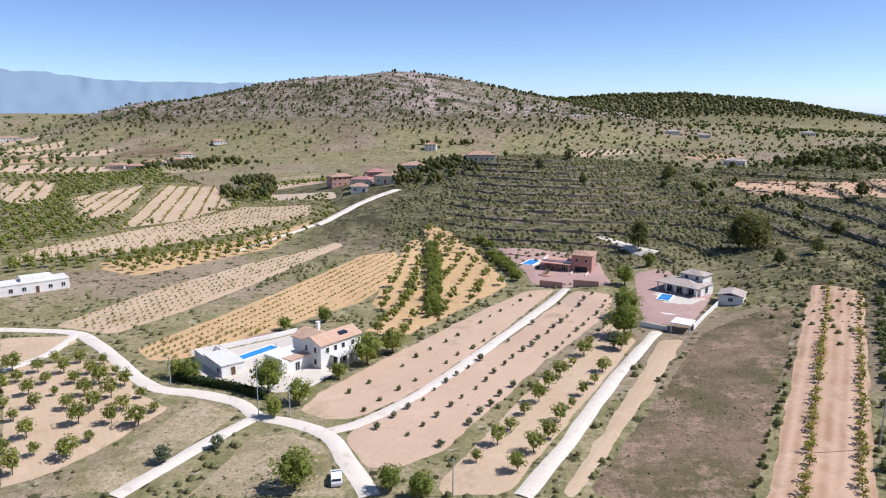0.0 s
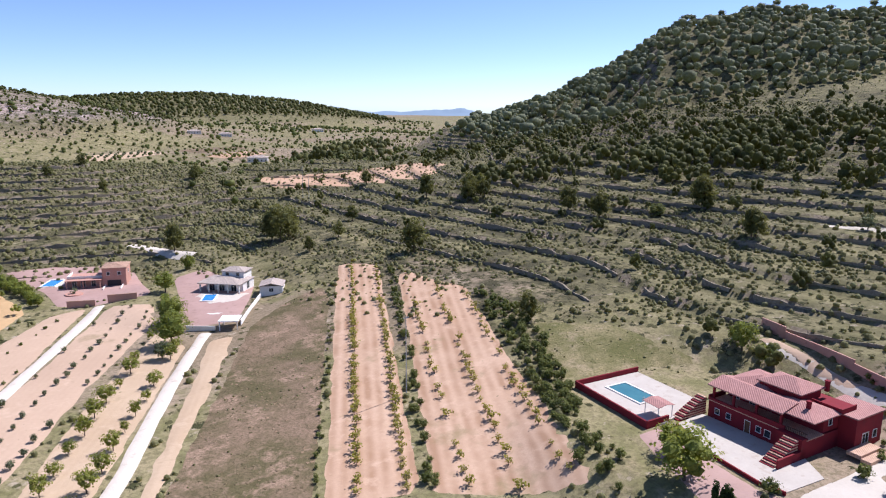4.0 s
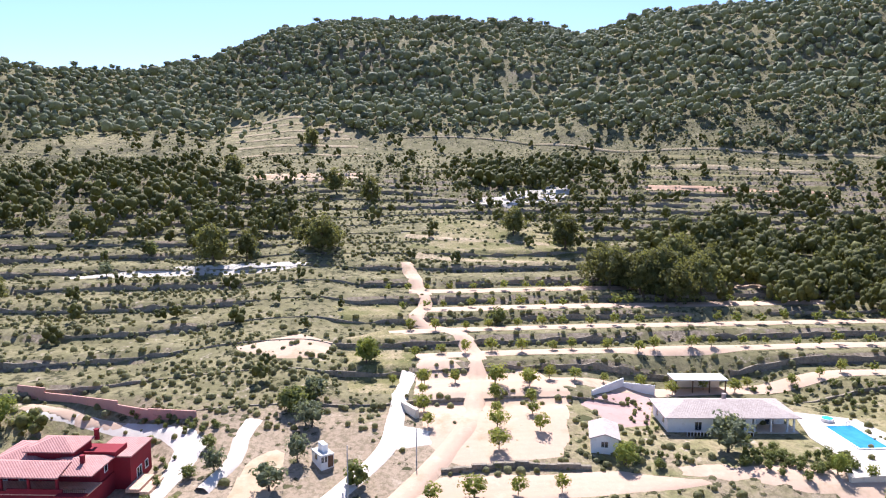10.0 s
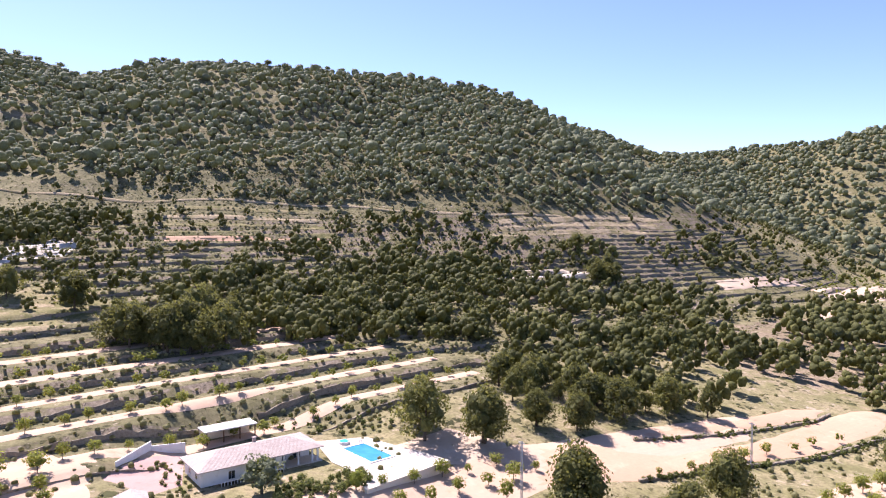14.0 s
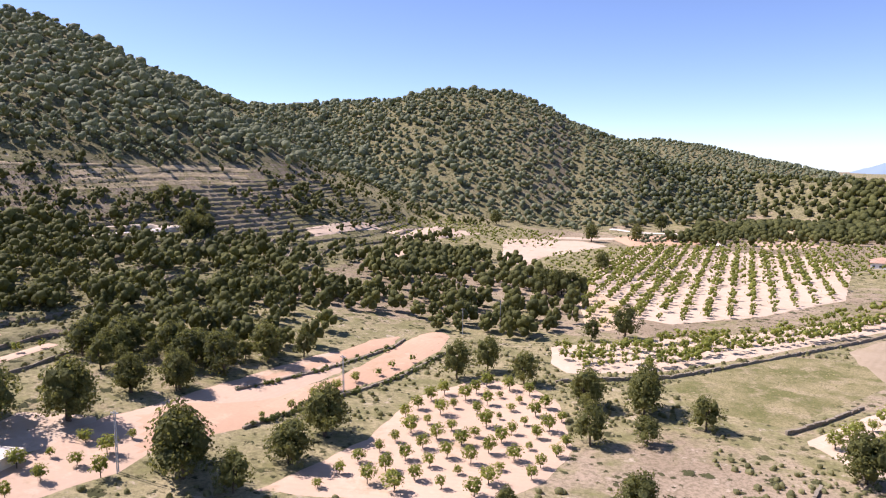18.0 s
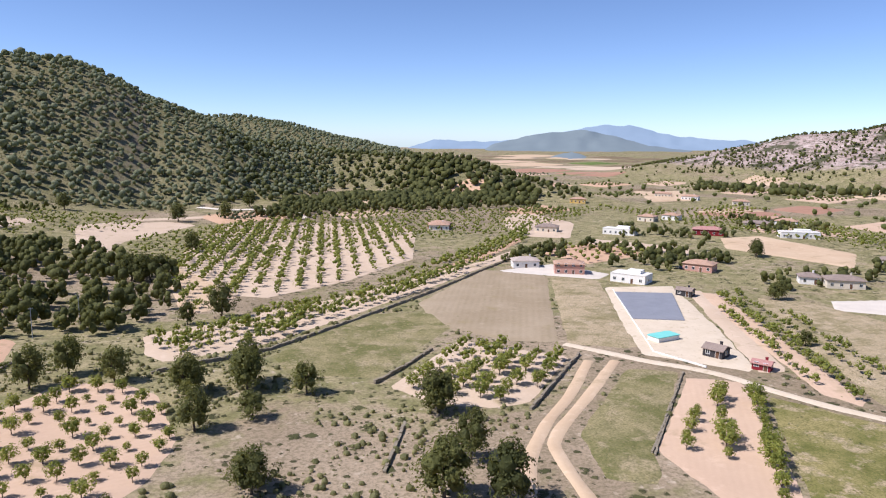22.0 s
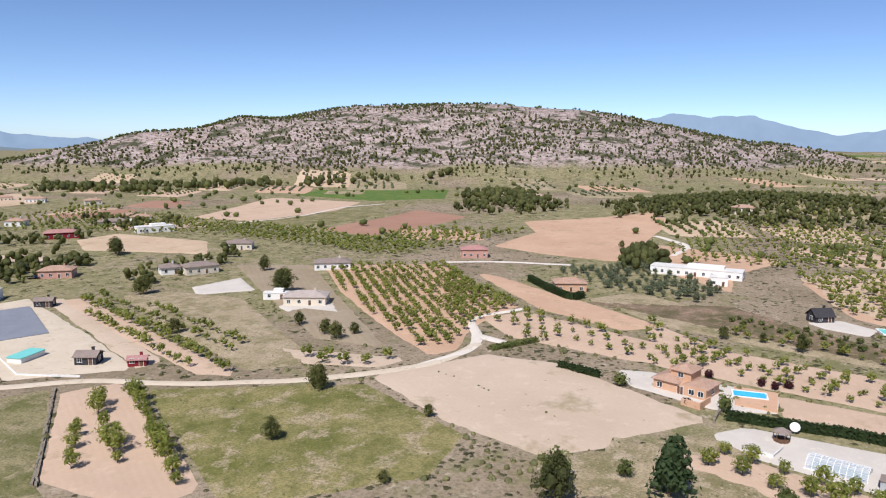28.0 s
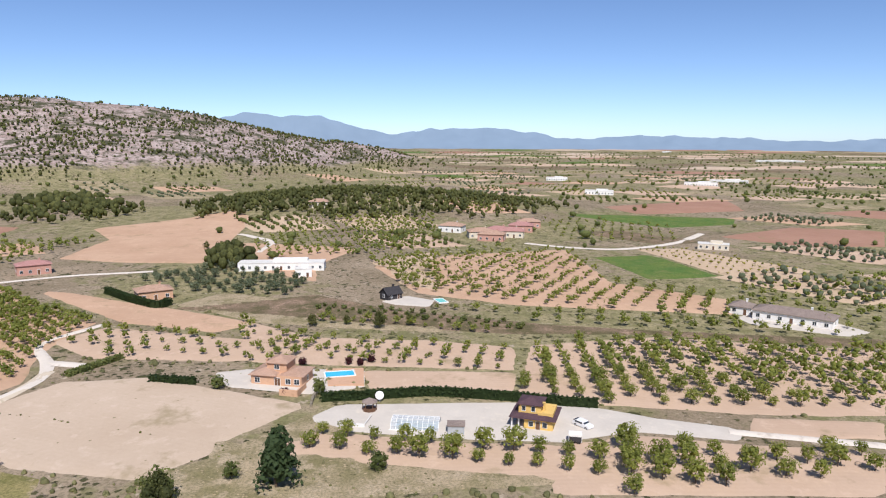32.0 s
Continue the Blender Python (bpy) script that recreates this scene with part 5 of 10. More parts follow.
orchard("almond", [(-213.4, -76.6), (-224.7, -66.4), (-207.2, -26.7), (-188.6, 33.1), (-179.3, 31.8), (-188.8, 6.5), (-189.4, -25.6), (-197.1, -62.5)], 66.9, 7, 6, 2.8, "small green tree on pink earth", "pink orchard", 0.5, 0.05)
field("field", [(-288.3, -109.1), (-284, -95.7), (-226.7, -20.7), (-216.4, -33.1), (-231.6, -62.4)], "soil_orange", "long orange tilled strip")
field("field", [(-255.3, -51.8), (-275.7, -38.5), (-260.3, -12.7), (-228.9, 39.1), (-207.8, 36), (-226.7, -20.7)], "grass_dry", "grey-green fallow strip")
field("field", [(-385.8, -254.1), (-529.6, -251.2), (-500.8, -194.6), (-405.9, -200.6), (-372.7, -211.1)], "soil_red", "red-brown tilled field")
field("field", [(-490.5, -148.8), (-547.4, -66.6), (-509.4, -47.3), (-343.7, -56.7), (-351.1, -95.5), (-365.6, -127.8), (-433.3, -122.6)], "soil_orange", "large orange tilled field")
field("field", [(-608.7, -427.5), (-679, -449.8), (-736, -310.3), (-639.7, -275), (-589.9, -327.5)], "crop_green", "bright green crop")
field("field", [(-398.1, -320.6), (-508.2, -303.7), (-500.3, -267.5), (-395.8, -260.6)], "grass_green", "pale green field")
field("field", [(-408.7, -381.4), (-572.5, -432.2), (-576.9, -332.4), (-504.4, -312.4), (-403.2, -324.7)], "soil_pink", "pinkish tilled field")
orchard("almond", [(-335, -222.8), (-401, -198.2), (-431.9, -125.2), (-349.3, -145.4), (-302.5, -174.7)], 154.4, 6, 6, 3.6, "leafy green tree in the valley", "valley orchard", 0.5, 0.05)
orchard("olive", [(-304.3, -78.6), (-336.4, -42.4), (-288.3, -2.1), (-264.8, -13), (-278.8, -47.7)], 70.2, 7, 6, 3.4, "grey-green olive tree in a grove", "olive grove", 0.5, 0.05)
orchard("almond", [(-374.3, -370), (-375.8, -249.7), (-343.4, -156.2), (-310.2, -159.7), (-334.4, -278.1)], 79, 6, 6, 3.6, "leafy green tree in the valley", "valley orchard", 0.5, 0.05)
lane([(-389.9, -323.8), (-441, -312.8), (-524.2, -318.9), (-565.8, -302.5)], 3, "gravel_white", "pale lane in the valley")
lane([(-441.6, -49.8), (-432.5, -42.3), (-406.8, -29.1), (-370.5, -33)], 5, "gravel_white", "pale lane in the valley")
lane([(-305.9, -130.2), (-319.2, -103.4), (-325.6, -74.7)], 3, "gravel_white", "pale lane in the valley")

field("field", [(-211.1, -513.1), (-236.8, -516.2), (-237.5, -449.1), (-199.3, -380.9), (-178.7, -394.4), (-184.2, -453.4)], "soil_pale", "bare pale ground among the houses")
field("field", [(-210.7, -372.5), (-244.5, -329.5), (-232.4, -302.5), (-211.3, -327.9), (-196.4, -353.9)], "soil_pale", "bare pale field behind the houses")
field("field", [(-285.7, -353.8), (-314.6, -353.0), (-313.6, -282.3), (-277.3, -249.3), (-270.0, -283.6), (-260.4, -317.0)], "soil_tan", "tan field behind the houses")
field("field", [(-456.7, -721.5), (-516.9, -709.6), (-436.8, -579.4), (-384.9, -576.3)], "soil_tan", "tan field below the southern spur")
field("field", [(-347.2, -409.4), (-389.2, -351.1), (-367.3, -331.1), (-324.3, -370.0)], "soil_pink", "pinkish field in the valley")

# west: the yellow house and the plain beyond
field("yard", [(-146, -4), (-153.4, 2.8), (-148, 40.7), (-141.8, 59.8), (-134.2, 69.5), (-125.8, 85.4), (-120.3, 80.6), (-128, 61.5), (-125.4, 46.1), (-130.8, 24.5), (-137.6, 4.7), (-142.4, -3.6)], "paving_white", "white gravel court round the yellow house")
field("field", [(-176, 9.1), (-167.1, 47.6), (-153.6, 43.3), (-161.5, 10.3)], "soil_pink", "bare pink field behind the clipped hedge")
field("field", [(-130.3, -15.8), (-139.3, -2.2), (-129.7, 24.3), (-124.4, 45.8), (-126.7, 60.9), (-119.3, 80), (-111.8, 105.9), (-96.2, 92.1), (-104.7, 36.9), (-110.6, 37.8), (-124.9, 2.1)], "soil_pink", "pink almond strip in front of the court")
orchard("almond", [(-130.2, -14.7), (-137.6, -2.2), (-129.2, 24.2), (-123.4, 45.4), (-118.7, 77.2), (-110.6, 103.9), (-101.8, 96.1), (-103.2, 46.1), (-111.4, 46.4), (-126, 6.3)], 68.5, 6.2, 5.4, 4.2, "leafy green almond tree in front of the court", "almond row by the court", 0.5, 0.05)
field("field", [(-189.8, 58.3), (-194, 99.1), (-169.2, 156.8), (-126.8, 119.2), (-132.6, 91.1), (-143, 60.3), (-152.4, 43.9)], "soil_pink", "pink orchard with straight rows")
orchard("almond", [(-188.7, 58.3), (-192.2, 98.2), (-167.8, 155.5), (-127.7, 119.9), (-133.5, 91.7), (-143.7, 60.6), (-153, 44.8)], 168.5, 6, 4.2, 3.8, "leafy green almond tree in a straight row", "straight almond rows", 0.5, 0.05)
field("field", [(-131.2, 90.2), (-124.2, 116.9), (-116.3, 109.9), (-123.1, 83.7)], "soil_pink", "pink bare plot beside the almonds")
field("field", [(-251, -52.9), (-267.1, -2.9), (-238.4, 24.4), (-210, 76), (-179.6, 165.9), (-170.2, 157.6), (-195.8, 100), (-202.5, 55.3), (-226.8, -2.7)], "fallow", "olive-brown fallow band")
field("field", [(-323.1, 22.6), (-350.1, 64.9), (-361.4, 129.4), (-273.8, 118.3), (-236, 151.6), (-215.6, 138.8), (-240.5, 65.4), (-263.6, 35.7)], "soil_orange", "orange orchard ground")
orchard("almond", [(-323.1, 22.6), (-350.1, 64.9), (-361.4, 129.4), (-273.8, 118.3), (-236, 151.6), (-215.6, 138.8), (-240.5, 65.4), (-263.6, 35.7)], 144.3, 7.5, 6, 3.4, "green tree in an orange orchard", "valley orchard rows", 0.4, 0.05)
field("field", [(-333.2, 134.3), (-336.7, 166.5), (-278.1, 171), (-275.1, 136.6)], "crop_green", "green vineyard")
field("field", [(-356.7, 167.9), (-356.7, 192.8), (-279.5, 220.3), (-277.6, 173.4), (-336.2, 169.4)], "soil_tan", "tan vineyard with green rows")
orchard("vine", [(-356.7, 167.9), (-356.7, 192.8), (-279.5, 220.3), (-277.6, 173.4), (-336.2, 169.4)], 26.4, 9, 4, 2.2, "green vines in rows", "plain vineyard", 0.5, 0.05)
orchard("almond", [(-266, 170.2), (-266.5, 243), (-192.5, 177.4), (-214.1, 137.9)], 112.1, 9, 7, 3.4, "green tree in the valley", "valley orchard rows", 0.5, 0.05)
orchard("almond", [(-237.2, 60.4), (-212.7, 137), (-186.4, 172), (-181.8, 167.9), (-211.4, 76.5), (-241.2, 32.7)], 70.1, 9, 7, 3.4, "green tree in a long row", "long almond rows", 0.5, 0.05)
orchard("almond", [(-381.1, -3.5), (-367.7, 112.2), (-343.8, 75.4), (-334.1, 18)], 94.7, 12, 8, 3.4, "green tree below the low hill", "low hill trees", 0.5, 0.05)
orchard("almond", [(-491.1, 153.6), (-451.8, 234.8), (-377.7, 203.9), (-386.6, 138.2)], 98.8, 11, 7, 3.2, "green tree below the low hill", "low hill trees", 0.5, 0.05)
field("field", [(-395.9, 240.6), (-432.3, 316.1), (-399.2, 359.6), (-343.2, 310.2), (-357.3, 262.2)], "soil_red", "dark red tilled field on the plain")
field("field", [(-577.1, 236), (-664.3, 405.9), (-533.5, 346.1), (-520.2, 245.9)], "soil_red", "red tilled field on the plain")
field("field", [(-526.2, 178.2), (-494.7, 312.8), (-454.4, 287.7), (-440.4, 229)], "crop_green", "dark green field on the plain")
lane([(-384.1, 113.8), (-364.6, 137), (-357.7, 160.2), (-373.7, 198.3), (-408.7, 235.8)], 5, "gravel_white", "pale lane on the plain")
lane([(-125, 81), (-120.5, 92), (-114, 107.9)], 3, "gravel_white", "pale lane to the yellow house")

# pine woods on the slopes
wood([(217.9, -126.9), (241.4, -152.9), (284.4, -218.4), (258.2, -270.5), (195.8, -271.2), (152.7, -304.5), (119.1, -388.6), (68.7, -405), (23.3, -315.4), (15.5, -264.6), (34.6, -218.5), (55.2, -217.9), (77.7, -223), (91.3, -182.3), (94.3, -152.3), (102.1, -138.5), (130.1, -139.1), (157.9, -165.7), (171.9, -154.7), (173.1, -124.4), (179.2, -103.7)], 8.2, 7.2, 2, "dense dark green pine in the wood", "pine wood below the hill")
wood([(220.3, -66.9), (251.9, -88.9), (261.8, -133.5), (223.4, -158.1), (171.9, -179.3), (159.1, -160.9), (169.8, -137.4), (201.6, -62.4)], 7, 7.6, 2.2, "tall dark green pine above the benches", "pine belt above the benches")
wood([(136, -142.1), (159.7, -177.2), (159.9, -239.4), (119.9, -269.9), (84, -190.6), (92.5, -162.3), (102.4, -143.3), (120.3, -129.8)], 8.2, 7.4, 2, "dense dark green pine in the wood", "pine wood below the hill")
wood([(289.3, 218.2), (350.4, 201), (410.5, 147.3), (366.7, 74.2), (302.5, 37.9), (256.9, 31.2), (248.7, 58.9), (250.2, 101.5), (251.2, 145.4), (250.8, 190)], 8.5, 7, 1.8, "pine on the terraced knoll", "pines of the knoll")
wood([(204.3, 261.3), (257.2, 249.7), (326.6, 229.8), (357, 161.7), (264.3, 118.8), (246.5, 161.7), (213.7, 195.2), (195.4, 232.2)], 11, 6.5, 1.8, "pine on the terraced slope", "pines of the slope")
wood([(367.5, -45.4), (392.4, -108), (352.6, -179.7), (325.3, -166.7), (356.7, -98.6), (329.8, -43.5)], 7.5, 7.5, 1.8, "pine along the ledge", "pines of the ledge")
wood([(377.7, -44.6), (416.3, -117.4), (321.2, -90.1), (317.2, -47.5)], 7, 7.5, 1.8, "pine along the ledge", "pines of the ledge")
wood([(321.3, -151.5), (312, -213.3), (262.9, -273.3), (236.7, -295.1), (211, -219.7), (242.1, -165.5)], 8.5, 6, 1.5, "light green young pine on the slope", "young pines")
wood([(218.6, -265.2), (192.6, -267.4), (197.9, -336.7), (146.5, -382.5), (127.6, -456.7), (86.3, -441.5), (59.1, -301.8), (92.8, -251.9), (137.8, -215.1), (158.7, -190.7)], 10, 6.5, 2, "dense green pine in the wood", "pine wood below the hill")
wood([(-127.4, 419.2), (-153.3, 517.4), (-127, 546.9), (-98.3, 440.3), (-96.1, 398)], 5.5, 6.2, 1.4, "dark pine in a small copse", "pine copse")
wood([(-25.4, 394.9), (-5.7, 684.2), (24.8, 390.4), (23.8, 373.3), (-3, 364.4), (-20.8, 367.6)], 7, 5.5, 1.6, "dark tree by the village", "village trees")
wood([(-31.2, 778), (45.6, 828.3), (44.6, 808), (-24.6, 764.6)], 9, 6, 1.8, "dark tree by the village", "village trees")
wood([(-291.2, 665.7), (-233.6, 716.5), (-165.1, 690.5), (-202.5, 619.4), (-266.4, 619.4)], 9, 5.5, 1.8, "dark tree by the hamlet", "hamlet trees")
wood([(308.9, 654.8), (506.3, 780.4), (380.4, 561.3), (210, 403)], 11, 7, 2, "pine in the hill gap", "gap pines")
wood([(229.4, 289.2), (277.4, 278.9), (263.1, 213.1), (350.9, 199.3), (277.7, 155.9), (228.3, 197.4), (202.3, 246.6)], 11, 6.5, 1.8, "pine on the terraced slope", "pines of the slope")
wood([(-585.8, -246.9), (-716.3, -278.6), (-755.6, -226.6), (-587.3, -129.1), (-507.7, -165.1), (-529.8, -215.7)], 10, 7.5, 2, "dark pine on the plain", "pine patch on the plain")
wood([(-582.6, -785.4), (-647.4, -636.5), (-754.1, -466.2), (-842.5, -351.3), (-827.9, -345.2), (-727, -449.5), (-578.2, -569.2), (-522.9, -697)], 11, 8, 2, "dark pine along the rocky foot", "pines of the rocky foot")
wood([(-338.7, -55.3), (-372.2, -49.3), (-342.9, -33.9), (-320.5, -35.5), (-320.5, -50.1)], 6, 8, 2, "dark tree by a farm", "farm trees")
wood([(-334.6, -53.8), (-374.4, -50.3), (-359.7, -37.3), (-331.3, -39.2)], 6, 8, 2, "dark tree by a farm", "farm trees")
wood([(-20.7, -539.4), (-62.4, -647.7), (-213.4, -778.5), (-288.9, -638.1), (-249.1, -600.8), (-158.7, -581.7), (-63.4, -546.3)], 9, 8, 2, "dark pine in the wooded belt", "wooded belt")
wood([(-16.6, -536.8), (-54, -639.4), (-211.5, -777.1), (-299.8, -642.9), (-265.9, -568), (-125.5, -544.4), (-44.1, -512.8)], 9.5, 8, 2, "dark pine in the wooded belt", "wooded belt")

# single trees
single_trees("pine", [(74.9, -101.3, 15.4), (60.6, -128.7, 12.3), (60.8, -114.7, 10.4), (44.5, -176.2, 12), (38.1, -185.8, 11.4), (26.7, -178.2, 10.1), (9.7, -168.4, 9.5), (-3.4, -165, 12.2), (7.6, -144.2, 10.2), (-3.8, -147.5, 7.2), (-2.3, -114.9, 9.5), (18.8, -109.3, 6.2), (-16.5, -159.7, 9.1), (-42.7, -140.2, 11.6), (64.8, -101, 8.7), (99.2, -133.4, 10.7), (2.4, -238.8, 13.1), (12.7, -232.6, 8.9)], "rounded dark green pine on dry ground", "lone pines")
single_trees("pine", [(27, -312.4, 12.1), (37.6, -309.4, 12.9), (32.9, -305.5, 13.7), (33.5, -316.9, 10.2), (30.6, -310.4, 11.7), (16.7, -382.9, 12.7), (206.6, -308.8, 12.4), (217.4, -305.8, 13.2), (212.6, -301.8, 14), (213.2, -313.4, 10.4), (210.2, -306.8, 12), (242.1, -322.3, 13.2), (110, -564.2, 14.1), (-20.5, -608.2, 15)], "rounded dark green pine on dry ground", "lone pines")
single_trees("pine", [(-42.8, -140.6, 8.4), (-42, -116.9, 11.3), (-42.6, -99.9, 12.2), (-32.9, -104.3, 13.2), (-1.8, -118.4, 7.6), (-134.9, -90, 7.8), (-198.1, -210.8, 8.5), (-220.9, -162.7, 11.5), (-256.3, -289, 9.6), (31, -522.6, 15.1), (-0.9, -534.6, 14.5)], "rounded dark green pine on dry ground", "lone pines")
single_trees("pine", [(-134.9, -90.4, 6.4), (-107.1, -82.8, 5.4), (-100.8, -54.6, 2.8), (-106.4, -25.9, 9.7), (-219.4, -161.9, 10.3), (-196.6, -210.5, 8.2), (-158.5, -156.9, 5.7), (-183, -128.8, 5.1), (-173.3, -109.1, 6.1), (-253.2, -196.2, 8), (-258.8, -292.7, 9.7), (-131, -59.8, 3.3), (-176.2, -114.9, 5.7), (-179.9, -106.6, 4.4)], "rounded dark green pine on dry ground", "lone pines")
single_trees("pine", [(-216.1, 17, 6.4), (-221.5, -3.9, 4.7), (-217.6, 26.9, 4.6), (-221.9, 6.9, 3.8), (-390.6, -61.7, 4.9), (-378.9, -49.5, 5.1)], "rounded dark green pine on dry ground", "lone pines")
single_trees("fir", [(-116.1, -8.7, 10.7)], "dense dark conical conifer", "conifers")
single_trees("bush", [(-112.8, -27.4, 6.9), (-119.9, 9, 4.1), (-119.7, -16.6, 3.9), (-160, -1.6, 4.6), (-166.7, -25.4, 3.8)], "rounded green shrub on dry grass", "garden shrubs")
single_trees("pine", [(131.6, 186, 12.8), (112.7, 113.5, 8.2), (236.9, 20.4, 9.9), (245.5, 22.8, 10.5), (241.7, 26, 11.2), (242.1, 16.7, 8.3), (239.7, 22, 9.6), (222.8, 52.8, 15.1), (217.4, 135.9, 12.7), (191.7, 173.9, 10.7), (193.7, 103.6, 9.1), (191.4, 159, 10.3), (180.8, 246.2, 12.1), (187.1, 225.1, 9.9), (195.6, 227.5, 10.5), (191.8, 230.6, 11.1), (192.3, 221.4, 8.3), (189.9, 226.7, 9.5), (368.3, 74.9, 12.3), (329, 21.4, 13.5), (452.6, 45.1, 11.2), (110.2, 242.2, 15.5), (108.5, 246, 13.4), (143.9, 246.9, 7.1)], "dark green pine on the terraces", "terrace pines")
single_trees("leafy", [(82.8, 51.3, 8.1), (87.8, 57.1, 5.3), (131.8, 71.1, 6.4), (130.9, 65.1, 4.4), (133.4, 73.5, 3.3)], "bushy bright green tree beside the red house", "red house trees")
single_trees("olive", [(90.8, 28, 6.6), (124.8, 13.4, 5.2), (106.2, 18.2, 4.9), (134.8, 13.7, 4.9), (111.8, 27.8, 4.6), (229.2, 41, 3.8), (216.8, 83, 4.8)], "silver-green olive tree in a garden", "garden olives")
single_trees("bush", [(130.8, 17.6, 5.4), (106.6, 4.7, 4.8), (89.2, 42.3, 2.5), (103.5, 36.2, 2.5), (101.9, 31.5, 2.9), (119.4, 30.5, 2.7), (111.9, 32, 2.6)], "round green garden shrub", "garden shrubs")
single_trees("cypress", [(79.5, 44.7, 5), (79.7, 43.7, 5.2), (80.6, 43.1, 4.6)], "narrow dark cypress by the drive", "cypress trio")
single_trees("pine", [(229.6, 54.5, 12.7), (230.7, 44.2, 11.6), (234.1, 19.8, 14.6), (307.2, 5.2, 13.9), (368.5, 74.5, 10.8), (217.2, 136.1, 12.7), (194, 104.8, 10.1), (256.2, -48.3, 11.2), (235.2, -61.8, 14), (191.9, -72.4, 12.4), (202.7, -69.4, 13.3), (197.9, -65.4, 14.1), (198.5, -77, 10.4), (195.5, -70.4, 12), (185.1, -80.4, 12.8), (196.3, -77.3, 13.6), (191.3, -73.2, 14.5), (191.9, -85.1, 10.7), (188.8, -78.3, 12.4), (199.5, -69.9, 10.5), (208.7, -67.4, 11.2), (204.6, -64, 11.9), (205.1, -73.9, 8.8), (202.6, -68.2, 10.2), (200.7, -95.6, 12.8), (211.8, -92.5, 13.7), (206.9, -88.4, 14.5), (207.5, -100.4, 10.8), (204.4, -93.6, 12.4), (444.2, 43.1, 12.8)], "dark green pine on the slope", "slope pines")
single_trees("bush", [(152.1, 3.4, 5.4), (175.7, -29.2, 5.2), (134.3, 14.1, 4.1), (130.6, 17.6, 5.2), (235.6, 75.7, 5.7), (203.4, 144.3, 5.2)], "dark green shrub on the terraces", "terrace shrubs")
single_trees("pine", [(113.4, -98.2, 15.1), (105.7, -109.1, 14), (78.1, -106.6, 11.7), (106.1, -126.7, 9.9), (99.4, -135, 9.3), (95.8, -146.9, 12.7), (252.6, -47, 12.1), (248.1, -64.4, 10.6), (92.5, -162.3, 12.7), (86.7, -171.9, 9), (192.2, -80.3, 15.6), (188.2, -88.4, 15.6)], "dark green pine by the bungalow", "bungalow pines")
single_trees("pine", [(115, 245.6, 13.6), (76.8, 260.3, 12.5), (109.5, 217.4, 6.1), (76.3, 407.5, 7.8), (114.7, 259, 9.4), (125.1, 225.1, 6.4), (122, 370.4, 9), (73.3, 350.9, 6.8), (56.5, 382.8, 7), (188.6, 308.3, 8.3)], "dark green pine on the scrub spur", "spur pines")
single_trees("leafy", [(-15.4, 153.1, 7.4), (-10.1, 160.6, 6.3), (-34.3, 137, 8.1), (-52.2, 143, 5.3), (-26.8, 131.2, 5.4), (-39.3, 177.7, 3.9), (-30, 185.1, 4.5), (-30.3, 124.5, 4.6), (47.5, 168.4, 8.3), (73.6, 236.1, 5.6), (59.3, 213.5, 6.5), (-55.6, 144.5, 4.7), (-20.8, 144.6, 3.9), (51.7, 182.6, 7.3), (-6.8, 98.5, 4.5), (-21.3, 99.5, 6.7), (-2, 96.1, 4.6)], "leafy dark green tree in a garden", "garden trees")
single_trees("olive", [(42.7, 160.2, 4.6), (-37.4, 112.6, 2.9), (-44.9, 107.9, 3.4)], "silver-green olive tree in a garden", "garden olives")
single_trees("leafy", [(117.4, -61.9, 4.6), (109.6, -39.8, 4.2), (102, -72.1, 3.9), (150.5, 4.1, 6.4)], "leafy green garden tree", "bungalow garden")
single_trees("olive", [(125.5, 14.6, 5), (114.1, 14.7, 5.1), (111.3, -58.5, 7.2)], "silver-green olive tree in a garden", "garden olives")

# hedgerows and garden trees
orchard("bush", [(77.5, -123.5), (69.5, -146.5), (59.7, -168.8), (54.4, -197), (51.6, -197.4), (56.8, -169.6), (66.6, -147.6), (75.2, -124.5)], -112, 1.3, 1.7, 1.3, "grey-green shrub on the bank of the orange bench", "bench bank shrubs", 0.6, 0.15)
orchard("bush", [(89.6, -140.6), (79.6, -162.7), (70, -194.8), (67.4, -195.4), (77, -163.6), (87, -141.5)], -112, 1.3, 1.7, 1.2, "grey-green shrub between the orange benches", "bench bank shrubs", 0.6, 0.15)
orchard("bush", [(-159.2, -72.2), (-154.3, -59.2), (-147.6, -46.1), (-139.9, -31.4), (-132.9, -18.1), (-131.9, -16.9), (-138.9, -30.2), (-146.6, -44.9), (-153.3, -58.0), (-158.2, -71.0)], 60, 1.0, 1.2, 0.5, "low dark weed tuft along a field boundary", "field boundary weeds", 0.4, 0.2)
orchard("leafy", [(-2.2, 188), (1.2, 188), (1.9, 233), (0, 272), (-3.6, 272), (-1.9, 233)], 88, 1.7, 2.0, 2.9, "dense green tree in a ragged hedgerow", "terrace hedgerow", 0.7, 0.12)
orchard("leafy", [(15.4, 279), (18.8, 279), (25, 257), (29.4, 223), (25.6, 221.5), (21.2, 256)], -78, 2.0, 2.3, 2.9, "dense green tree in a thicket", "thicket by the pink house", 0.8, 0.15)
orchard("bush", [(56.9, 77.2), (84.6, 124.4), (115.1, 177.4), (116.7, 175.6), (86, 123.1), (58.4, 76.2)], 59.7, 1.6, 2.2, 1.6, "ragged green shrub between vineyard strips", "strip hedgerow", 0.8, 0.25)
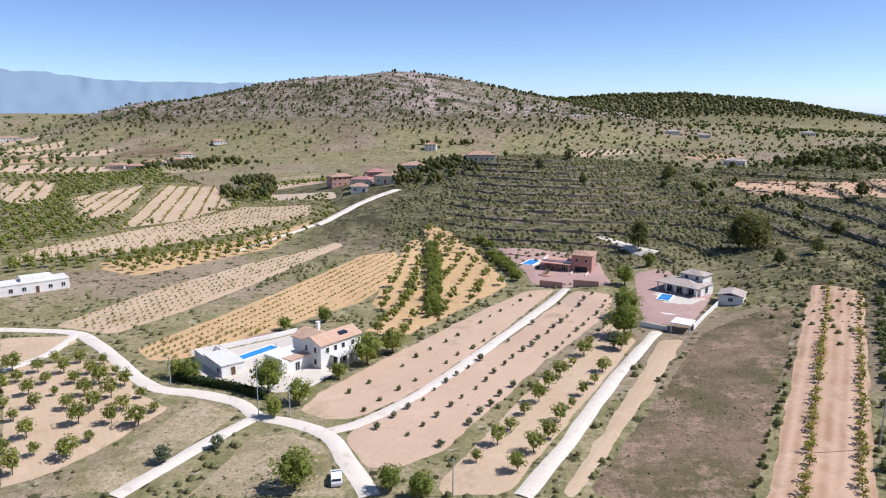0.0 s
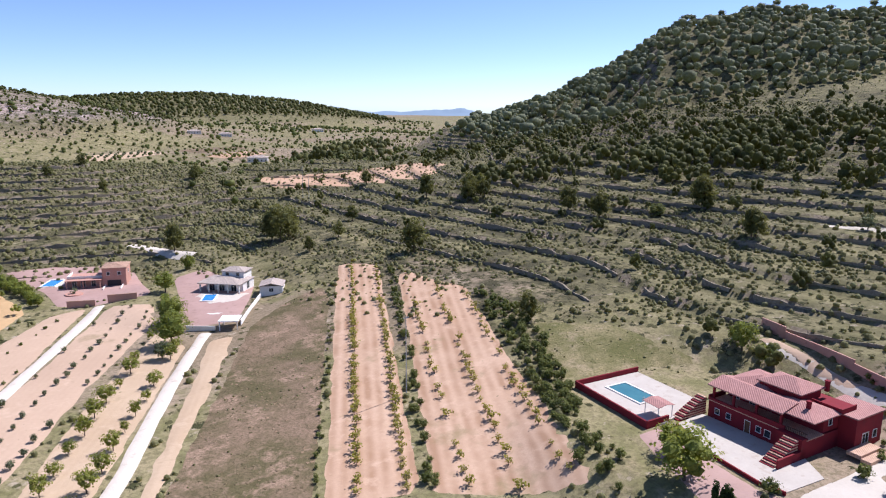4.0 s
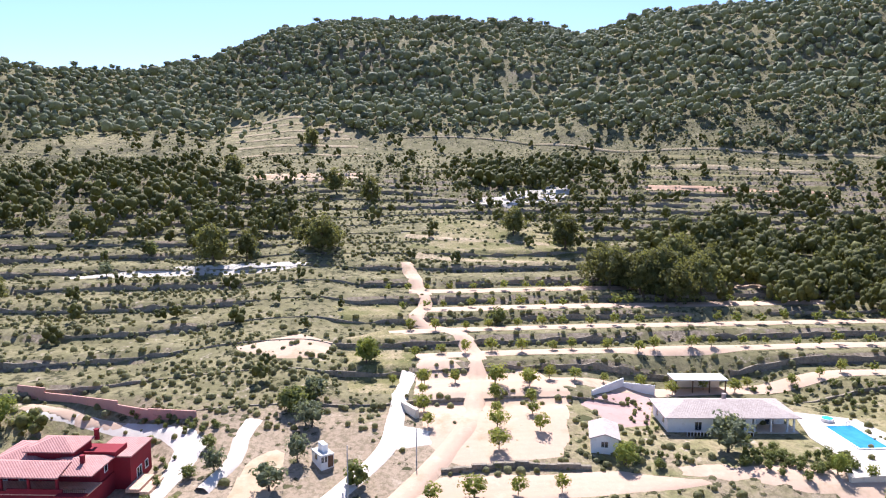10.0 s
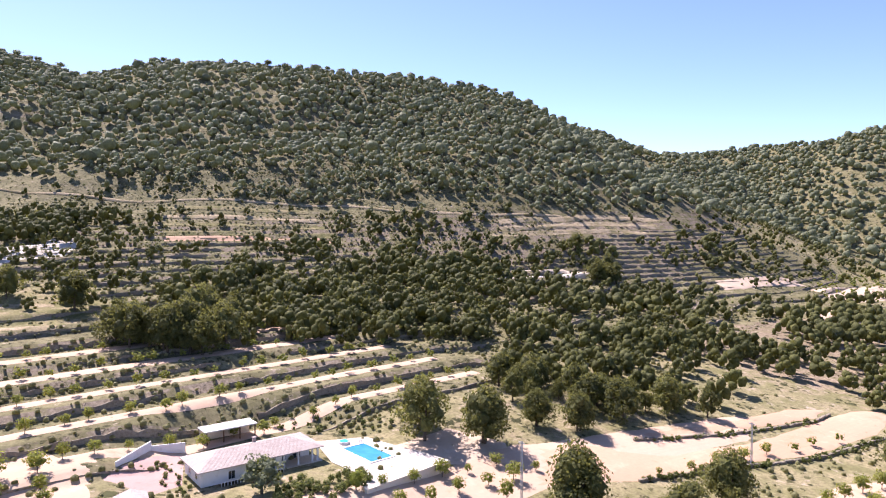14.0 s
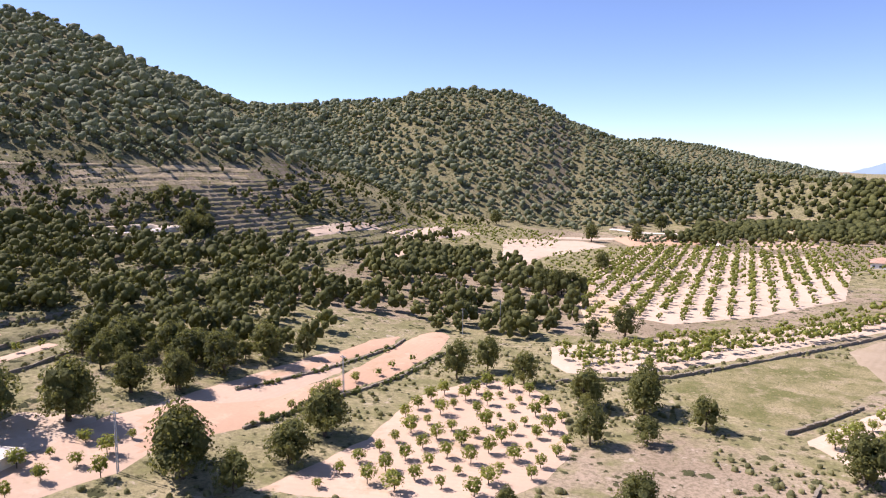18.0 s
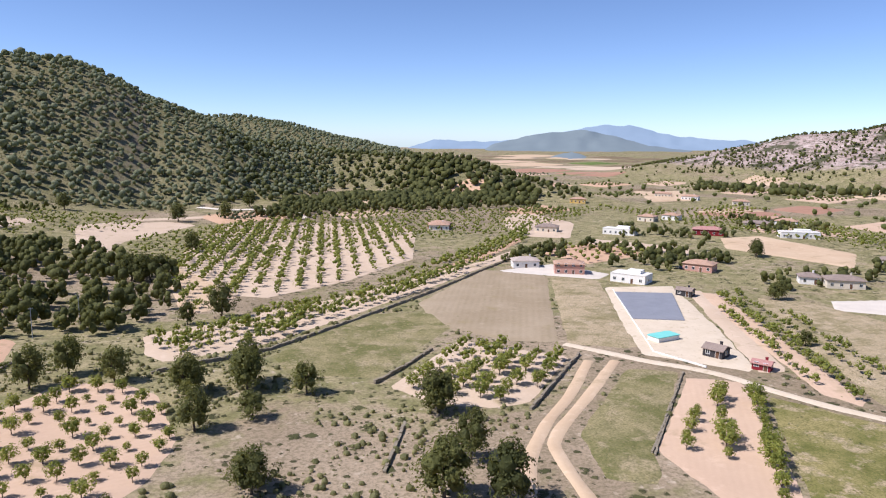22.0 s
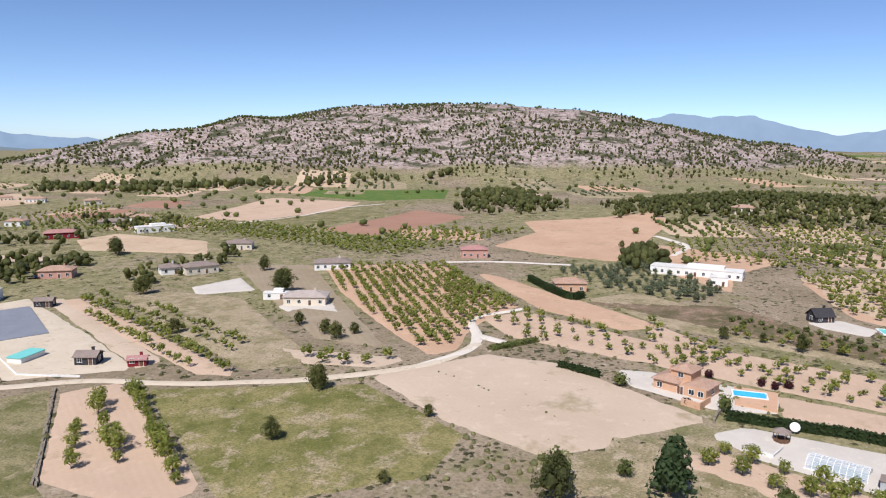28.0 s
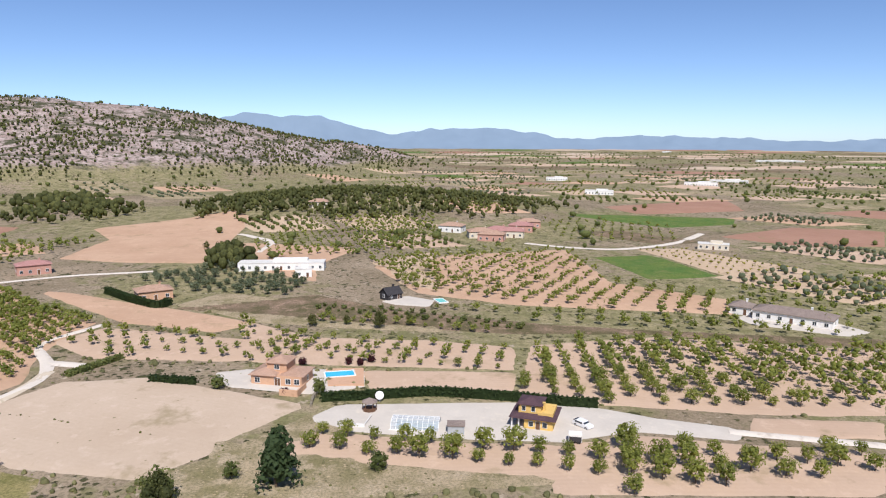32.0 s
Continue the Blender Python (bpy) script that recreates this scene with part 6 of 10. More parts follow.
orchard("bush", [(42.4, 86.2), (68.3, 131.4), (96.7, 179.1), (97.9, 177.8), (69.5, 130.3), (43.5, 85.5)], 59.5, 1.5, 2.6, 1, "low green shrub along the vineyard", "strip hedgerow", 0.8, 0.35)
orchard("bush", [(122.8, 145.6), (105.8, 111.5), (89.6, 83.7), (75.6, 58.9), (78.2, 56.1), (95.9, 88.5), (107.4, 109.7), (124.8, 143.4)], 61.9, 3, 3, 1.6, "scrubby bush on the bank", "bank bushes", 1.2, 0.3)
wood([(-118.4, -306.7), (-157, -346.9), (-207.5, -347.6), (-224.9, -316.5), (-235.1, -290.5), (-190.4, -267.5), (-170, -284.5), (-148.5, -301.5), (-120.1, -290)], 7, 5.5, 2, "dark garden tree between the houses", "garden woods")
wood([(-242.3, -421.5), (-371.3, -446.8), (-375.1, -361.4), (-281.7, -338.1), (-219.7, -355.1)], 11, 6, 2, "dark tree between far houses", "far garden woods")
wood([(-216.6, -247.3), (-253.3, -246.1), (-311.9, -243.3), (-262.7, -224.8), (-221.5, -217.8), (-204, -225.7)], 9, 5.5, 2, "dark garden tree by the farm", "farm gardens")
wood([(-214.7, -316.9), (-245.4, -326.7), (-234.8, -275.1), (-206.3, -272.3), (-192.9, -285.5)], 8, 5.5, 2, "dark garden tree by the farm", "farm gardens")
wood([(-291.5, -427.2), (-372.5, -421.7), (-366.8, -342.7), (-302.9, -344), (-252.2, -352.9)], 12, 5, 2, "dark tree between far houses", "far garden woods")
orchard("almond", [(52.5, -429.3), (-15.8, -510.5), (-147.3, -540.4), (-322.4, -541.3), (-187.9, -415), (-89.7, -376.9), (-24.2, -348.1), (41.8, -333)], -154.5, 9, 6, 3.6, "green almond tree in the valley", "valley almond rows", 0.8, 0.05)
orchard("almond", [(-313.2, -545.4), (-406.6, -434), (-384.1, -241), (-331.4, -207.1), (-327.7, -315.3), (-291.9, -411.6)], 108.6, 8, 6, 3.4, "green almond tree in the valley", "valley almond rows", 0.8, 0.05)
orchard("almond", [(-285.3, -120.7), (-237.2, -76.2), (-220, -89.7), (-214.5, -92)], 55.1, 6, 5, 3.4, "leafy green tree on orange earth", "orange orchard", 0.5, 0.05)
wood([(348.3, -205.9), (311.3, -275.7), (267.8, -348.7), (215.7, -355.7), (235.2, -286.8), (283.4, -250.1), (284.5, -167)], 9, 6, 2.4, "pine on the upper slope", "upper slope pines")
wood([(267.8, -348.7), (208.5, -513.9), (109.1, -559.2), (151.5, -479.6), (202.6, -373.4), (239.8, -332.9)], 9, 6, 2.4, "pine on the upper slope", "upper slope pines")
single_trees("pine", [(75.8, -102.4, 13.6), (106.2, -108.9, 14.4), (105.7, -126.8, 9.9), (98.9, -134.1, 10), (120.2, -102.7, 12.9), (60.9, -129.5, 12), (61.7, -114.9, 8.7), (10, -165.4, 11.5), (-3.4, -169.4, 12.5), (215.5, -314.2, 14.1)], "rounded dark green pine on dry ground", "lone pines")
field("field", [(-376.9, -78), (-411, -48), (-377.5, 20.5), (-329.7, -3.2), (-290.8, -3)], "soil_orange", "orange orchard ground in the valley")
orchard("almond", [(-399.2, -38.8), (-517.6, -6.8), (-498.5, 79.1), (-387.5, 62.7), (-350.8, 20.3), (-354.3, -28.8)], 134.1, 8, 6, 3.4, "green tree in the valley", "valley orchard rows", 0.5, 0.05)
field("field", [(-337.6, 21.9), (-362.4, 58.9), (-260.9, 43.9), (-280.9, 31.6)], "soil_tan", "tan orchard ground in the valley")
orchard("almond", [(-337.6, 21.9), (-362.4, 58.9), (-260.9, 43.9), (-280.9, 31.6)], 18.6, 7, 5, 3.4, "green tree in the valley", "valley orchard rows", 0.5, 0.05)
orchard("almond", [(-234.2, -2.7), (-218, 33.2), (-196.8, 59), (-225.3, -2.7)], 61.3, 5, 5, 3, "green tree along the orchard edge", "valley orchard rows", 0.5, 0.05)
orchard("almond", [(-191.3, -225.2), (-176.6, -169.5), (-158, -128.9), (-142.9, -124.3), (-153, -153.8), (-174.2, -208.3)], 67.8, 6, 5, 3, "green almond tree along the yard", "yard almonds", 0.5, 0.05)
orchard("bush", [(-250.3, -2.8), (-238.4, 24.4), (-213, 65.6), (-206.2, 61.7), (-227.1, 23.2), (-242, -2.7)], 60.3, 4, 4, 2, "green shrub along the fallow band", "band shrubs", 0.5, 0.05)
orchard("almond", [(-349.2, 569.8), (-236.1, 604.4), (-132.7, 446.7), (-56.2, 366.9), (-45.7, 332.5), (-66.2, 280.1), (-123.6, 243.6), (-149.1, 236.5)], 34.9, 6.5, 5, 3.6, "green almond tree in the northern valley", "northern valley rows", 0.6, 0.1, True)
orchard("almond", [(24.6, -314.4), (19.4, -404.7), (-24.4, -499.3), (-22.2, -359.5), (-0.2, -256.4), (14.8, -242.8)], -98.9, 7, 6, 3.6, "green almond tree between pines", "pine bench almonds", 0.6, 0.05)
orchard("almond", [(173, -484.5), (51.5, -535.1), (51.7, -464.5), (123.7, -419.1), (147.6, -412.8)], -150.3, 9, 8, 3.4, "green almond tree on the slope", "slope almonds", 2, 0.05)
orchard("almond", [(-233.9, -28.9), (-208.8, -3.6), (-199.9, 30.7), (-188.4, 54.3), (-168.6, 47.7), (-178.8, 11.5), (-185.5, -20.1)], 69.6, 6, 5, 2.7, "small green tree on pink earth", "pink orchard", 0.5, 0.08)
orchard("bush", [(115.9, -63.3), (109.3, -68.1), (107.5, -78.5), (101.9, -75.5), (100.6, -66.2), (104.7, -57.2)], -111.8, 1.8, 1.8, 1.7, "mixed green garden shrub below the bungalow", "bungalow shrubs", 0.9, 0.2)
orchard("bush", [(116.4, -40.7), (111.6, -45.2), (109, -51.6), (105.6, -49), (108.6, -39.9)], -126.9, 2, 2, 1.5, "mixed green garden shrub below the bungalow", "bungalow shrubs", 0.9, 0.25)
orchard("bush", [(139.4, -50.2), (133.5, -51.1), (119, -50.6), (117.9, -47.8), (128.1, -46.8)], 177.3, 1.6, 1.6, 0.9, "low green shrub beside the bungalow court", "bungalow shrubs", 0.6, 0.2)
orchard("bush", [(150.3, -74.4), (133.1, -107.2), (123.1, -100.8), (122.4, -92.4), (144.3, -75.8)], -123.8, 3, 3, 1.4, "green shrub on the bank behind the pool", "bank shrubs", 1.3, 0.3)
orchard("bush", [(133.5, 47.8), (128.7, 35.5), (124.6, 26), (121, 25.7), (125.2, 35.4), (131.2, 47.5)], -114.8, 1.8, 2.2, 1.2, "yellow-green shrub along the drive", "drive border", 0.8, 0.25)
orchard("bush", [(112.7, 42.3), (121.1, 40.2), (118.3, 35.1), (105.3, 37.4)], -21.1, 2.4, 2.4, 1.1, "green garden shrub beside the red house", "red house shrubs", 0.9, 0.3)
orchard("bush", [(118.3, 140.6), (121.7, 134.9), (113.4, 113.4), (99.3, 87.4), (86.6, 74.2), (75.3, 55.6), (73.5, 60.6), (84.5, 79), (100.2, 105.3)], -119, 1.9, 1.9, 1.9, "ragged grey-green shrub on the bank", "bank shrubs", 1.1, 0.3)
lane([(19.4, -608.8), (-5.9, -588.2), (-32.1, -590.7), (-52.8, -580.3), (-55.8, -525)], 4, "gravel_white", "pale road up the valley")
lane([(234.8, -243), (231.4, -270.9), (221.3, -311.6)], 3, "gravel_white", "pale track between pines")
lane([(521.7, 109.2), (517.3, 83.2), (513.4, 58), (502.4, 36.9)], 4, "grass_dry", "grassy terrace strip on the hillside", "bench")
lane([(508.3, 105), (503.2, 81), (498.3, 56.3), (486, 31)], 4, "grass_dry", "grassy terrace strip on the hillside", "bench")
lane([(488.8, 99.6), (483.3, 77.8), (479.1, 54.1), (472.5, 25.7)], 4, "grass_dry", "grassy terrace strip on the hillside", "bench")
lane([(464.2, 93.3), (463.9, 74.8), (462.4, 52.3), (460.3, 20.6)], 4, "grass_dry", "grassy terrace strip on the hillside", "bench")
lane([(445.9, 88.3), (448.4, 72.3), (448.3, 50.7), (445.8, 15.3)], 4, "grass_dry", "grassy terrace strip on the hillside", "bench")
lane([(422.8, 82.2), (428.5, 69.1), (431, 48.7), (425.4, 9.5)], 4, "grass_dry", "grassy terrace strip on the hillside", "bench")
lane([(392.3, -149.4), (374.6, -176.8), (363.8, -200.7), (355, -218.5)], 4.5, "grass_green", "grassy terrace strip on the hillside", "bench")
lane([(382.1, -145.5), (365.7, -172.6), (354.4, -195.5), (343.1, -216.9)], 4.5, "grass_dry", "grassy terrace strip on the hillside", "bench")
lane([(370.5, -141), (357.3, -168.5), (345.5, -190.5), (332.7, -215.6)], 4.5, "grass_green", "grassy terrace strip on the hillside", "bench")
lane([(351.8, -133.8), (343.3, -161.9), (334.2, -184.2), (320.5, -213.5)], 4.5, "grass_green", "grassy terrace strip on the hillside", "bench")
lane([(254.9, -8), (249.6, -23.7), (246.4, -40.8), (242.5, -58)], 5, "grass_dry", "grassy terrace strip on the hillside", "bench")
lane([(242.7, -9.5), (237.8, -22.7), (234.1, -38.9), (232.9, -55.9)], 5, "grass_green", "grassy terrace strip on the hillside", "bench")
lane([(232.7, -10.8), (230.1, -22), (226.1, -37.7), (220.3, -53)], 5, "grass_dry", "grassy terrace strip on the hillside", "bench")
lane([(458, -13), (450.8, -84), (400.5, -152.6), (361.4, -222.5), (324.8, -262.3), (289.9, -300.9), (273.2, -349.9)], 2.2, "grass_dry", "pale track along the foot of the wood", "lane")
lane([(339.4, -129), (332.4, -159.9), (324.5, -185.7), (310.5, -210.5)], 6, "soil_orange", "orange earth terrace on the hillside", "bench")
lane([(245.2, -249.3), (235.1, -285.1), (215.8, -328.3)], 3, "gravel_tan", "pale track in the wood", "lane")
lane([(281.9, -300.2), (273.6, -331.9), (266.9, -372.8), (247, -416.9)], 4.5, "grass_dry", "grassy terrace strip on the hillside", "bench")
lane([(276.6, -298.1), (268.1, -324.9), (261.6, -365.2), (242.1, -408.4)], 4.5, "grass_dry", "grassy terrace strip on the hillside", "bench")
lane([(274.9, -288.5), (263.1, -318.5), (255.6, -356.5), (236.5, -398.6)], 4.5, "grass_dry", "grassy terrace strip on the hillside", "bench")
finish_trees()

# ---- woods, scrub and rocks that nobody could count ----
def scatter(lo, hi, bottom, top, gap, chance, seed):
    rng = np.random.RandomState(seed)
    x, y = np.meshgrid(np.arange(lo, hi, gap), np.arange(bottom, top, gap))
    x, y = x.ravel() + rng.uniform(-0.5, 0.5, x.size) * gap, y.ravel() + rng.uniform(-0.5, 0.5, x.size) * gap
    keep = rng.rand(len(x)) < chance(x, y)
    return x[keep], y[keep], rng


def hill_woods():
    x, y, rng = scatter(150, 820, -1000, 760, 5.6, lambda x, y: pine_cover(x, y) * (0.8 + 0.4 * vnoise(x, y, 60, 1)) * (np.hypot(x, y) < 980), 3)
    near = np.hypot(x, y) < 480
    h = rng.uniform(3.6, 7.8, len(x)) * (1 + 0.5 * (rng.rand(len(x)) < 0.12))
    low, low_y, low_rng = scatter(150, 820, -1000, 760, 4.8, lambda x, y: 0.75 * np.maximum(pine_cover(x, y), slope_wood(x, y)) * (np.hypot(x, y) < 900), 33)
    tree_mass("undergrowth", "bush", np.c_[low, low_y, low_rng.uniform(0.8, 2.2, len(low))], "green undergrowth below the hill pines", "scrub", "gem")
    tree_mass("pine_wood", "hazepine", np.c_[x, y, h][near], "thick pine wood on the lower hill, painted hazy grey-green", "wood", "far")
    tree_mass("pine_wood", "hazepine", np.c_[x, y, h][~near], "thick pine wood up to the hill crest, painted hazy grey-green", "wood", "dot")
    x, y, rng = scatter(170, 640, -700, 420, 7.5, lambda x, y: 0.42 * slope_wood(x, y) * (1 - pine_cover(x, y)), 24)
    near = np.hypot(x, y) < 330
    h = rng.uniform(3.5, 7.5, len(x))
    tree_mass("pine_wood", "pine", np.c_[x, y, h][near], "loose pine wood on the middle slope", "wood", "mid")
    tree_mass("pine_wood", "pine", np.c_[x, y, h][~near], "loose pine wood on the middle slope", "wood", "far")
    x, y, rng = scatter(-480, 520, -2080, -1480, 16, lambda x, y: 0.95 * smooth(0, 15, ridge(x, y, BACK_HILL, 0.25, 60)), 44)
    tree_mass("pine_wood", "hazepine", np.c_[x, y, rng.uniform(8, 13, len(x))], "wood on the hill beyond, painted hazy grey-green", "wood", "dot")
    x, y, rng = scatter(-120, 150, -1080, -420, 6.5, lambda x, y: pine_cover(x, y) * 0.85, 4)
    tree_mass("pine_wood", "hazepine", np.c_[x, y, rng.uniform(4, 7.5, len(x))], "pine wood on the southern hill, painted hazy grey-green", "wood", "dot")
    x, y, rng = scatter(-560, 0, -1080, -560, 9.0, lambda x, y: 0.85 * smooth(-6, 10, ridge(x, y, SOUTH_HILL, 0.6, 30)), 14)
    tree_mass("pine_wood", "pine", np.c_[x, y, rng.uniform(5, 9, len(x))], "dark pine wood on the southern spur", "wood", "dot")
    x, y, rng = scatter(100, 1400, 1700, 2350, 17.0, lambda x, y: smooth(5, 25, ridge(x, y, FAR_WOOD, 0.2, 120)), 5)
    tree_mass("pine_wood", "pine", np.c_[x, y, rng.uniform(9, 15, len(x))], "dark wood on the far northern ridge", "wood", "dot")
    x, y, rng = scatter(-690, -480, -150, 240, 7.0, lambda x, y: 0.95 * smooth(0, 7, ridge(x, y, LOW_WOOD, 0.13, 30)) * smooth(-0.5, 0.3, vnoise(x, y, 36, 2) + 0.15 + 0.5 * smooth(3, 10, ridge(x, y, LOW_WOOD, 0.13, 30))), 6)
    tree_mass("pine_wood", "pine", np.c_[x, y, rng.uniform(4.5, 8.5, len(x))], "pine wood on the low western hill", "wood", "far")
    x, y, rng = scatter(-1560, -300, -1300, 350, 7.5, lambda x, y: smooth(4, 14, ridge(x, y, ROCKY_HILL, 0.26, 90)) * (0.42 + 0.6 * vnoise(x, y, 90, 2)), 7)
    tree_mass("pine_wood", "pine", np.c_[x, y, rng.uniform(2, 6.5, len(x)) * (0.8 + 0.3 * rng.rand(len(x)))], "scattered pines on the rocky hill", "wood", "dot")
    x, y, rng = scatter(-800, 420, 780, 1420, 8.0, lambda x, y: smooth(5, 40, ridge(x, y, NORTH_HILL, 0.24, 60)) * (0.34 + 0.5 * vnoise(x, y, 110, 3)), 8)
    tree_mass("pine_wood", "pine", np.c_[x, y, rng.uniform(1.8, 6, len(x)) * (0.6 + 0.6 * rng.rand(len(x)))], "scattered trees on the northern mountain", "wood", "dot")
    x, y, rng = scatter(130, 420, -330, 460, 13, lambda x, y: 0.30 * terrace_zone(x, y) * (1 - bench_zone(x, y)) * (1 + 1.2 * vnoise(x, y, 55, 4)), 9)
    tree_mass("pine_wood", "pine", np.c_[x, y, rng.uniform(2.5, 6.5, len(x))], "scattered pines on the scrub terraces", "wood", "mid")
    x, y, rng = scatter(-900, 700, 430, 1150, 17, lambda x, y: 0.42 * (1 + vnoise(x, y, 120, 5)), 10)
    tree_mass("field_trees", "bush", np.c_[x, y, rng.uniform(1.5, 5, len(x))], "scattered trees in the northern valley", "trees", "dot")
    x, y, rng = scatter(120, 640, 330, 900, 14, lambda x, y: 0.5 * (1 + vnoise(x, y, 70, 2)) * (1 - pine_cover(x, y)), 15)
    tree_mass("field_trees", "bush", np.c_[x, y, rng.uniform(1.5, 5.5, len(x))], "scattered trees in the hill gap", "trees", "dot")
    x, y, rng = scatter(-3000, -350, -1000, 1800, 30, lambda x, y: 0.42 * (1 + vnoise(x, y, 160, 0)), 11)
    tree_mass("field_trees", "bush", np.c_[x, y, rng.uniform(3, 7, len(x))], "scattered trees on the western plain", "trees", "dot")


def gap_trees():
    x, y, rng = scatter(80, 1500, 950, 2050, 21, lambda x, y: 0.5 * (1 + vnoise(x, y, 150, 3)) * (x < 0.75 * y), 35)
    tree_mass("field_trees", "bush", np.c_[x, y, rng.uniform(3, 9, len(x))], "scattered trees on the far northern slope", "trees", "dot")


gap_trees()


def riser(x, y):
    """1 on the banks of the terraces, 0 on their flats."""
    q = land(x, y) / 2.3 + 0.5 * vnoise(x, y, 60, 5) * (1 - bench_zone(x, y))
    return smooth(0.6, 0.8, q - np.floor(q))


def scrub_cover():
    x, y, rng = scatter(80, 430, -330, 470, 2.2, lambda x, y: 0.54 * np.maximum(terrace_zone(x, y), smooth(80, 110, x) * smooth(100, 150, y)) * (1 - bench_zone(x, y) * (1 - 1.1 * riser(x, y))) * (1 + 0.8 * vnoise(x, y, 22, 3)) * (0.6 + 1.3 * riser(x, y)), 12)
    tree_mass("scrub", "scrub", np.c_[x, y, rng.uniform(0.4, 1.6, len(x)) ** 1.3], "low grey-green scrub on the terraces", "scrub", "low")
    x, y, rng = scatter(-20, 140, 225, 520, 2.8, lambda x, y: 0.85 * smooth(-4, 6, ridge(x, y, SCRUB_SPUR, 0.21, 30)) * (1 + 0.8 * vnoise(x, y, 22, 3)), 13)
    tree_mass("scrub", "scrub", np.c_[x, y, rng.uniform(0.6, 2.2, len(x))], "low dark scrub on the spur", "scrub", "low")


def wild_scrub():
    """Low bushes and tufts on the open ground between the plots."""
    x, y, rng = scatter(-250, 260, -270, 300, 2.1, lambda x, y: 0.95 * (np.hypot(x, y) < 260) * (np.hypot(x, y) > 60) * smooth(-0.15, 0.7, vnoise(x, y, 24, 3) + 0.7 * vnoise(x, y, 8, 1)) * (1 - 0.6 * smooth(-40, -90, x)), 31)
    keep, weedy = np.ones(len(x), bool), np.zeros(len(x), bool)
    for corners, kind in OUTLINES:
        hit = inside(corners, x, y)
        if kind in ("fallow", "grass_dry", "grass_green", "meadow"):
            weedy |= hit
        else:
            keep &= ~hit
    for line, width in LINES:
        for px, py in line[::2]:
            keep &= np.hypot(x - px, y - py) > width / 2 + 1.6
    for px, py, pr, _ in PLOTS:
        keep &= np.hypot(x - px, y - py) > pr
    keep &= ~weedy | (rng.rand(len(x)) < 0.6)
    h = np.where(weedy, rng.uniform(0.2, 0.65, len(x)), rng.uniform(0.35, 1.7, len(x)))
    tree_mass("scrub", "scrub", np.c_[x, y, h][keep], "low dry scrub and tufts between the plots", "scrub", "low")


def crest_pines():
    """Tall flat-topped pines that stand out along the skyline of the pine hill."""
    rng = np.random.RandomState(77)
    for b in np.arange(55.0, 148.0, 0.75):
        if float(vnoise(b * 10, 0, 45, 2)) + rng.uniform(-0.5, 0.5) < -0.1:
            continue
        r = float(np.interp(b, [c[0] for c in PINE_HILL], [c[1] for c in PINE_HILL])) + rng.uniform(-40, 0)
        x, y = bearing(b + rng.uniform(-0.3, 0.3), r)
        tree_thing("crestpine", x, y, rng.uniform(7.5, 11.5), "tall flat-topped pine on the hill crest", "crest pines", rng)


hill_woods()
crest_pines()
scrub_cover()
wild_scrub()

# ---- building kit ----
def paint(name, a, b, big=3.0, small=0.3, rough=0.85, stain=None, relief=0.01):
    return blotchy(name, a, b, big, small, stain, rough, relief)


def glass(name, c, rough=0.08):
    s = Shader(name, rough, 0.6)
    s.colour(s.mix(s.ramp(s.noise(1.2, 2), 0.4, 0.6), c, tuple(v * 0.6 for v in c)))
    return s.mat


def pool_water(name, a, b):
    s = Shader(name, 0.06, 0.5)
    n = s.noise(0.8, 3)
    s.colour(s.mix(s.ramp(s.noise(2.5, 2), 0.35, 0.65), a, b)).bump(n, 0.03, 0.25)
    return s.mat


def tiles(name, a, b):
    """Roof tiles: fine ribs down the slope and mottled rows."""
    s = Shader(name, 0.85, 0.2)
    local = s.tree.nodes.new("ShaderNodeTexCoord").outputs["Object"]
    sep = s.node("ShaderNodeSeparateXYZ", Vector=local)
    rib = s.math("SINE", s.math("MULTIPLY", s.math("ADD", sep.outputs[0], sep.outputs[1]), 6.283 / 0.45))
    row = s.noise(0.45, 2, 0.5, local)
    col = s.mix(s.ramp(s.noise(2.2, 3, 0.6, local), 0.3, 0.7), a, b)
    col = s.mix(s.math("MULTIPLY", s.ramp(row, 0.4, 0.7), 0.5), col, tuple(v * 0.7 for v in b))
    col = s.mix(s.math("MULTIPLY", s.ramp(rib, 0.2, 1.0), 0.35), col, tuple(v * 0.6 for v in b))
    s.colour(col).bump(rib, 0.06, 0.5)
    return s.mat


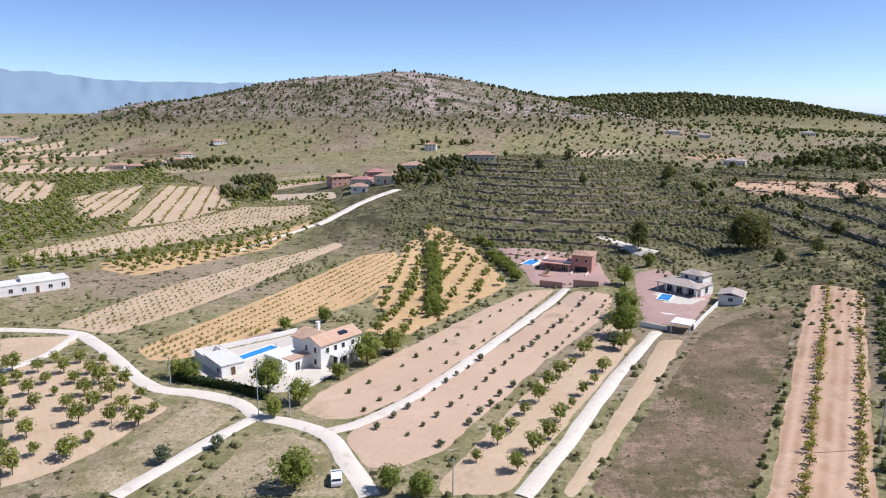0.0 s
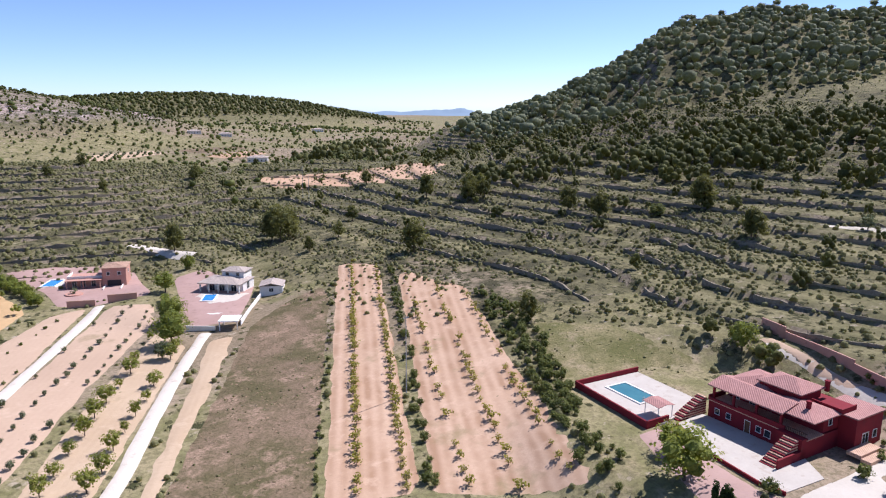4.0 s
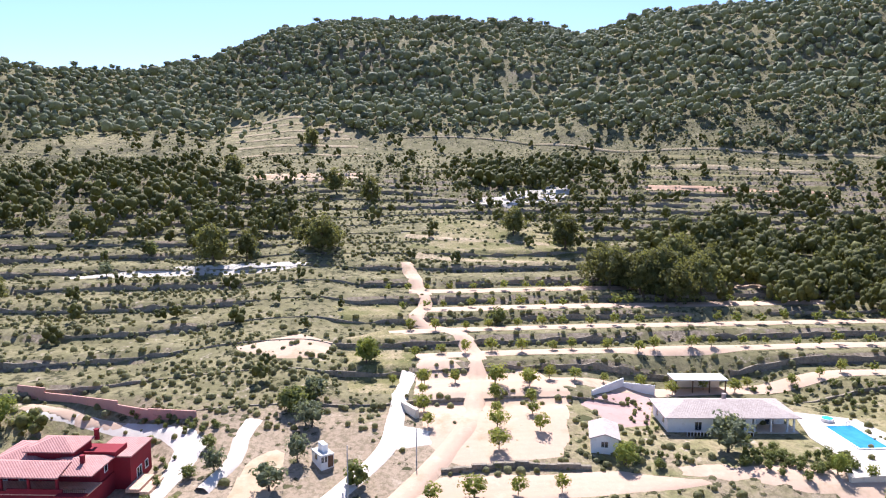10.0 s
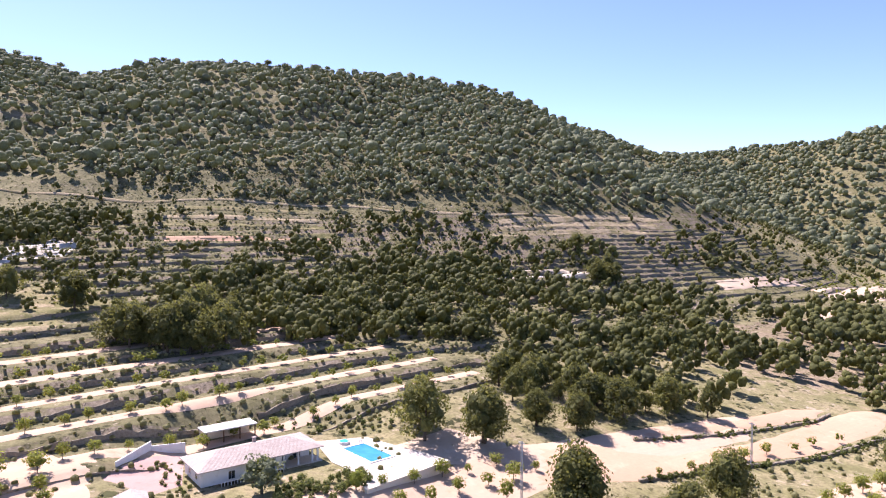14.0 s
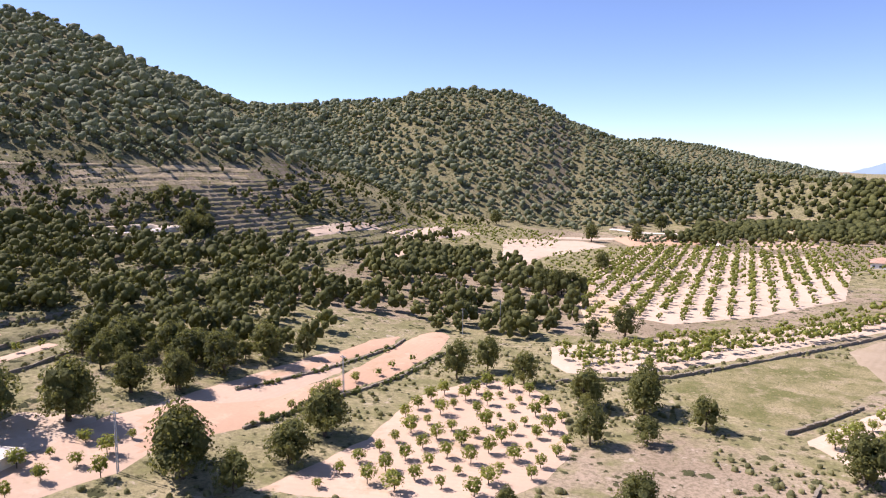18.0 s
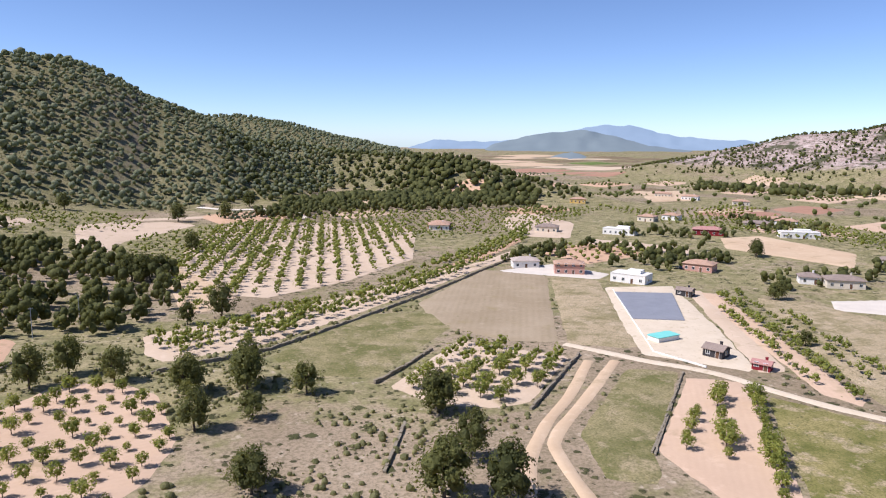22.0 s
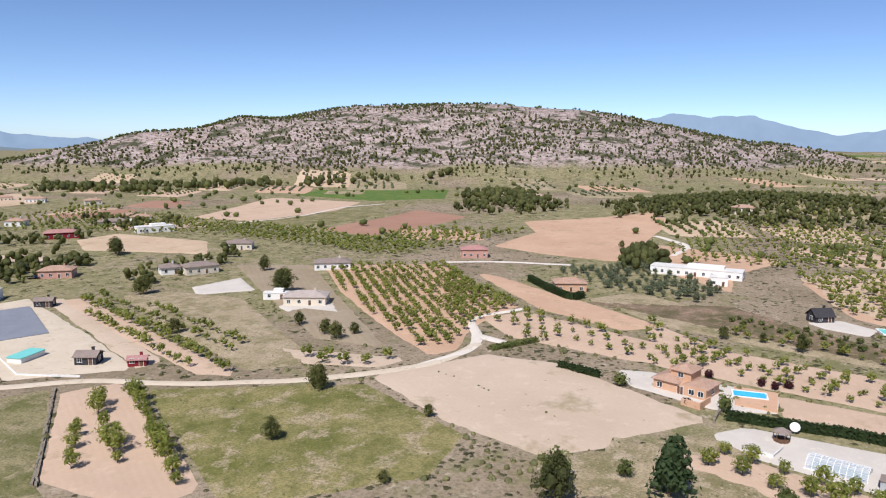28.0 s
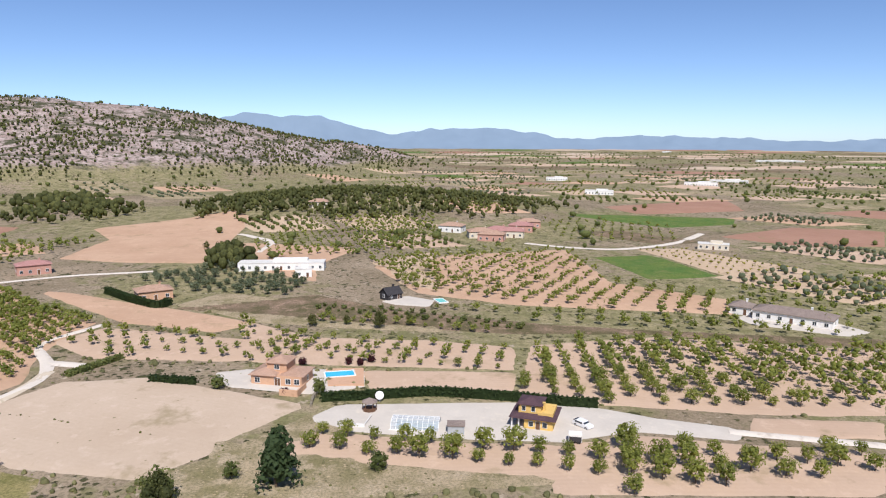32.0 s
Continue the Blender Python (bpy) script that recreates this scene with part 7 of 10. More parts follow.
M = {
    "white": paint("white_render", (0.80, 0.78, 0.74), (0.73, 0.70, 0.65), stain=(0.66, 0.62, 0.56)),
    "cream": paint("cream_render", (0.70, 0.62, 0.50), (0.62, 0.54, 0.42), stain=(0.55, 0.47, 0.36)),
    "red": paint("crimson_render", (0.235, 0.020, 0.030), (0.19, 0.016, 0.024), stain=(0.165, 0.026, 0.03)),
    "yellow": paint("ochre_render", (0.72, 0.49, 0.16), (0.64, 0.42, 0.13), stain=(0.55, 0.36, 0.12)),
    "pink": paint("pink_render", (0.54, 0.30, 0.24), (0.47, 0.26, 0.20), stain=(0.42, 0.23, 0.18)),
    "orange": paint("orange_render", (0.60, 0.37, 0.24), (0.53, 0.32, 0.2), stain=(0.47, 0.28, 0.17)),
    "deck": paint("pale_paving", (0.54, 0.49, 0.43), (0.47, 0.415, 0.36), 2.5, 0.35, stain=(0.44, 0.37, 0.31)),
    "stone": blotchy("dry_stone", (0.31, 0.265, 0.20), (0.19, 0.155, 0.11), 0.6, 0.25, (0.13, 0.11, 0.07), 0.95, 0.12),
    "roof_salmon": tiles("salmon_tiles", (0.66, 0.45, 0.33), (0.56, 0.36, 0.25)),
    "roof_rose": tiles("rose_tiles", (0.50, 0.27, 0.24), (0.42, 0.215, 0.19)),
    "roof_pale": tiles("pale_tiles", (0.53, 0.445, 0.39), (0.44, 0.36, 0.315)),
    "roof_dark": tiles("plum_tiles", (0.13, 0.075, 0.085), (0.085, 0.05, 0.058)),
    "roof_clay": tiles("clay_tiles", (0.52, 0.34, 0.25), (0.43, 0.27, 0.19)),
    "roof_grey": tiles("grey_brown_tiles", (0.33, 0.26, 0.22), (0.26, 0.2, 0.17)),
    "flat_roof": paint("flat_roof_screed", (0.70, 0.67, 0.62), (0.6, 0.57, 0.52), stain=(0.5, 0.47, 0.42)),
    "glass": glass("window_glass", (0.035, 0.045, 0.055)),
    "frame": paint("window_frame_paint", (0.75, 0.74, 0.72), (0.68, 0.67, 0.65)),
    "wood": paint("brown_wood", (0.16, 0.085, 0.05), (0.11, 0.06, 0.035), 0.8, 0.08),
    "black": paint("black_boards", (0.035, 0.033, 0.036), (0.055, 0.05, 0.052), 1.0, 0.15),
    "metal": paint("grey_metal", (0.42, 0.43, 0.44), (0.34, 0.35, 0.36), rough=0.4),
    "water": pool_water("pool_water", (0.035, 0.24, 0.62), (0.05, 0.30, 0.70)),
    "water_teal": pool_water("shaded_pool_water", (0.05, 0.17, 0.20), (0.065, 0.20, 0.225)),
    "water_aqua": pool_water("aqua_pool_water", (0.05, 0.45, 0.66), (0.07, 0.52, 0.72)),
    "tarp": paint("grey_tarpaulin", (0.20, 0.205, 0.23), (0.25, 0.255, 0.28), 4.0, 0.5, 0.6),
    "solar": glass("solar_cells", (0.02, 0.03, 0.07), 0.15),
    "car": paint("white_car_paint", (0.8, 0.8, 0.8), (0.76, 0.76, 0.77), rough=0.25),
    "rubber": paint("tyre_rubber", (0.02, 0.02, 0.02), (0.035, 0.034, 0.033)),
    "turquoise": paint("turquoise_sheet", (0.16, 0.50, 0.46), (0.2, 0.55, 0.5)),
}


def glazing():
    s = Shader("milky_glazing", 0.2, 0.5)
    s.colour((0.7, 0.74, 0.76))
    s.bsdf.inputs["Alpha"].default_value = 0.45
    return s.mat


M["glazing"] = glazing()


def part(name, bm, material, parent, label=""):
    mesh = bpy.data.meshes.new(name)
    bmesh.ops.recalc_face_normals(bm, faces=bm.faces[:])
    bm.to_mesh(mesh)
    bm.free()
    mesh.materials.append(M[material] if isinstance(material, str) else material)
    ob = new(name, mesh)
    ob.parent = parent
    return tagged(ob, label) if label else ob


def box(bm, x0, x1, y0, y1, z0, z1):
    v = [bm.verts.new((x, y, z)) for z in (z0, z1) for x, y in ((x0, y0), (x1, y0), (x1, y1), (x0, y1))]
    for f in ((3, 2, 1, 0), (4, 5, 6, 7), (0, 1, 5, 4), (1, 2, 6, 5), (2, 3, 7, 6), (3, 0, 4, 7)):
        bm.faces.new([v[k] for k in f])
    return bm


def boxes(*rows):
    bm = bmesh.new()
    for r in rows:
        box(bm, *r)
    return bm


def prism(bm, pts, z0, z1):
    lo, hi = [bm.verts.new((x, y, z0)) for x, y in pts], [bm.verts.new((x, y, z1)) for x, y in pts]
    bm.faces.new(lo[::-1])
    bm.faces.new(hi)
    for k in range(len(pts)):
        m = (k + 1) % len(pts)
        bm.faces.new((lo[k], lo[m], hi[m], hi[k]))
    return bm


def hip_roof(x0, x1, y0, y1, z, h, over=0.5, thick=0.18):
    """A hipped roof with eaves of some thickness."""
    bm = bmesh.new()
    x0, x1, y0, y1 = x0 - over, x1 + over, y0 - over, y1 + over
    w, d = x1 - x0, y1 - y0
    m = min(w, d) / 2
    a, b = ((x0 + m, (y0 + y1) / 2), (x1 - m, (y0 + y1) / 2)) if w >= d else (((x0 + x1) / 2, y0 + m), ((x0 + x1) / 2, y1 - m))
    if abs(w - d) < 0.3:
        b = a
    base = [(x0, y0), (x1, y0), (x1, y1), (x0, y1)]
    lo, hi = [bm.verts.new((x, y, z - thick)) for x, y in base], [bm.verts.new((x, y, z)) for x, y in base]
    bm.faces.new(lo[::-1])
    for k in range(4):
        bm.faces.new((lo[k], lo[(k + 1) % 4], hi[(k + 1) % 4], hi[k]))
    ta = bm.verts.new((*a, z + h))
    tb = ta if b == a else bm.verts.new((*b, z + h))
    if w >= d:
        order = ((0, 1, tb, ta), (1, 2, tb, None), (2, 3, ta, tb), (3, 0, ta, None))
    else:
        order = ((0, 1, ta, None), (1, 2, tb, ta), (2, 3, tb, None), (3, 0, ta, tb))
    for p, q, s, t in order:
        f = [hi[p], hi[q], s] + ([t] if t is not None and t is not s else [])
        bm.faces.new(f)
    return bm


def gable_roof(x0, x1, y0, y1, z, h, over=0.4, thick=0.2, along="x"):
    bm = bmesh.new()
    x0, x1, y0, y1 = x0 - over, x1 + over, y0 - over, y1 + over
    if along == "x":
        ym = (y0 + y1) / 2
        sec = [(y0, z), (ym, z + h), (y1, z), (y1, z - thick), (ym, z + h - thick), (y0, z - thick)]
        ends = [[bm.verts.new((x, a, b)) for a, b in sec] for x in (x0, x1)]
    else:
        xm = (x0 + x1) / 2
        sec = [(x0, z), (xm, z + h), (x1, z), (x1, z - thick), (xm, z + h - thick), (x0, z - thick)]
        ends = [[bm.verts.new((a, y, b)) for a, b in sec] for y in (y0, y1)]
    n = len(sec)
    for k in range(n):
        m = (k + 1) % n
        bm.faces.new((ends[0][k], ends[0][m], ends[1][m], ends[1][k]))
    for e in ends:
        bm.faces.new((e[0], e[1], e[4], e[5]))
        bm.faces.new((e[1], e[2], e[3], e[4]))
    return bm


def gable_ends(x0, x1, y0, y1, z, h, along="x"):
    bm = bmesh.new()
    if along == "x":
        prof = [(y0, z), (y1, z), ((y0 + y1) / 2, z + h)]
        rings = [[bm.verts.new((x, a, b)) for a, b in prof] for x in (x0, x1)]
    else:
        prof = [(x0, z), (x1, z), ((x0 + x1) / 2, z + h)]
        rings = [[bm.verts.new((a, y, b)) for a, b in prof] for y in (y0, y1)]
    for r in rings:
        bm.faces.new(r)
    for k in range(3):
        bm.faces.new((rings[0][k], rings[0][(k + 1) % 3], rings[1][(k + 1) % 3], rings[1][k]))
    return bm


TURNS = {"S": 0, "E": 90, "N": 180, "W": 270}


def opening(parent, x, y, z, w, h, side="S", kind="window", frame_kind="frame"):
    """A window or door with a proud frame, a sill and a set-back pane. x, y: the middle on the wall; z: its foot."""
    bm = boxes((-w / 2 - 0.08, w / 2 + 0.08, -0.07, 0.02, h, h + 0.1), (-w / 2 - 0.08, -w / 2, -0.07, 0.02, 0, h), (w / 2, w / 2 + 0.08, -0.07, 0.02, 0, h))
    box(bm, -w / 2 - 0.12, w / 2 + 0.12, -0.12, 0.02, -0.08, 0)
    if w > 1.0:
        box(bm, -0.03, 0.03, -0.06, 0.01, 0, h)
    ob = part(kind, bm, frame_kind, parent)
    ob.matrix_local = pose(x, y, z, 0, 0, TURNS[side])
    part("pane" if kind == "window" else "leaf", boxes((-w / 2, w / 2, -0.03, 0.015, 0, h)), "glass" if kind == "window" else "wood", ob)
    return ob


def thing(name, x, y, turn, label, category, group="", z=None):
    top = new(name)
    top.matrix_world = pose(x, y, gz(x, y) if z is None else z, 0, 0, turn)
    return tagged(top, label, category, group)


def chimney(parent, x, y, z, h=1.2, w=0.6, material="white"):
    ob = part("chimney", boxes((x - w / 2, x + w / 2, y - w / 2, y + w / 2, z, z + h), (x - w / 2 - 0.08, x + w / 2 + 0.08, y - w / 2 - 0.08, y + w / 2 + 0.08, z + h, z + h + 0.12)), material, parent)
    return ob


def steps(parent, x, y, z0, z1, width, run, n, material, turn=0):
    """An outside stair from z0 up to z1, each tread a part."""
    flight = part("stair", boxes((0, 0.18, 0, run, 0, 0.2), (width - 0.18, width, 0, run, 0, 0.2)), material, parent)
    flight.matrix_local = pose(x, y, z0, 0, 0, turn)
    d = run / n
    for k in range(n):
        part("step", boxes((0, width, k * d, run, k * (z1 - z0) / n, (k + 1) * (z1 - z0) / n)) if k == 0 else boxes((0.02, width - 0.02, k * d, run, k * (z1 - z0) / n, (k + 1) * (z1 - z0) / n)), "roof_salmon" if k % 2 else material, flight)
    return flight


def pool(x, y, turn, length, width, material, label, lift=0.06, z=None):
    z = float(lifted(x, y, LIFT[0])) + 0.03 if z is None else z
    top = thing("swimming_pool", x, y, turn, label, "swimming pool", z=z)
    l, w = length / 2, width / 2
    for r in ((-l - 0.4, l + 0.4, -w - 0.4, -w), (-l - 0.4, l + 0.4, w, w + 0.4), (-l - 0.4, -l, -w, w), (l, l + 0.4, -w, w)):
        part("coping", boxes((*r, -0.3, lift + 0.1)), "white", top)
    part("water", boxes((-l, l, -w, w, -0.3, lift)), material, top)
    part("ladder", boxes((l - 0.05, l + 0.02, -w + 0.5, -w + 0.55, lift, lift + 0.9), (l - 0.05, l + 0.02, -w + 1.0, -w + 1.05, lift, lift + 0.9), (l - 0.05, l + 0.02, -w + 0.5, -w + 1.05, lift + 0.85, lift + 0.9)), "metal", top)
    return top


WALL_RNG = np.random.RandomState(77)


def wall_run(name, points, h, thick, material, label, base=0.0, category="wall", cope=None):
    """A wall that follows the ground: each length between two corners is a part."""
    x0, y0 = points[0]
    z0 = gz(x0, y0)
    top = thing(name, x0, y0, 0, label, category, z=z0)
    for (ax, ay), (bx, by) in zip(points, points[1:]):
        rough = material == "stone"
        n = max(1, int(math.hypot(bx - ax, by - ay) / (1.6 if rough else 6)))
        for k in range(n):
            px, py, qx, qy = (ax + (bx - ax) * k / n, ay + (by - ay) * k / n, ax + (bx - ax) * (k + 1) / n, ay + (by - ay) * (k + 1) / n)
            za, zb = gz(px, py) - z0, gz(qx, qy) - z0
            if rough:
                za, zb = za - h * WALL_RNG.uniform(0, 0.6), zb - h * WALL_RNG.uniform(0, 0.6)
                px, py = px + WALL_RNG.uniform(-0.15, 0.15), py + WALL_RNG.uniform(-0.15, 0.15)
            length = math.hypot(qx - px, qy - py)
            bm = boxes((-thick / 2, length + thick / 2 - 0.01 * k, -thick / 2, thick / 2, min(za, zb) - (1.2 if rough else 0.4), max(za, zb) + base + h))
            ob = part("wall_length", bm, material, top)
            ob.matrix_local = pose(px - x0, py - y0, 0, 0, 0, math.degrees(math.atan2(qy - py, qx - px)))
            if cope:
                bm = boxes((-thick / 2 - 0.05, length + thick / 2 + 0.05, -thick / 2 - 0.06, thick / 2 + 0.06, max(za, zb) + base + h, max(za, zb) + base + h + 0.08))
                part("coping", bm, cope, ob)
    return top


def hedge(points, h, w, kind, label, seed=1):
    """A clipped hedge: a dense body under a skin of leaf sprays."""
    rng = np.random.RandomState(seed)
    line = spline(points, 1.0)
    d = np.gradient(line, axis=0)
    d /= np.hypot(d[:, 0], d[:, 1])[:, None]
    n = int(len(line) * h * w * 14) + 60
    k = rng.randint(0, len(line), n)
    s, u = rng.uniform(-1, 1, n), rng.uniform(0.05, 1, n)
    pick = rng.rand(n) < 0.55
    s = np.where(pick, np.sign(s), s)
    u = np.where(pick, u, 1.0)
    base = ground(line[k, 0], line[k, 1])
    pos = np.stack([line[k, 0] + d[k, 1] * s * w / 2 + rng.normal(scale=0.25, size=n), line[k, 1] - d[k, 0] * s * w / 2 + rng.normal(scale=0.25, size=n), base + u * h * rng.uniform(0.9, 1.06, n)], 1)
    face = np.stack([d[k, 1] * s * pick, -d[k, 0] * s * pick, 1.0 * ~pick + 0.2], 1) + rng.normal(scale=0.4, size=(n, 3))
    face /= np.linalg.norm(face, axis=1)[:, None]
    t = np.cross(face, rng.normal(size=(n, 3)))
    t /= np.linalg.norm(t, axis=1)[:, None]
    b = np.cross(face, t)
    q = 0.26 * rng.uniform(0.7, 1.3, (n, 1))
    quads = np.stack([pos - t * q, pos - b * q, pos + t * q, pos + b * q], 1)
    x0, y0 = points[0]
    top = thing("hedge", x0, y0, 0, label, "hedge", z=gz(x0, y0))
    skin = new("leaves", quads_mesh("leaves", quads - np.array([x0, y0, gz(x0, y0)]), LEAVES[kind], np.zeros(n)))
    skin.parent = top
    bm = bmesh.new()
    for a in range(len(line) - 1):
        c, e = line[a], line[a + 1]
        za = gz(*c) - gz(x0, y0)
        sd = np.array([d[a, 1], -d[a, 0]]) * (w / 2 - 0.1)
        prism(bm, [tuple(c + sd - (x0, y0)), tuple(c - sd - (x0, y0)), tuple(e - sd - (x0, y0)), tuple(e + sd - (x0, y0))], za - 0.3, za + h * 0.92)
    part("body", bm, LEAVES[kind], top)
    return top


def slab(name, corners, z0, z1, material, label, category="terrace"):
    x0, y0 = corners[0]
    top = thing(name, x0, y0, 0, label, category, z=0)
    part("slab", prism(bmesh.new(), [(x - x0, y - y0) for x, y in corners], z0, z1), material, top)
    return top


def cottage(x, y, turn, w, d, h, wall, roof, label, group="farmhouses", rise=1.6, style="hip"):
    """A plain country house with a roof, windows, a door and a chimney."""
    top = thing("house", x, y, turn, label, "house", group)
    part("wall", boxes((-w / 2, w / 2, -d / 2, d / 2, -0.8, h)), wall, top)
    if style == "flat":
        part("roof", boxes((-w / 2 - 0.1, w / 2 + 0.1, -d / 2 - 0.1, d / 2 + 0.1, h, h + 0.25)), "flat_roof", top)
        part("roof_room", boxes((-w * 0.1, w * 0.3, -d * 0.2, d * 0.35, h + 0.25, h + 1.5)), wall, top)
    elif style == "gable":
        part("gable", gable_ends(-w / 2, w / 2, -d / 2, d / 2, h, rise - 0.15), wall, top)
        part("roof", gable_roof(-w / 2, w / 2, -d / 2, d / 2, h + 0.05, rise), roof, top)
    else:
        part("roof", hip_roof(-w / 2, w / 2, -d / 2, d / 2, h + 0.1, rise), roof, top)
    n = max(2, int(w / 3.2))
    for storey in range(1 if h < 4.5 else 2):
        for k in range(n):
            px = -w / 2 + (k + 0.5) * w / n
            if storey == 0 and k == n // 2:
                opening(top, px, -d / 2, 0.02, 1.0, 2.1, "S", "door")
            else:
                opening(top, px, -d / 2, 1.0 + storey * 2.8, 1.1, 1.2, "S")
        opening(top, w / 2, 0, 1.0 + storey * 2.8, 1.0, 1.1, "E")
        opening(top, -w / 2, 0, 1.0 + storey * 2.8, 1.0, 1.1, "W")
    if style != "flat":
        chimney(top, w * 0.2, d * 0.1, h + 0.4, rise + 0.2, 0.6, wall)
    return top


def pole(x, y, h, label="weathered grey utility pole beside the lane"):
    top = thing("utility_pole", x, y, 0, label, "pole", "utility poles")
    bm = bmesh.new()
    bmesh.ops.create_cone(bm, cap_ends=True, segments=8, radius1=0.11, radius2=0.07, depth=h + 0.6, matrix=Matrix.Translation((0, 0, h / 2 - 0.3)))
    part("post", bm, "metal", top)
    part("crossarm", boxes((-0.6, 0.6, -0.05, 0.05, h - 0.5, h - 0.4)), "metal", top)
    for k in (-0.5, 0, 0.5):
        part("insulator", boxes((k - 0.04, k + 0.04, -0.04, 0.04, h - 0.4, h - 0.2)), "white", top)
    return top


def car(x, y, turn, label):
    top = thing("car", x, y, turn, label, "car", "parked cars")
    bm = bmesh.new()
    prof = [(-2.1, 0.35), (2.1, 0.35), (2.12, 0.75), (1.95, 0.92), (1.0, 1.0), (0.4, 1.45), (-1.3, 1.5), (-2.0, 1.05), (-2.12, 0.8)]
    for s in (-0.86, 0.86):
        bm.faces.new([bm.verts.new((a, s, b)) for a, b in prof])
    bm.verts.ensure_lookup_table()
    n = len(prof)
    for k in range(n):
        bm.faces.new([bm.verts[i] for i in (k, (k + 1) % n, n + (k + 1) % n, n + k)])
    part("body", bm, "car", top)
    part("windscreen", prism(bmesh.new(), [(0.45, -0.75), (0.96, -0.78), (0.96, 0.78), (0.45, 0.75)], 1.02, 1.3), "glass", top)
    for s in (-0.88, 0.86):
        part("side_window", boxes((-1.5, 0.4, s, s + 0.02, 1.02, 1.36)), "glass", top)
    part("rear_window", boxes((-2.0, -1.7, -0.7, 0.7, 1.15, 1.36)), "glass", top)
    for px in (-1.35, 1.35):
        for py in (-0.8, 0.8):
            bm = bmesh.new()
            bmesh.ops.create_cone(bm, cap_ends=True, segments=16, radius1=0.33, radius2=0.33, depth=0.22, matrix=pose(px, py, 0.33, 90, 0, 0))
            wheel = part("wheel", bm, "rubber", top)
            bm = bmesh.new()
            bmesh.ops.create_cone(bm, cap_ends=True, segments=12, radius1=0.2, radius2=0.2, depth=0.24, matrix=pose(px, py, 0.33, 90, 0, 0))
            part("rim", bm, "metal", wheel)
    return top

# ---- dry stone walls that hold the terraces ----
def terrace_walls():
    ix, iy = (GX > -20) & (GX < 470), (GY > -500) & (GY < 470)
    xs, ys = GX[ix], GY[iy]
    x, y = np.meshgrid(xs, ys, indexing="ij")
    q = land(x, y) / 2.3 + 0.5 * vnoise(x, y, 60, 5) * (1 - bench_zone(x, y))
    dx, dy = np.gradient(q, xs, ys)
    verts, faces = [], []
    for n in range(int(q.min()) + 1, int(q.max()) + 1):
        d = q - (n - 0.13)
        cut = (d[:-1, :-1] > 0).astype(int) + (d[1:, :-1] > 0) + (d[1:, 1:] > 0) + (d[:-1, 1:] > 0)
        for i, j in zip(*np.nonzero((cut > 0) & (cut < 4))):
            px, py = xs[i] + 1, ys[j] + 1
            if terrace_zone(px, py) < 0.5 or float(vnoise(px, py, 26, 1)) + 0.4 * float(vnoise(px, py, 9, 2)) < -0.6 or gz(px, py) > 44 + 16 * float(vnoise(px, py, 60, 2)):
                continue
            pts = []
            for (a, b), (c, e) in (((i, j), (i + 1, j)), ((i + 1, j), (i + 1, j + 1)), ((i + 1, j + 1), (i, j + 1)), ((i, j + 1), (i, j))):
                if (d[a, b] > 0) != (d[c, e] > 0):
                    s = d[a, b] / (d[a, b] - d[c, e])
                    pts.append((xs[a] + (xs[c] - xs[a]) * s, ys[b] + (ys[e] - ys[b]) * s))
            if len(pts) != 2:
                continue
            g = np.array([dx[i, j], dy[i, j]])
            g /= np.linalg.norm(g) + 1e-9
            o = len(verts)
            for p in pts:
                hi, lo = gz(p[0] + g[0] * 1.5, p[1] + g[1] * 1.5), gz(p[0] - g[0] * 2.0, p[1] - g[1] * 2.0)
                top = lo + (hi - lo) * (0.72 + 0.28 * float(vnoise(p[0], p[1], 3, 3))) + 0.1
                verts += [(p[0] - g[0] * 0.5, p[1] - g[1] * 0.5, lo - 0.3), (p[0] - g[0] * 0.3, p[1] - g[1] * 0.3, top), (p[0] + g[0] * 0.35, p[1] + g[1] * 0.35, top - 0.12), (p[0] + g[0] * 0.7, p[1] + g[1] * 0.7, top - 1.0)]
            faces += [(o, o + 1, o + 5, o + 4), (o + 1, o + 2, o + 6, o + 5), (o + 2, o + 3, o + 7, o + 6)]
    mesh = bpy.data.meshes.new("terrace_walls")
    mesh.from_pydata(verts, [], faces)
    mesh.materials.append(M["stone"])
    return tagged(new("terrace_walls", mesh), "dry stone retaining walls of the hillside terraces", "stone wall", kind="stuff")


terrace_walls()

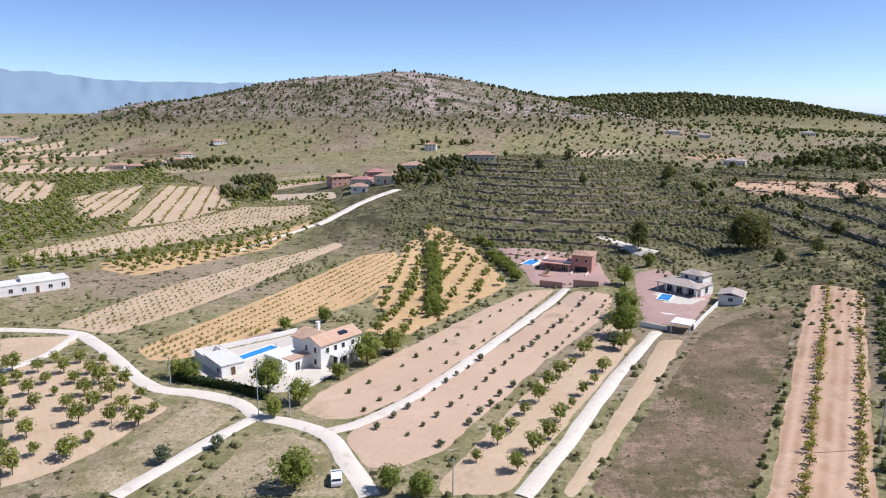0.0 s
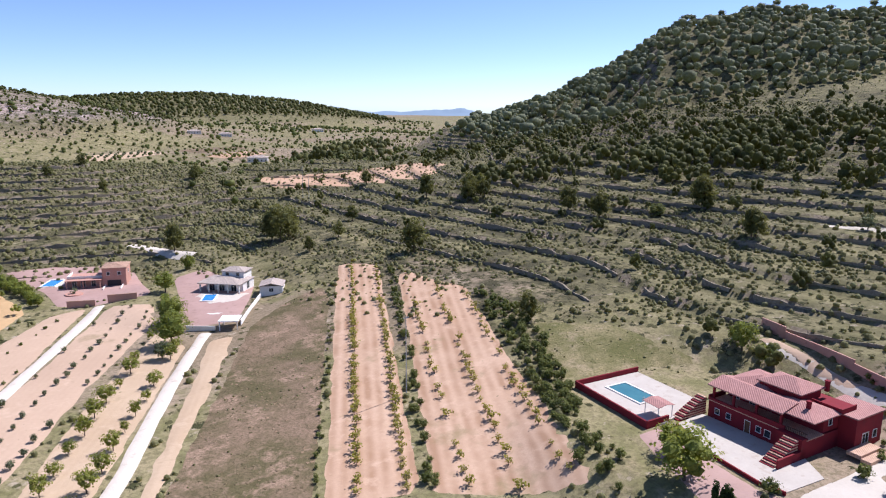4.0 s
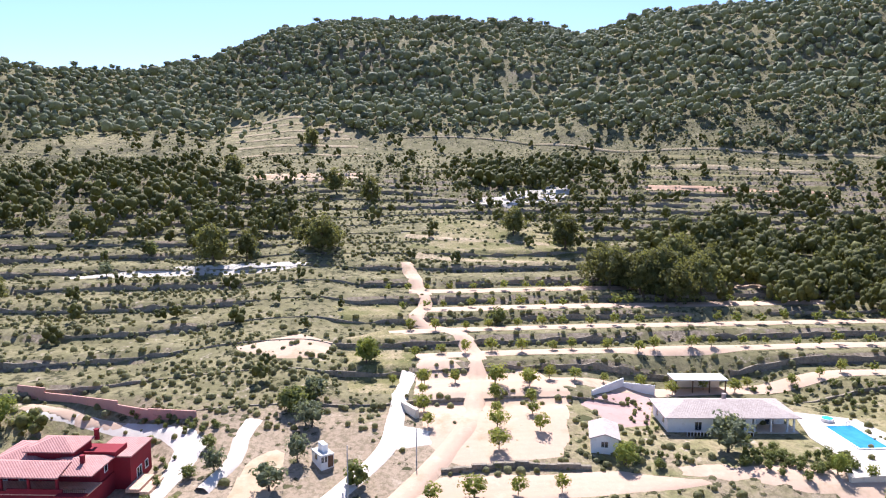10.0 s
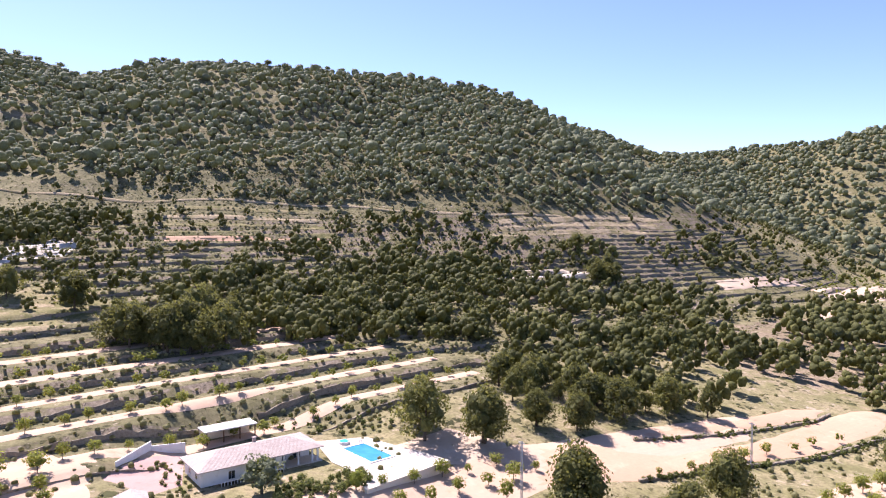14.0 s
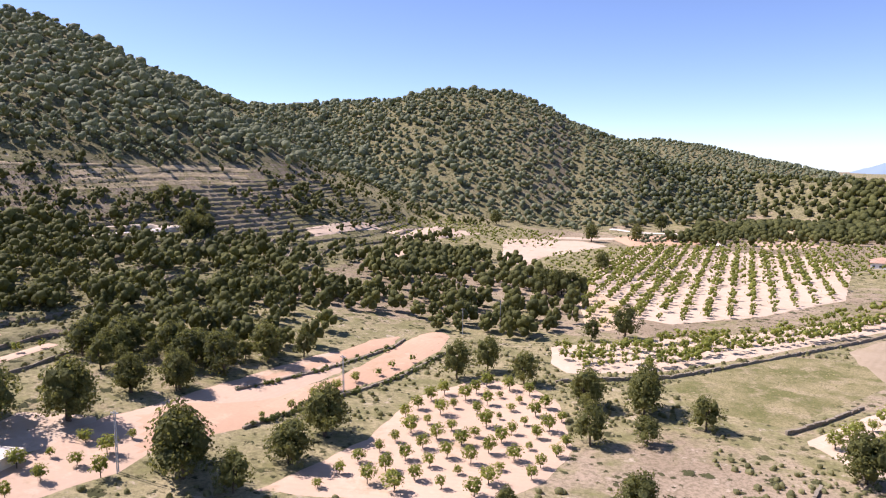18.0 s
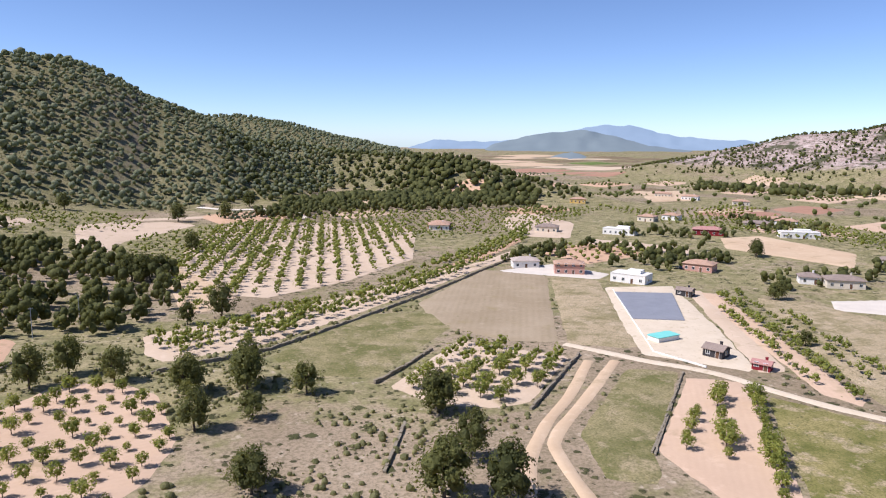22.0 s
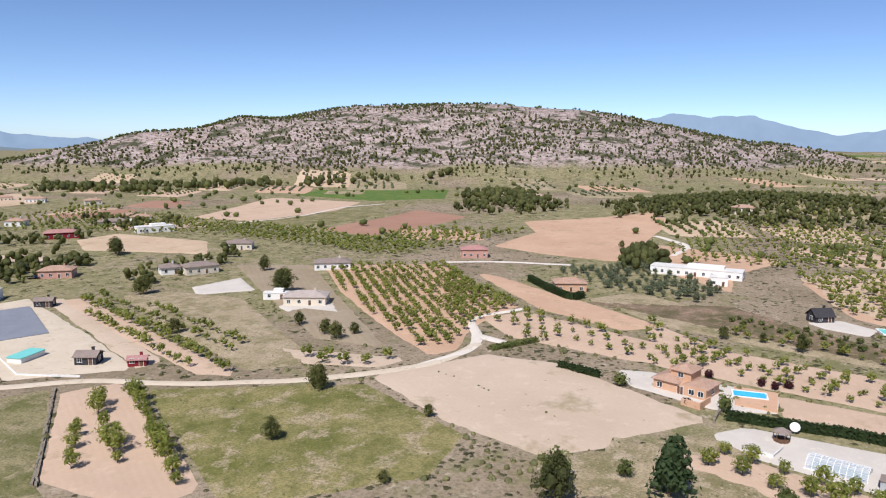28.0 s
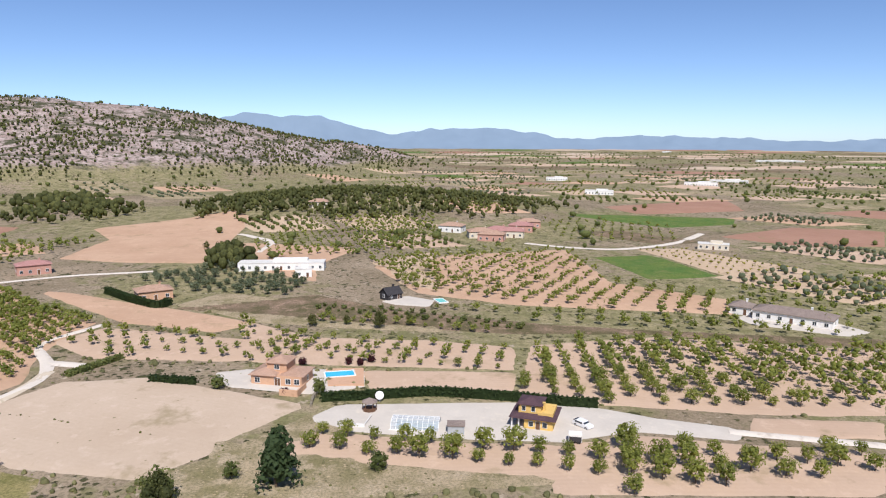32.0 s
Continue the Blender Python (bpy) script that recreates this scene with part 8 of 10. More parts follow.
# ---- the red house and its pool ----
def red_house():
    z = 8.2
    h = thing("villa", 104.7, 61.4, -96.9, "crimson two-storey villa with rose tiled roofs", "house", z=z)
    part("lower_wall", boxes((0, 17.6, 0, 12.5, -0.5, 2.9)), "red", h)
    part("terrace_floor", boxes((-0.1, 17.7, -0.1, 4.2, 2.9, 3.05)), "roof_salmon", h)
    part("parapet", boxes((5.6, 14.0, -0.1, 0.12, 3.05, 3.85), (-0.1, 0.15, -0.1, 4.2, 3.05, 3.85), (0.15, 5.6, -0.1, 0.12, 3.05, 3.5), (14.0, 17.7, -0.1, 0.12, 3.05, 3.3)), "red", h)
    part("upper_wall", boxes((0.6, 17.4, 4.2, 12.5, 3.05, 5.75)), "red", h)
    part("east_wing", boxes((14.2, 20.2, 8.2, 15.5, -0.5, 5.4)), "red", h)
    for x in (0.4, 4.3, 8.5, 12.8):
        part("column", boxes((x, x + 0.35, 0.25, 0.6, 3.05, 5.55)), "red", h)
    part("front_roof", gable_roof(0.2, 13.0, 0.2, 6.4, 5.75, 0.9, 0.5), "roof_rose", h)
    part("main_roof", hip_roof(0.2, 8.5, 3.5, 12.6, 5.85, 1.5), "roof_rose", h)
    part("wing_roof", hip_roof(8.6, 17.6, 1.2, 8.2, 5.7, 1.0), "roof_rose", h)
    part("tower", boxes((5.5, 12.6, 5.4, 11.0, 5.7, 7.4)), "red", h)
    part("tower_roof", hip_roof(5.5, 12.6, 5.4, 11.0, 7.45, 1.15), "roof_rose", h)
    part("rear_roof", boxes((13.9, 20.5, 8.0, 15.8, 5.4, 5.6)), "roof_rose", h)
    part("roof_terrace_wall", boxes((12.9, 18.2, 7.6, 7.8, 5.6, 6.4), (18.0, 18.2, 7.8, 11.5, 5.6, 6.4)), "red", h)
    chimney(h, 15.2, 3.6, 6.0, 1.5, 0.55, "red")
    chimney(h, 13.2, 11.6, 6.8, 1.7, 0.6, "red")
    for x in (1.8, 4.0, 9.6):
        opening(h, x, 0, 1.0, 0.8, 0.9)
    opening(h, 7.6, 0, 0.02, 0.95, 2.05, "S", "door")
    opening(h, 11.2, 0, 0.8, 1.0, 1.1)
    for x in (2.2, 5.4, 9.0, 15.0):
        opening(h, x, 4.2, 3.15 if x in (2.2, 5.4) else 4.0, 1.2, 2.1 if x in (2.2, 5.4) else 1.2)
    opening(h, 17.4, 6.0, 4.0, 0.8, 1.0, "E")
    opening(h, 20.2, 11.0, 0.6, 1.6, 2.0, "E")
    opening(h, 20.2, 13.6, 1.4, 1.0, 1.2, "E")
    part("stair_wall", boxes((17.3, 17.6, -6.6, 0, -0.4, 1.5), (13.4, 17.6, -1.2, 0, -0.3, 3.3)), "red", h)
    steps(h, 14.7, -6.8, 0, 3.05, 2.4, 5.6, 14, "red")
    steps(h, -2.6, -6.2, 0, 3.05, 1.8, 6.6, 14, "red")
    part("garden_stair", boxes((20.3, 22.5, 6.0, 11.5, 0.5, 1.1), (22.5, 24.0, 6.0, 11.5, 0.2, 0.7)), "roof_salmon", h)
    part("balustrade", boxes(*[(14.2 + 0.3 * k, 14.26 + 0.3 * k, -0.02, 0.06, 3.3, 3.9) for k in range(11)], (14.0, 17.6, -0.04, 0.08, 3.9, 3.98)), "wood", h)
    slab("patio", [(104.2, 62.5), (97.3, 62.5), (92.3, 52.4), (90.3, 44.2), (90.6, 40.9), (98.9, 39.4), (102.6, 43.9), (104.4, 61.4)], 7.9, 8.32, M["deck"], "pale paved patio below the crimson villa")
    wall_run("patio_wall", [(97.0, 62.2), (92.0, 52.3), (90.0, 44.2), (90.3, 40.7)], 0.55, 0.25, "red", "low crimson wall round the patio")
    field("drive", [(94.2, 63.5), (90.6, 51.4), (88.6, 43.2), (89.5, 39.5), (82, 37.5), (78.5, 43), (84, 55), (89, 64)], "paving_pink", "reddish paved parking court")


red_house()


def red_pool():
    z = 8.2
    slab("pool_deck", [(96.2, 83.2), (92.3, 64.8), (96.0, 63.8), (108.4, 64.6), (111.0, 80.8)], 7.0, 8.55, M["deck"], "pale pool terrace beside the crimson villa")
    top = thing("pool_wall", 96.2, 83.2, 0, "crimson wall round the pool terrace", "wall", z=z)
    pts = [(97.0, 64.0), (92.1, 64.6), (96.0, 83.4), (111.2, 81.0)]
    for (ax, ay), (bx, by) in zip(pts, pts[1:]):
        length = math.hypot(bx - ax, by - ay)
        ob = part("wall_length", boxes((-0.12, length + 0.12, -0.15, 0.15, -1.2, 1.3)), "red", top)
        ob.matrix_local = pose(ax - 96.2, ay - 83.2, 0, 0, 0, math.degrees(math.atan2(by - ay, bx - ax)))
    pool(101.6, 74.8, -98, 8.2, 4.3, "water_teal", "blue-green swimming pool on a pale terrace", z=8.55)
    c = thing("canopy", 95.8, 66.6, -102, "rose awning on thin posts beside the pool", "awning", z=8.55)
    for x in (-1.6, 1.6):
        for y in (0.2, 3.2):
            part("post", boxes((x - 0.05, x + 0.05, y - 0.05, y + 0.05, 0, 2.3)), "frame", c)
    part("awning", gable_roof(-1.9, 1.9, 0, 3.4, 2.3, 0.35, 0.1, 0.06), "roof_rose", c)


red_pool()
wall_run("garden_wall", [(143, 73), (138.5, 61), (134.5, 51), (131, 44), (129, 35)], 1.4, 0.3, "pink", "reddish-brown wall behind the red house")
slab("caravan_stand", [(88.5, 12.0), (91.5, 12.0), (91.5, 14.5), (88.5, 14.5)], gz(90, 13) - 0.4, gz(90, 13) + 0.15, "stone", "small stone stand for a hut")


# ---- the white bungalow ----
def bungalow():
    z = 10.4
    h = thing("bungalow", 120.9, -51.7, -95.4, "long white bungalow with a pale tiled roof", "house", z=z)
    part("wall", boxes((0, 15.5, 0, 9.4, -1.2, 2.9), (15.5, 23.2, 4.0, 9.4, -0.5, 2.9)), "white", h)
    part("porch_floor", boxes((15.5, 24.0, -0.4, 4.0, -1.0, 0.12)), "cream", h)
    part("roof", hip_roof(-0.2, 23.6, -0.2, 9.6, 3.05, 1.7, 0.6), "roof_pale", h)
    for x in (16.0, 19.0, 22.0, 23.2):
        part("column", boxes((x - 0.16, x + 0.16, 0.05, 0.37, 0.12, 2.85)), "white", h)
    part("base_terrace", boxes((3.0, 15.5, -1.8, 0, -1.2, 0.0)), "stone", h)
    part("balustrade", boxes((3.0, 15.5, -1.8, -1.65, 0.75, 0.87), *[(3.0 + 0.6 * k, 3.12 + 0.6 * k, -1.79, -1.67, 0, 0.75) for k in range(21)]), "white", h)
    for x, w in ((5.6, 1.2), (10.2, 1.4), (13.4, 1.2)):
        opening(h, x, 0, 0.5, w, 1.5)
    for x in (17.2, 20.4):
        opening(h, x, 4.0, 0.15, 1.6, 2.2)
    for y in (2.6, 6.4):
        opening(h, 0, y, 0.9, 1.0, 1.1, "W")
    opening(h, 7.5, 9.4, 0.9, 1.2, 1.1, "N")
    opening(h, 23.2, 6.5, 0.15, 1.6, 2.1, "E")
    chimney(h, 12.4, 6.0, 3.6, 1.7, 0.6, "roof_pale")
    p = thing("pergola", 142, -62, -95.4, "open garden shelter with a flat pale roof", "pergola", z=10.6)
    part("roof", boxes((-0.4, 11.2, -0.4, 4.4, 2.7, 2.95)), "flat_roof", p)
    part("back_wall", boxes((0, 11.0, 4.0, 4.3, -0.4, 2.7)), "cream", p)
    for x in (0.1, 3.7, 7.3, 10.7):
        part("post", boxes((x, x + 0.22, 0, 0.22, -0.4, 2.7)), "wood", p)
    g = thing("garage", 113.9, -35.2, -105, "small white garage with a pale hipped roof", "garage", z=10.2)
    part("wall", boxes((0, 4.6, 0, 7.4, -1.0, 2.5)), "white", g)
    part("roof", gable_roof(0, 4.6, 0, 7.4, 2.6, 0.9, 0.35, 0.18, "y"), "roof_pale", g)
    part("gable", gable_ends(0, 4.6, 0, 7.4, 2.5, 0.75, "y"), "white", g)
    opening(g, 2.3, 0, 1.0, 1.1, 1.0)
    opening(g, 4.6, 3.5, 0.02, 1.0, 2.0, "E", "door")
    slab("pool_terrace", [(129, -80.5), (124, -90.5), (111.3, -92.3), (101.3, -93.5), (100.2, -73.2), (107.4, -76.5), (116, -76.2)], 7.5, 10.5, M["deck"], "white pool terrace beside the bungalow")
    w = thing("terrace_wall", 100.0, -72.9, 0, "tall cream retaining wall below the pool terrace", "wall", z=0)
    for (ax, ay), (bx, by) in (((100.0, -72.9), (101.1, -93.7)), ((101.1, -93.7), (111, -92.6)), ((107.3, -76.2), (100.0, -72.9))):
        ob = part("wall_length", boxes((0, math.hypot(bx - ax, by - ay), -0.17, 0.17, 6.2, 10.56)), "cream", w)
        ob.matrix_local = pose(ax - 100.0, ay + 72.9, 0, 0, 0, math.degrees(math.atan2(by - ay, bx - ax)))
    pool(115.6, -84.6, -2, 10.4, 5.2, "water", "bright blue swimming pool on a white terrace", z=10.5)
    j = thing("hot_tub", 123.6, -84.4, 0, "round pale blue plunge tub on the terrace", "hot tub", z=10.5)
    bm = bmesh.new()
    bmesh.ops.create_cone(bm, cap_ends=True, segments=24, radius1=1.2, radius2=1.15, depth=0.6, matrix=Matrix.Translation((0, 0, 0.3)))
    part("tub", bm, "white", j)
    bm = bmesh.new()
    bmesh.ops.create_cone(bm, cap_ends=True, segments=24, radius1=1.0, radius2=1.0, depth=0.06, matrix=Matrix.Translation((0, 0, 0.6)))
    part("water", bm, "water_aqua", j)
    wall_run("court_wall", [(136, -42), (143.5, -51), (141, -57)], 1.0, 0.25, "white", "low white wall round the paved court")
    steps(h, 4.0, -12.5, -1.4, 0.0, 1.6, 10.0, 14, "white")


bungalow()


# ---- the white villa in the north ----
def white_villa():
    z = 1.4
    h = thing("villa", -25.4, 149.5, 50.6, "white two-storey villa with a salmon tiled roof", "house", z=z)
    part("main_wall", boxes((0, 12.5, 0, 6.6, -0.3, 5.6)), "white", h)
    part("gable", gable_ends(0, 12.5, 0, 6.6, 5.6, 1.35), "white", h)
    part("roof", gable_roof(0, 12.5, 0, 6.6, 5.65, 1.5, 0.35), "roof_salmon", h)
    part("cross_roof", gable_roof(1.5, 8.5, 4.0, 11.5, 5.2, 1.4, 0.3, 0.2, "y"), "roof_salmon", h)
    part("rear_wall", boxes((1.5, 8.5, 6.6, 11.5, -0.3, 5.1)), "white", h)
    part("low_wing", boxes((-8.0, 0, 3.5, 9.5, -0.3, 3.0)), "white", h)
    part("wing_roof", boxes((-6.0, 0.0, 3.3, 6.0, 3.0, 3.2)), "roof_salmon", h)
    part("roof_terrace", boxes((-8.1, -7.9, 3.4, 9.6, 3.0, 3.9), (-8.0, 0, 9.4, 9.6, 3.0, 3.9)), "white", h)
    part("solar_panel", prism(bmesh.new(), [(7.0, 1.0), (9.2, 1.0), (9.2, 2.6), (7.0, 2.6)], 6.2, 6.75), "solar", h)
    part("porch", boxes((2.8, 9.0, -2.6, 0, 2.7, 2.95), (2.8, 3.2, -2.6, -2.2, 0, 2.7), (5.7, 6.1, -2.6, -2.2, 0, 2.7), (8.6, 9.0, -2.6, -2.2, 0, 2.7)), "white", h)
    part("buttress", prism(bmesh.new(), [(9.2, -1.8), (10.2, -0.2), (9.2, -0.2)], 0, 2.4), "white", h)
    for x in (2.0, 4.4, 6.8, 9.8):
        opening(h, x, 0, 3.5, 0.9, 1.2)
    for x in (4.4, 7.3):
        opening(h, x, 0, 0.05, 1.3, 2.1)
    for y, zz in ((1.8, 3.6), (1.8, 0.9), (4.8, 3.6)):
        opening(h, 0, y, zz, 0.8, 1.3, "W")
    opening(h, -3.8, 3.5, 0.3, 1.2, 1.9)
    opening(h, 12.5, 3.3, 3.5, 1.0, 1.2, "E")
    chimney(h, 7.2, 9.0, 5.9, 1.8, 0.8, "white")
    part("balcony_rail", boxes((2.8, 9.0, -2.6, -2.5, 3.7, 3.78), *[(2.8 + 0.5 * k, 2.85 + 0.5 * k, -2.58, -2.52, 2.95, 3.7) for k in range(13)]), "metal", h)
    pool(-42.3, 160.0, 53, 10.5, 2.8, "water", "long blue lap pool beside the white villa")
    g = thing("annexe", -56.0, 156.8, -51, "white flat-roofed annexe with a walled yard", "annexe", z=z)
    part("wall", boxes((6.0, 15.8, 0, 5.2, -0.3, 2.7)), "white", g)
    part("roof", boxes((5.8, 16.0, -0.2, 5.4, 2.7, 2.9)), "flat_roof", g)
    part("yard_wall", boxes((0, 6.0, 0, 0.25, -0.3, 2.2), (0, 0.25, 0.25, 5.2, -0.3, 2.2), (0.25, 6.0, 4.95, 5.2, -0.3, 2.2)), "white", g)
    opening(g, 14.0, 0, 0.8, 1.4, 1.1)
    opening(g, 15.8, 2.6, 0.02, 1.0, 2.1, "E", "door")
    field("yard", [(-57, 158), (-50.5, 144.6), (-38.0, 138.2), (-31, 136.4), (-25.5, 140.5), (-22, 148), (-16.8, 158), (-27, 170), (-36, 175), (-41, 170.5)], "paving_white", "white paved court of the villa")
    field("yard", [(-58, 161.5), (-56.5, 159), (-41.5, 172), (-37, 178), (-43, 176)], "paving_pink", "grey-pink strip behind the villa wall")
    wall_run("court_wall", [(-57.4, 158.6), (-41.2, 171.2), (-36, 176)], 1.2, 0.25, "white", "low white wall behind the pool")


white_villa()
hedge([(-56, 143.6), (-49.3, 141.0), (-41.7, 138.2), (-36.5, 135.0), (-34, 133.4)], 1.7, 1.1, "cypress", "clipped dark green hedge along the lane")


# ---- the pink house and the white house up the drives ----
def pink_house():
    z = 3.3
    h = thing("villa", 37.7, 241.0, -22.5, "pink house with a square tower and flat terraces", "house", z=z)
    part("wall", boxes((0, 10.2, 0, 7.5, -0.3, 3.0)), "pink", h)
    part("terrace_rail", boxes((0, 10.2, 0, 0.15, 3.0, 3.7), (0, 0.15, 0.15, 7.5, 3.0, 3.7)), "white", h)
    part("tower", boxes((10.2, 17.2, -0.4, 8.0, -0.6, 6.0)), "pink", h)
    part("tower_roof", hip_roof(10.2, 17.2, -0.4, 8.0, 6.05, 0.9, 0.35), "roof_clay", h)
    part("porch", boxes((-0.3, 10.2, -2.6, 0, 2.7, 2.9), (0, 0.3, -2.5, -2.2, 0, 2.7), (4.8, 5.1, -2.5, -2.2, 0, 2.7), (9.6, 9.9, -2.5, -2.2, 0, 2.7)), "pink", h)
    part("garage_door", boxes((11.6, 15.6, -0.5, -0.38, -0.3, 2.1)), "black", h)
    part("ramp_wall", boxes((10.9, 11.15, -5.5, -0.4, -0.3, 0.7), (16.0, 16.25, -5.5, -0.4, -0.3, 0.7)), "white", h)
    for x in (2.0, 4.5, 7.5):
        opening(h, x, 0, 0.3, 1.2, 1.9)
    for x in (12.0, 15.2):
        opening(h, x, -0.4, 3.7, 0.9, 1.0)
    opening(h, 17.2, 3.8, 3.7, 0.9, 1.0, "E")
    field("yard", [(23.6, 268), (38.6, 268), (52.5, 263), (60, 250), (55.6, 213.5), (47, 212.3), (40.5, 214.6), (31.2, 220.3), (30.9, 240)], "paving_pink", "pink gravel court of the pink house")
    pool(34.8, 249.6, 60, 8.0, 4.0, "water", "blue swimming pool beside the pink house")
    field("yard", [(30.0, 246), (36.5, 241.5), (40.5, 251), (40, 256), (34, 258)], "paving_white", "pale paving round the pool")
    wall_run("gate_wall", [(33.5, 217.6), (40.0, 214.8)], 1.7, 0.35, "pink", "pink rendered gate wall", cope="roof_clay")
    wall_run("gate_wall", [(43.4, 213.4), (50.5, 211.2)], 1.7, 0.35, "pink", "pink rendered gate wall", cope="roof_clay")
    f = thing("planter", 37.6, 231.0, 0, "round stone planter with a palm", "planter")
    bm = bmesh.new()
    bmesh.ops.create_cone(bm, cap_ends=True, segments=24, radius1=2.6, radius2=2.5, depth=0.7, matrix=Matrix.Translation((0, 0, 0.25)))
    part("ring", bm, "pink", f)
    q = leaf_quads("leafy", 8, 16, 0.16, 3) * 2.6
    palm = new("palm", quads_mesh("palm", q, LEAVES["olive"], np.zeros(len(q))))
    palm.parent = f


pink_house()


def north_white_house():
    z = 4.6
    h = thing("villa", 67.2, 207.0, -47, "white house with porches and a pale pink roof", "house", z=z)
    part("wall", boxes((1.2, 13.0, 2.6, 10.2, -0.3, 3.0)), "white", h)
    part("roof", hip_roof(0.0, 13.0, 0.0, 10.2, 3.05, 1.0, 0.3), "roof_pale", h)
    part("upper_wall", boxes((4.5, 11.5, 6.5, 12.0, -0.2, 5.4)), "white", h)
    part("upper_roof", hip_roof(4.5, 11.5, 6.5, 12.0, 5.45, 1.0, 0.4), "roof_pale", h)
    for x in (0.2, 3.0, 6.0, 9.0, 12.6):
        part("column", boxes((x, x + 0.35, 0.1, 0.45, 0, 2.85)), "white", h)
    for x in (3.0, 6.2, 10.0):
        opening(h, x, 2.6, 0.2, 1.6, 2.1)
    for x in (6.2, 9.6):
        opening(h, x, 6.5, 4.0, 1.0, 1.0)
    opening(h, 13.0, 6.0, 0.6, 1.6, 1.9, "E")
    opening(h, 1.2, 6.0, 1.0, 1.0, 1.1, "W")
    field("yard", [(66.5, 229), (77, 232), (80, 220), (84, 205), (76.3, 190.5), (66.0, 173.5), (54.8, 176.4), (58.2, 195)], "paving_pink", "pink paved court of the white house")
    field("yard", [(63.5, 202.5), (64.5, 191.5), (72, 189.5), (80.5, 197.5), (74, 200.5), (68, 206.5)], "paving_white", "white paving round the pool")
    pool(67.2, 198.2, 60, 6.5, 3.2, "water", "small blue swimming pool by the white house")
    a = thing("annexe", 80.0, 191.8, -30, "white annexe with a pale tiled roof", "annexe", z=5.0)
    part("wall", boxes((0, 6.6, 0, 7.0, -1.0, 2.6)), "white", a)
    part("roof", gable_roof(0, 6.6, 0, 7.0, 2.65, 0.9, 0.3, 0.18, "y"), "roof_pale", a)
    opening(a, 3.3, 0, 1.0, 1.2, 1.0)
    c = thing("carport", 59.4, 169.4, -33, "white carport at the gate", "carport", z=4.0)
    part("roof", boxes((-0.2, 4.8, -0.2, 5.2, 2.3, 2.5)), "white", c)
    for x, y in ((0, 0), (4.4, 0), (0, 4.8), (4.4, 4.8)):
        part("post", boxes((x, x + 0.25, y, y + 0.25, -0.5, 2.3)), "white", c)
    wall_run("court_wall", [(53.2, 175.2), (58.8, 170.6)], 1.1, 0.25, "white", "low white wall by the gate")
    wall_run("court_wall", [(65.2, 169.5), (73.0, 181), (79.6, 190.6)], 1.1, 0.25, "white", "low white wall along the court")
    d = thing("garden_circle", 63.7, 183.8, 0, "round pale paved circle in the court", "paving")
    bm = bmesh.new()
    bmesh.ops.create_cone(bm, cap_ends=True, segments=28, radius1=2.4, radius2=2.4, depth=0.4, matrix=Matrix.Translation((0, 0, 0.02)))
    part("disc", bm, "white", d)


north_white_house()
hedge([(51.8, 179), (53.2, 187), (54.5, 196), (56.5, 204)], 2.0, 1.6, "leafy", "dense green hedge beside the pink court")


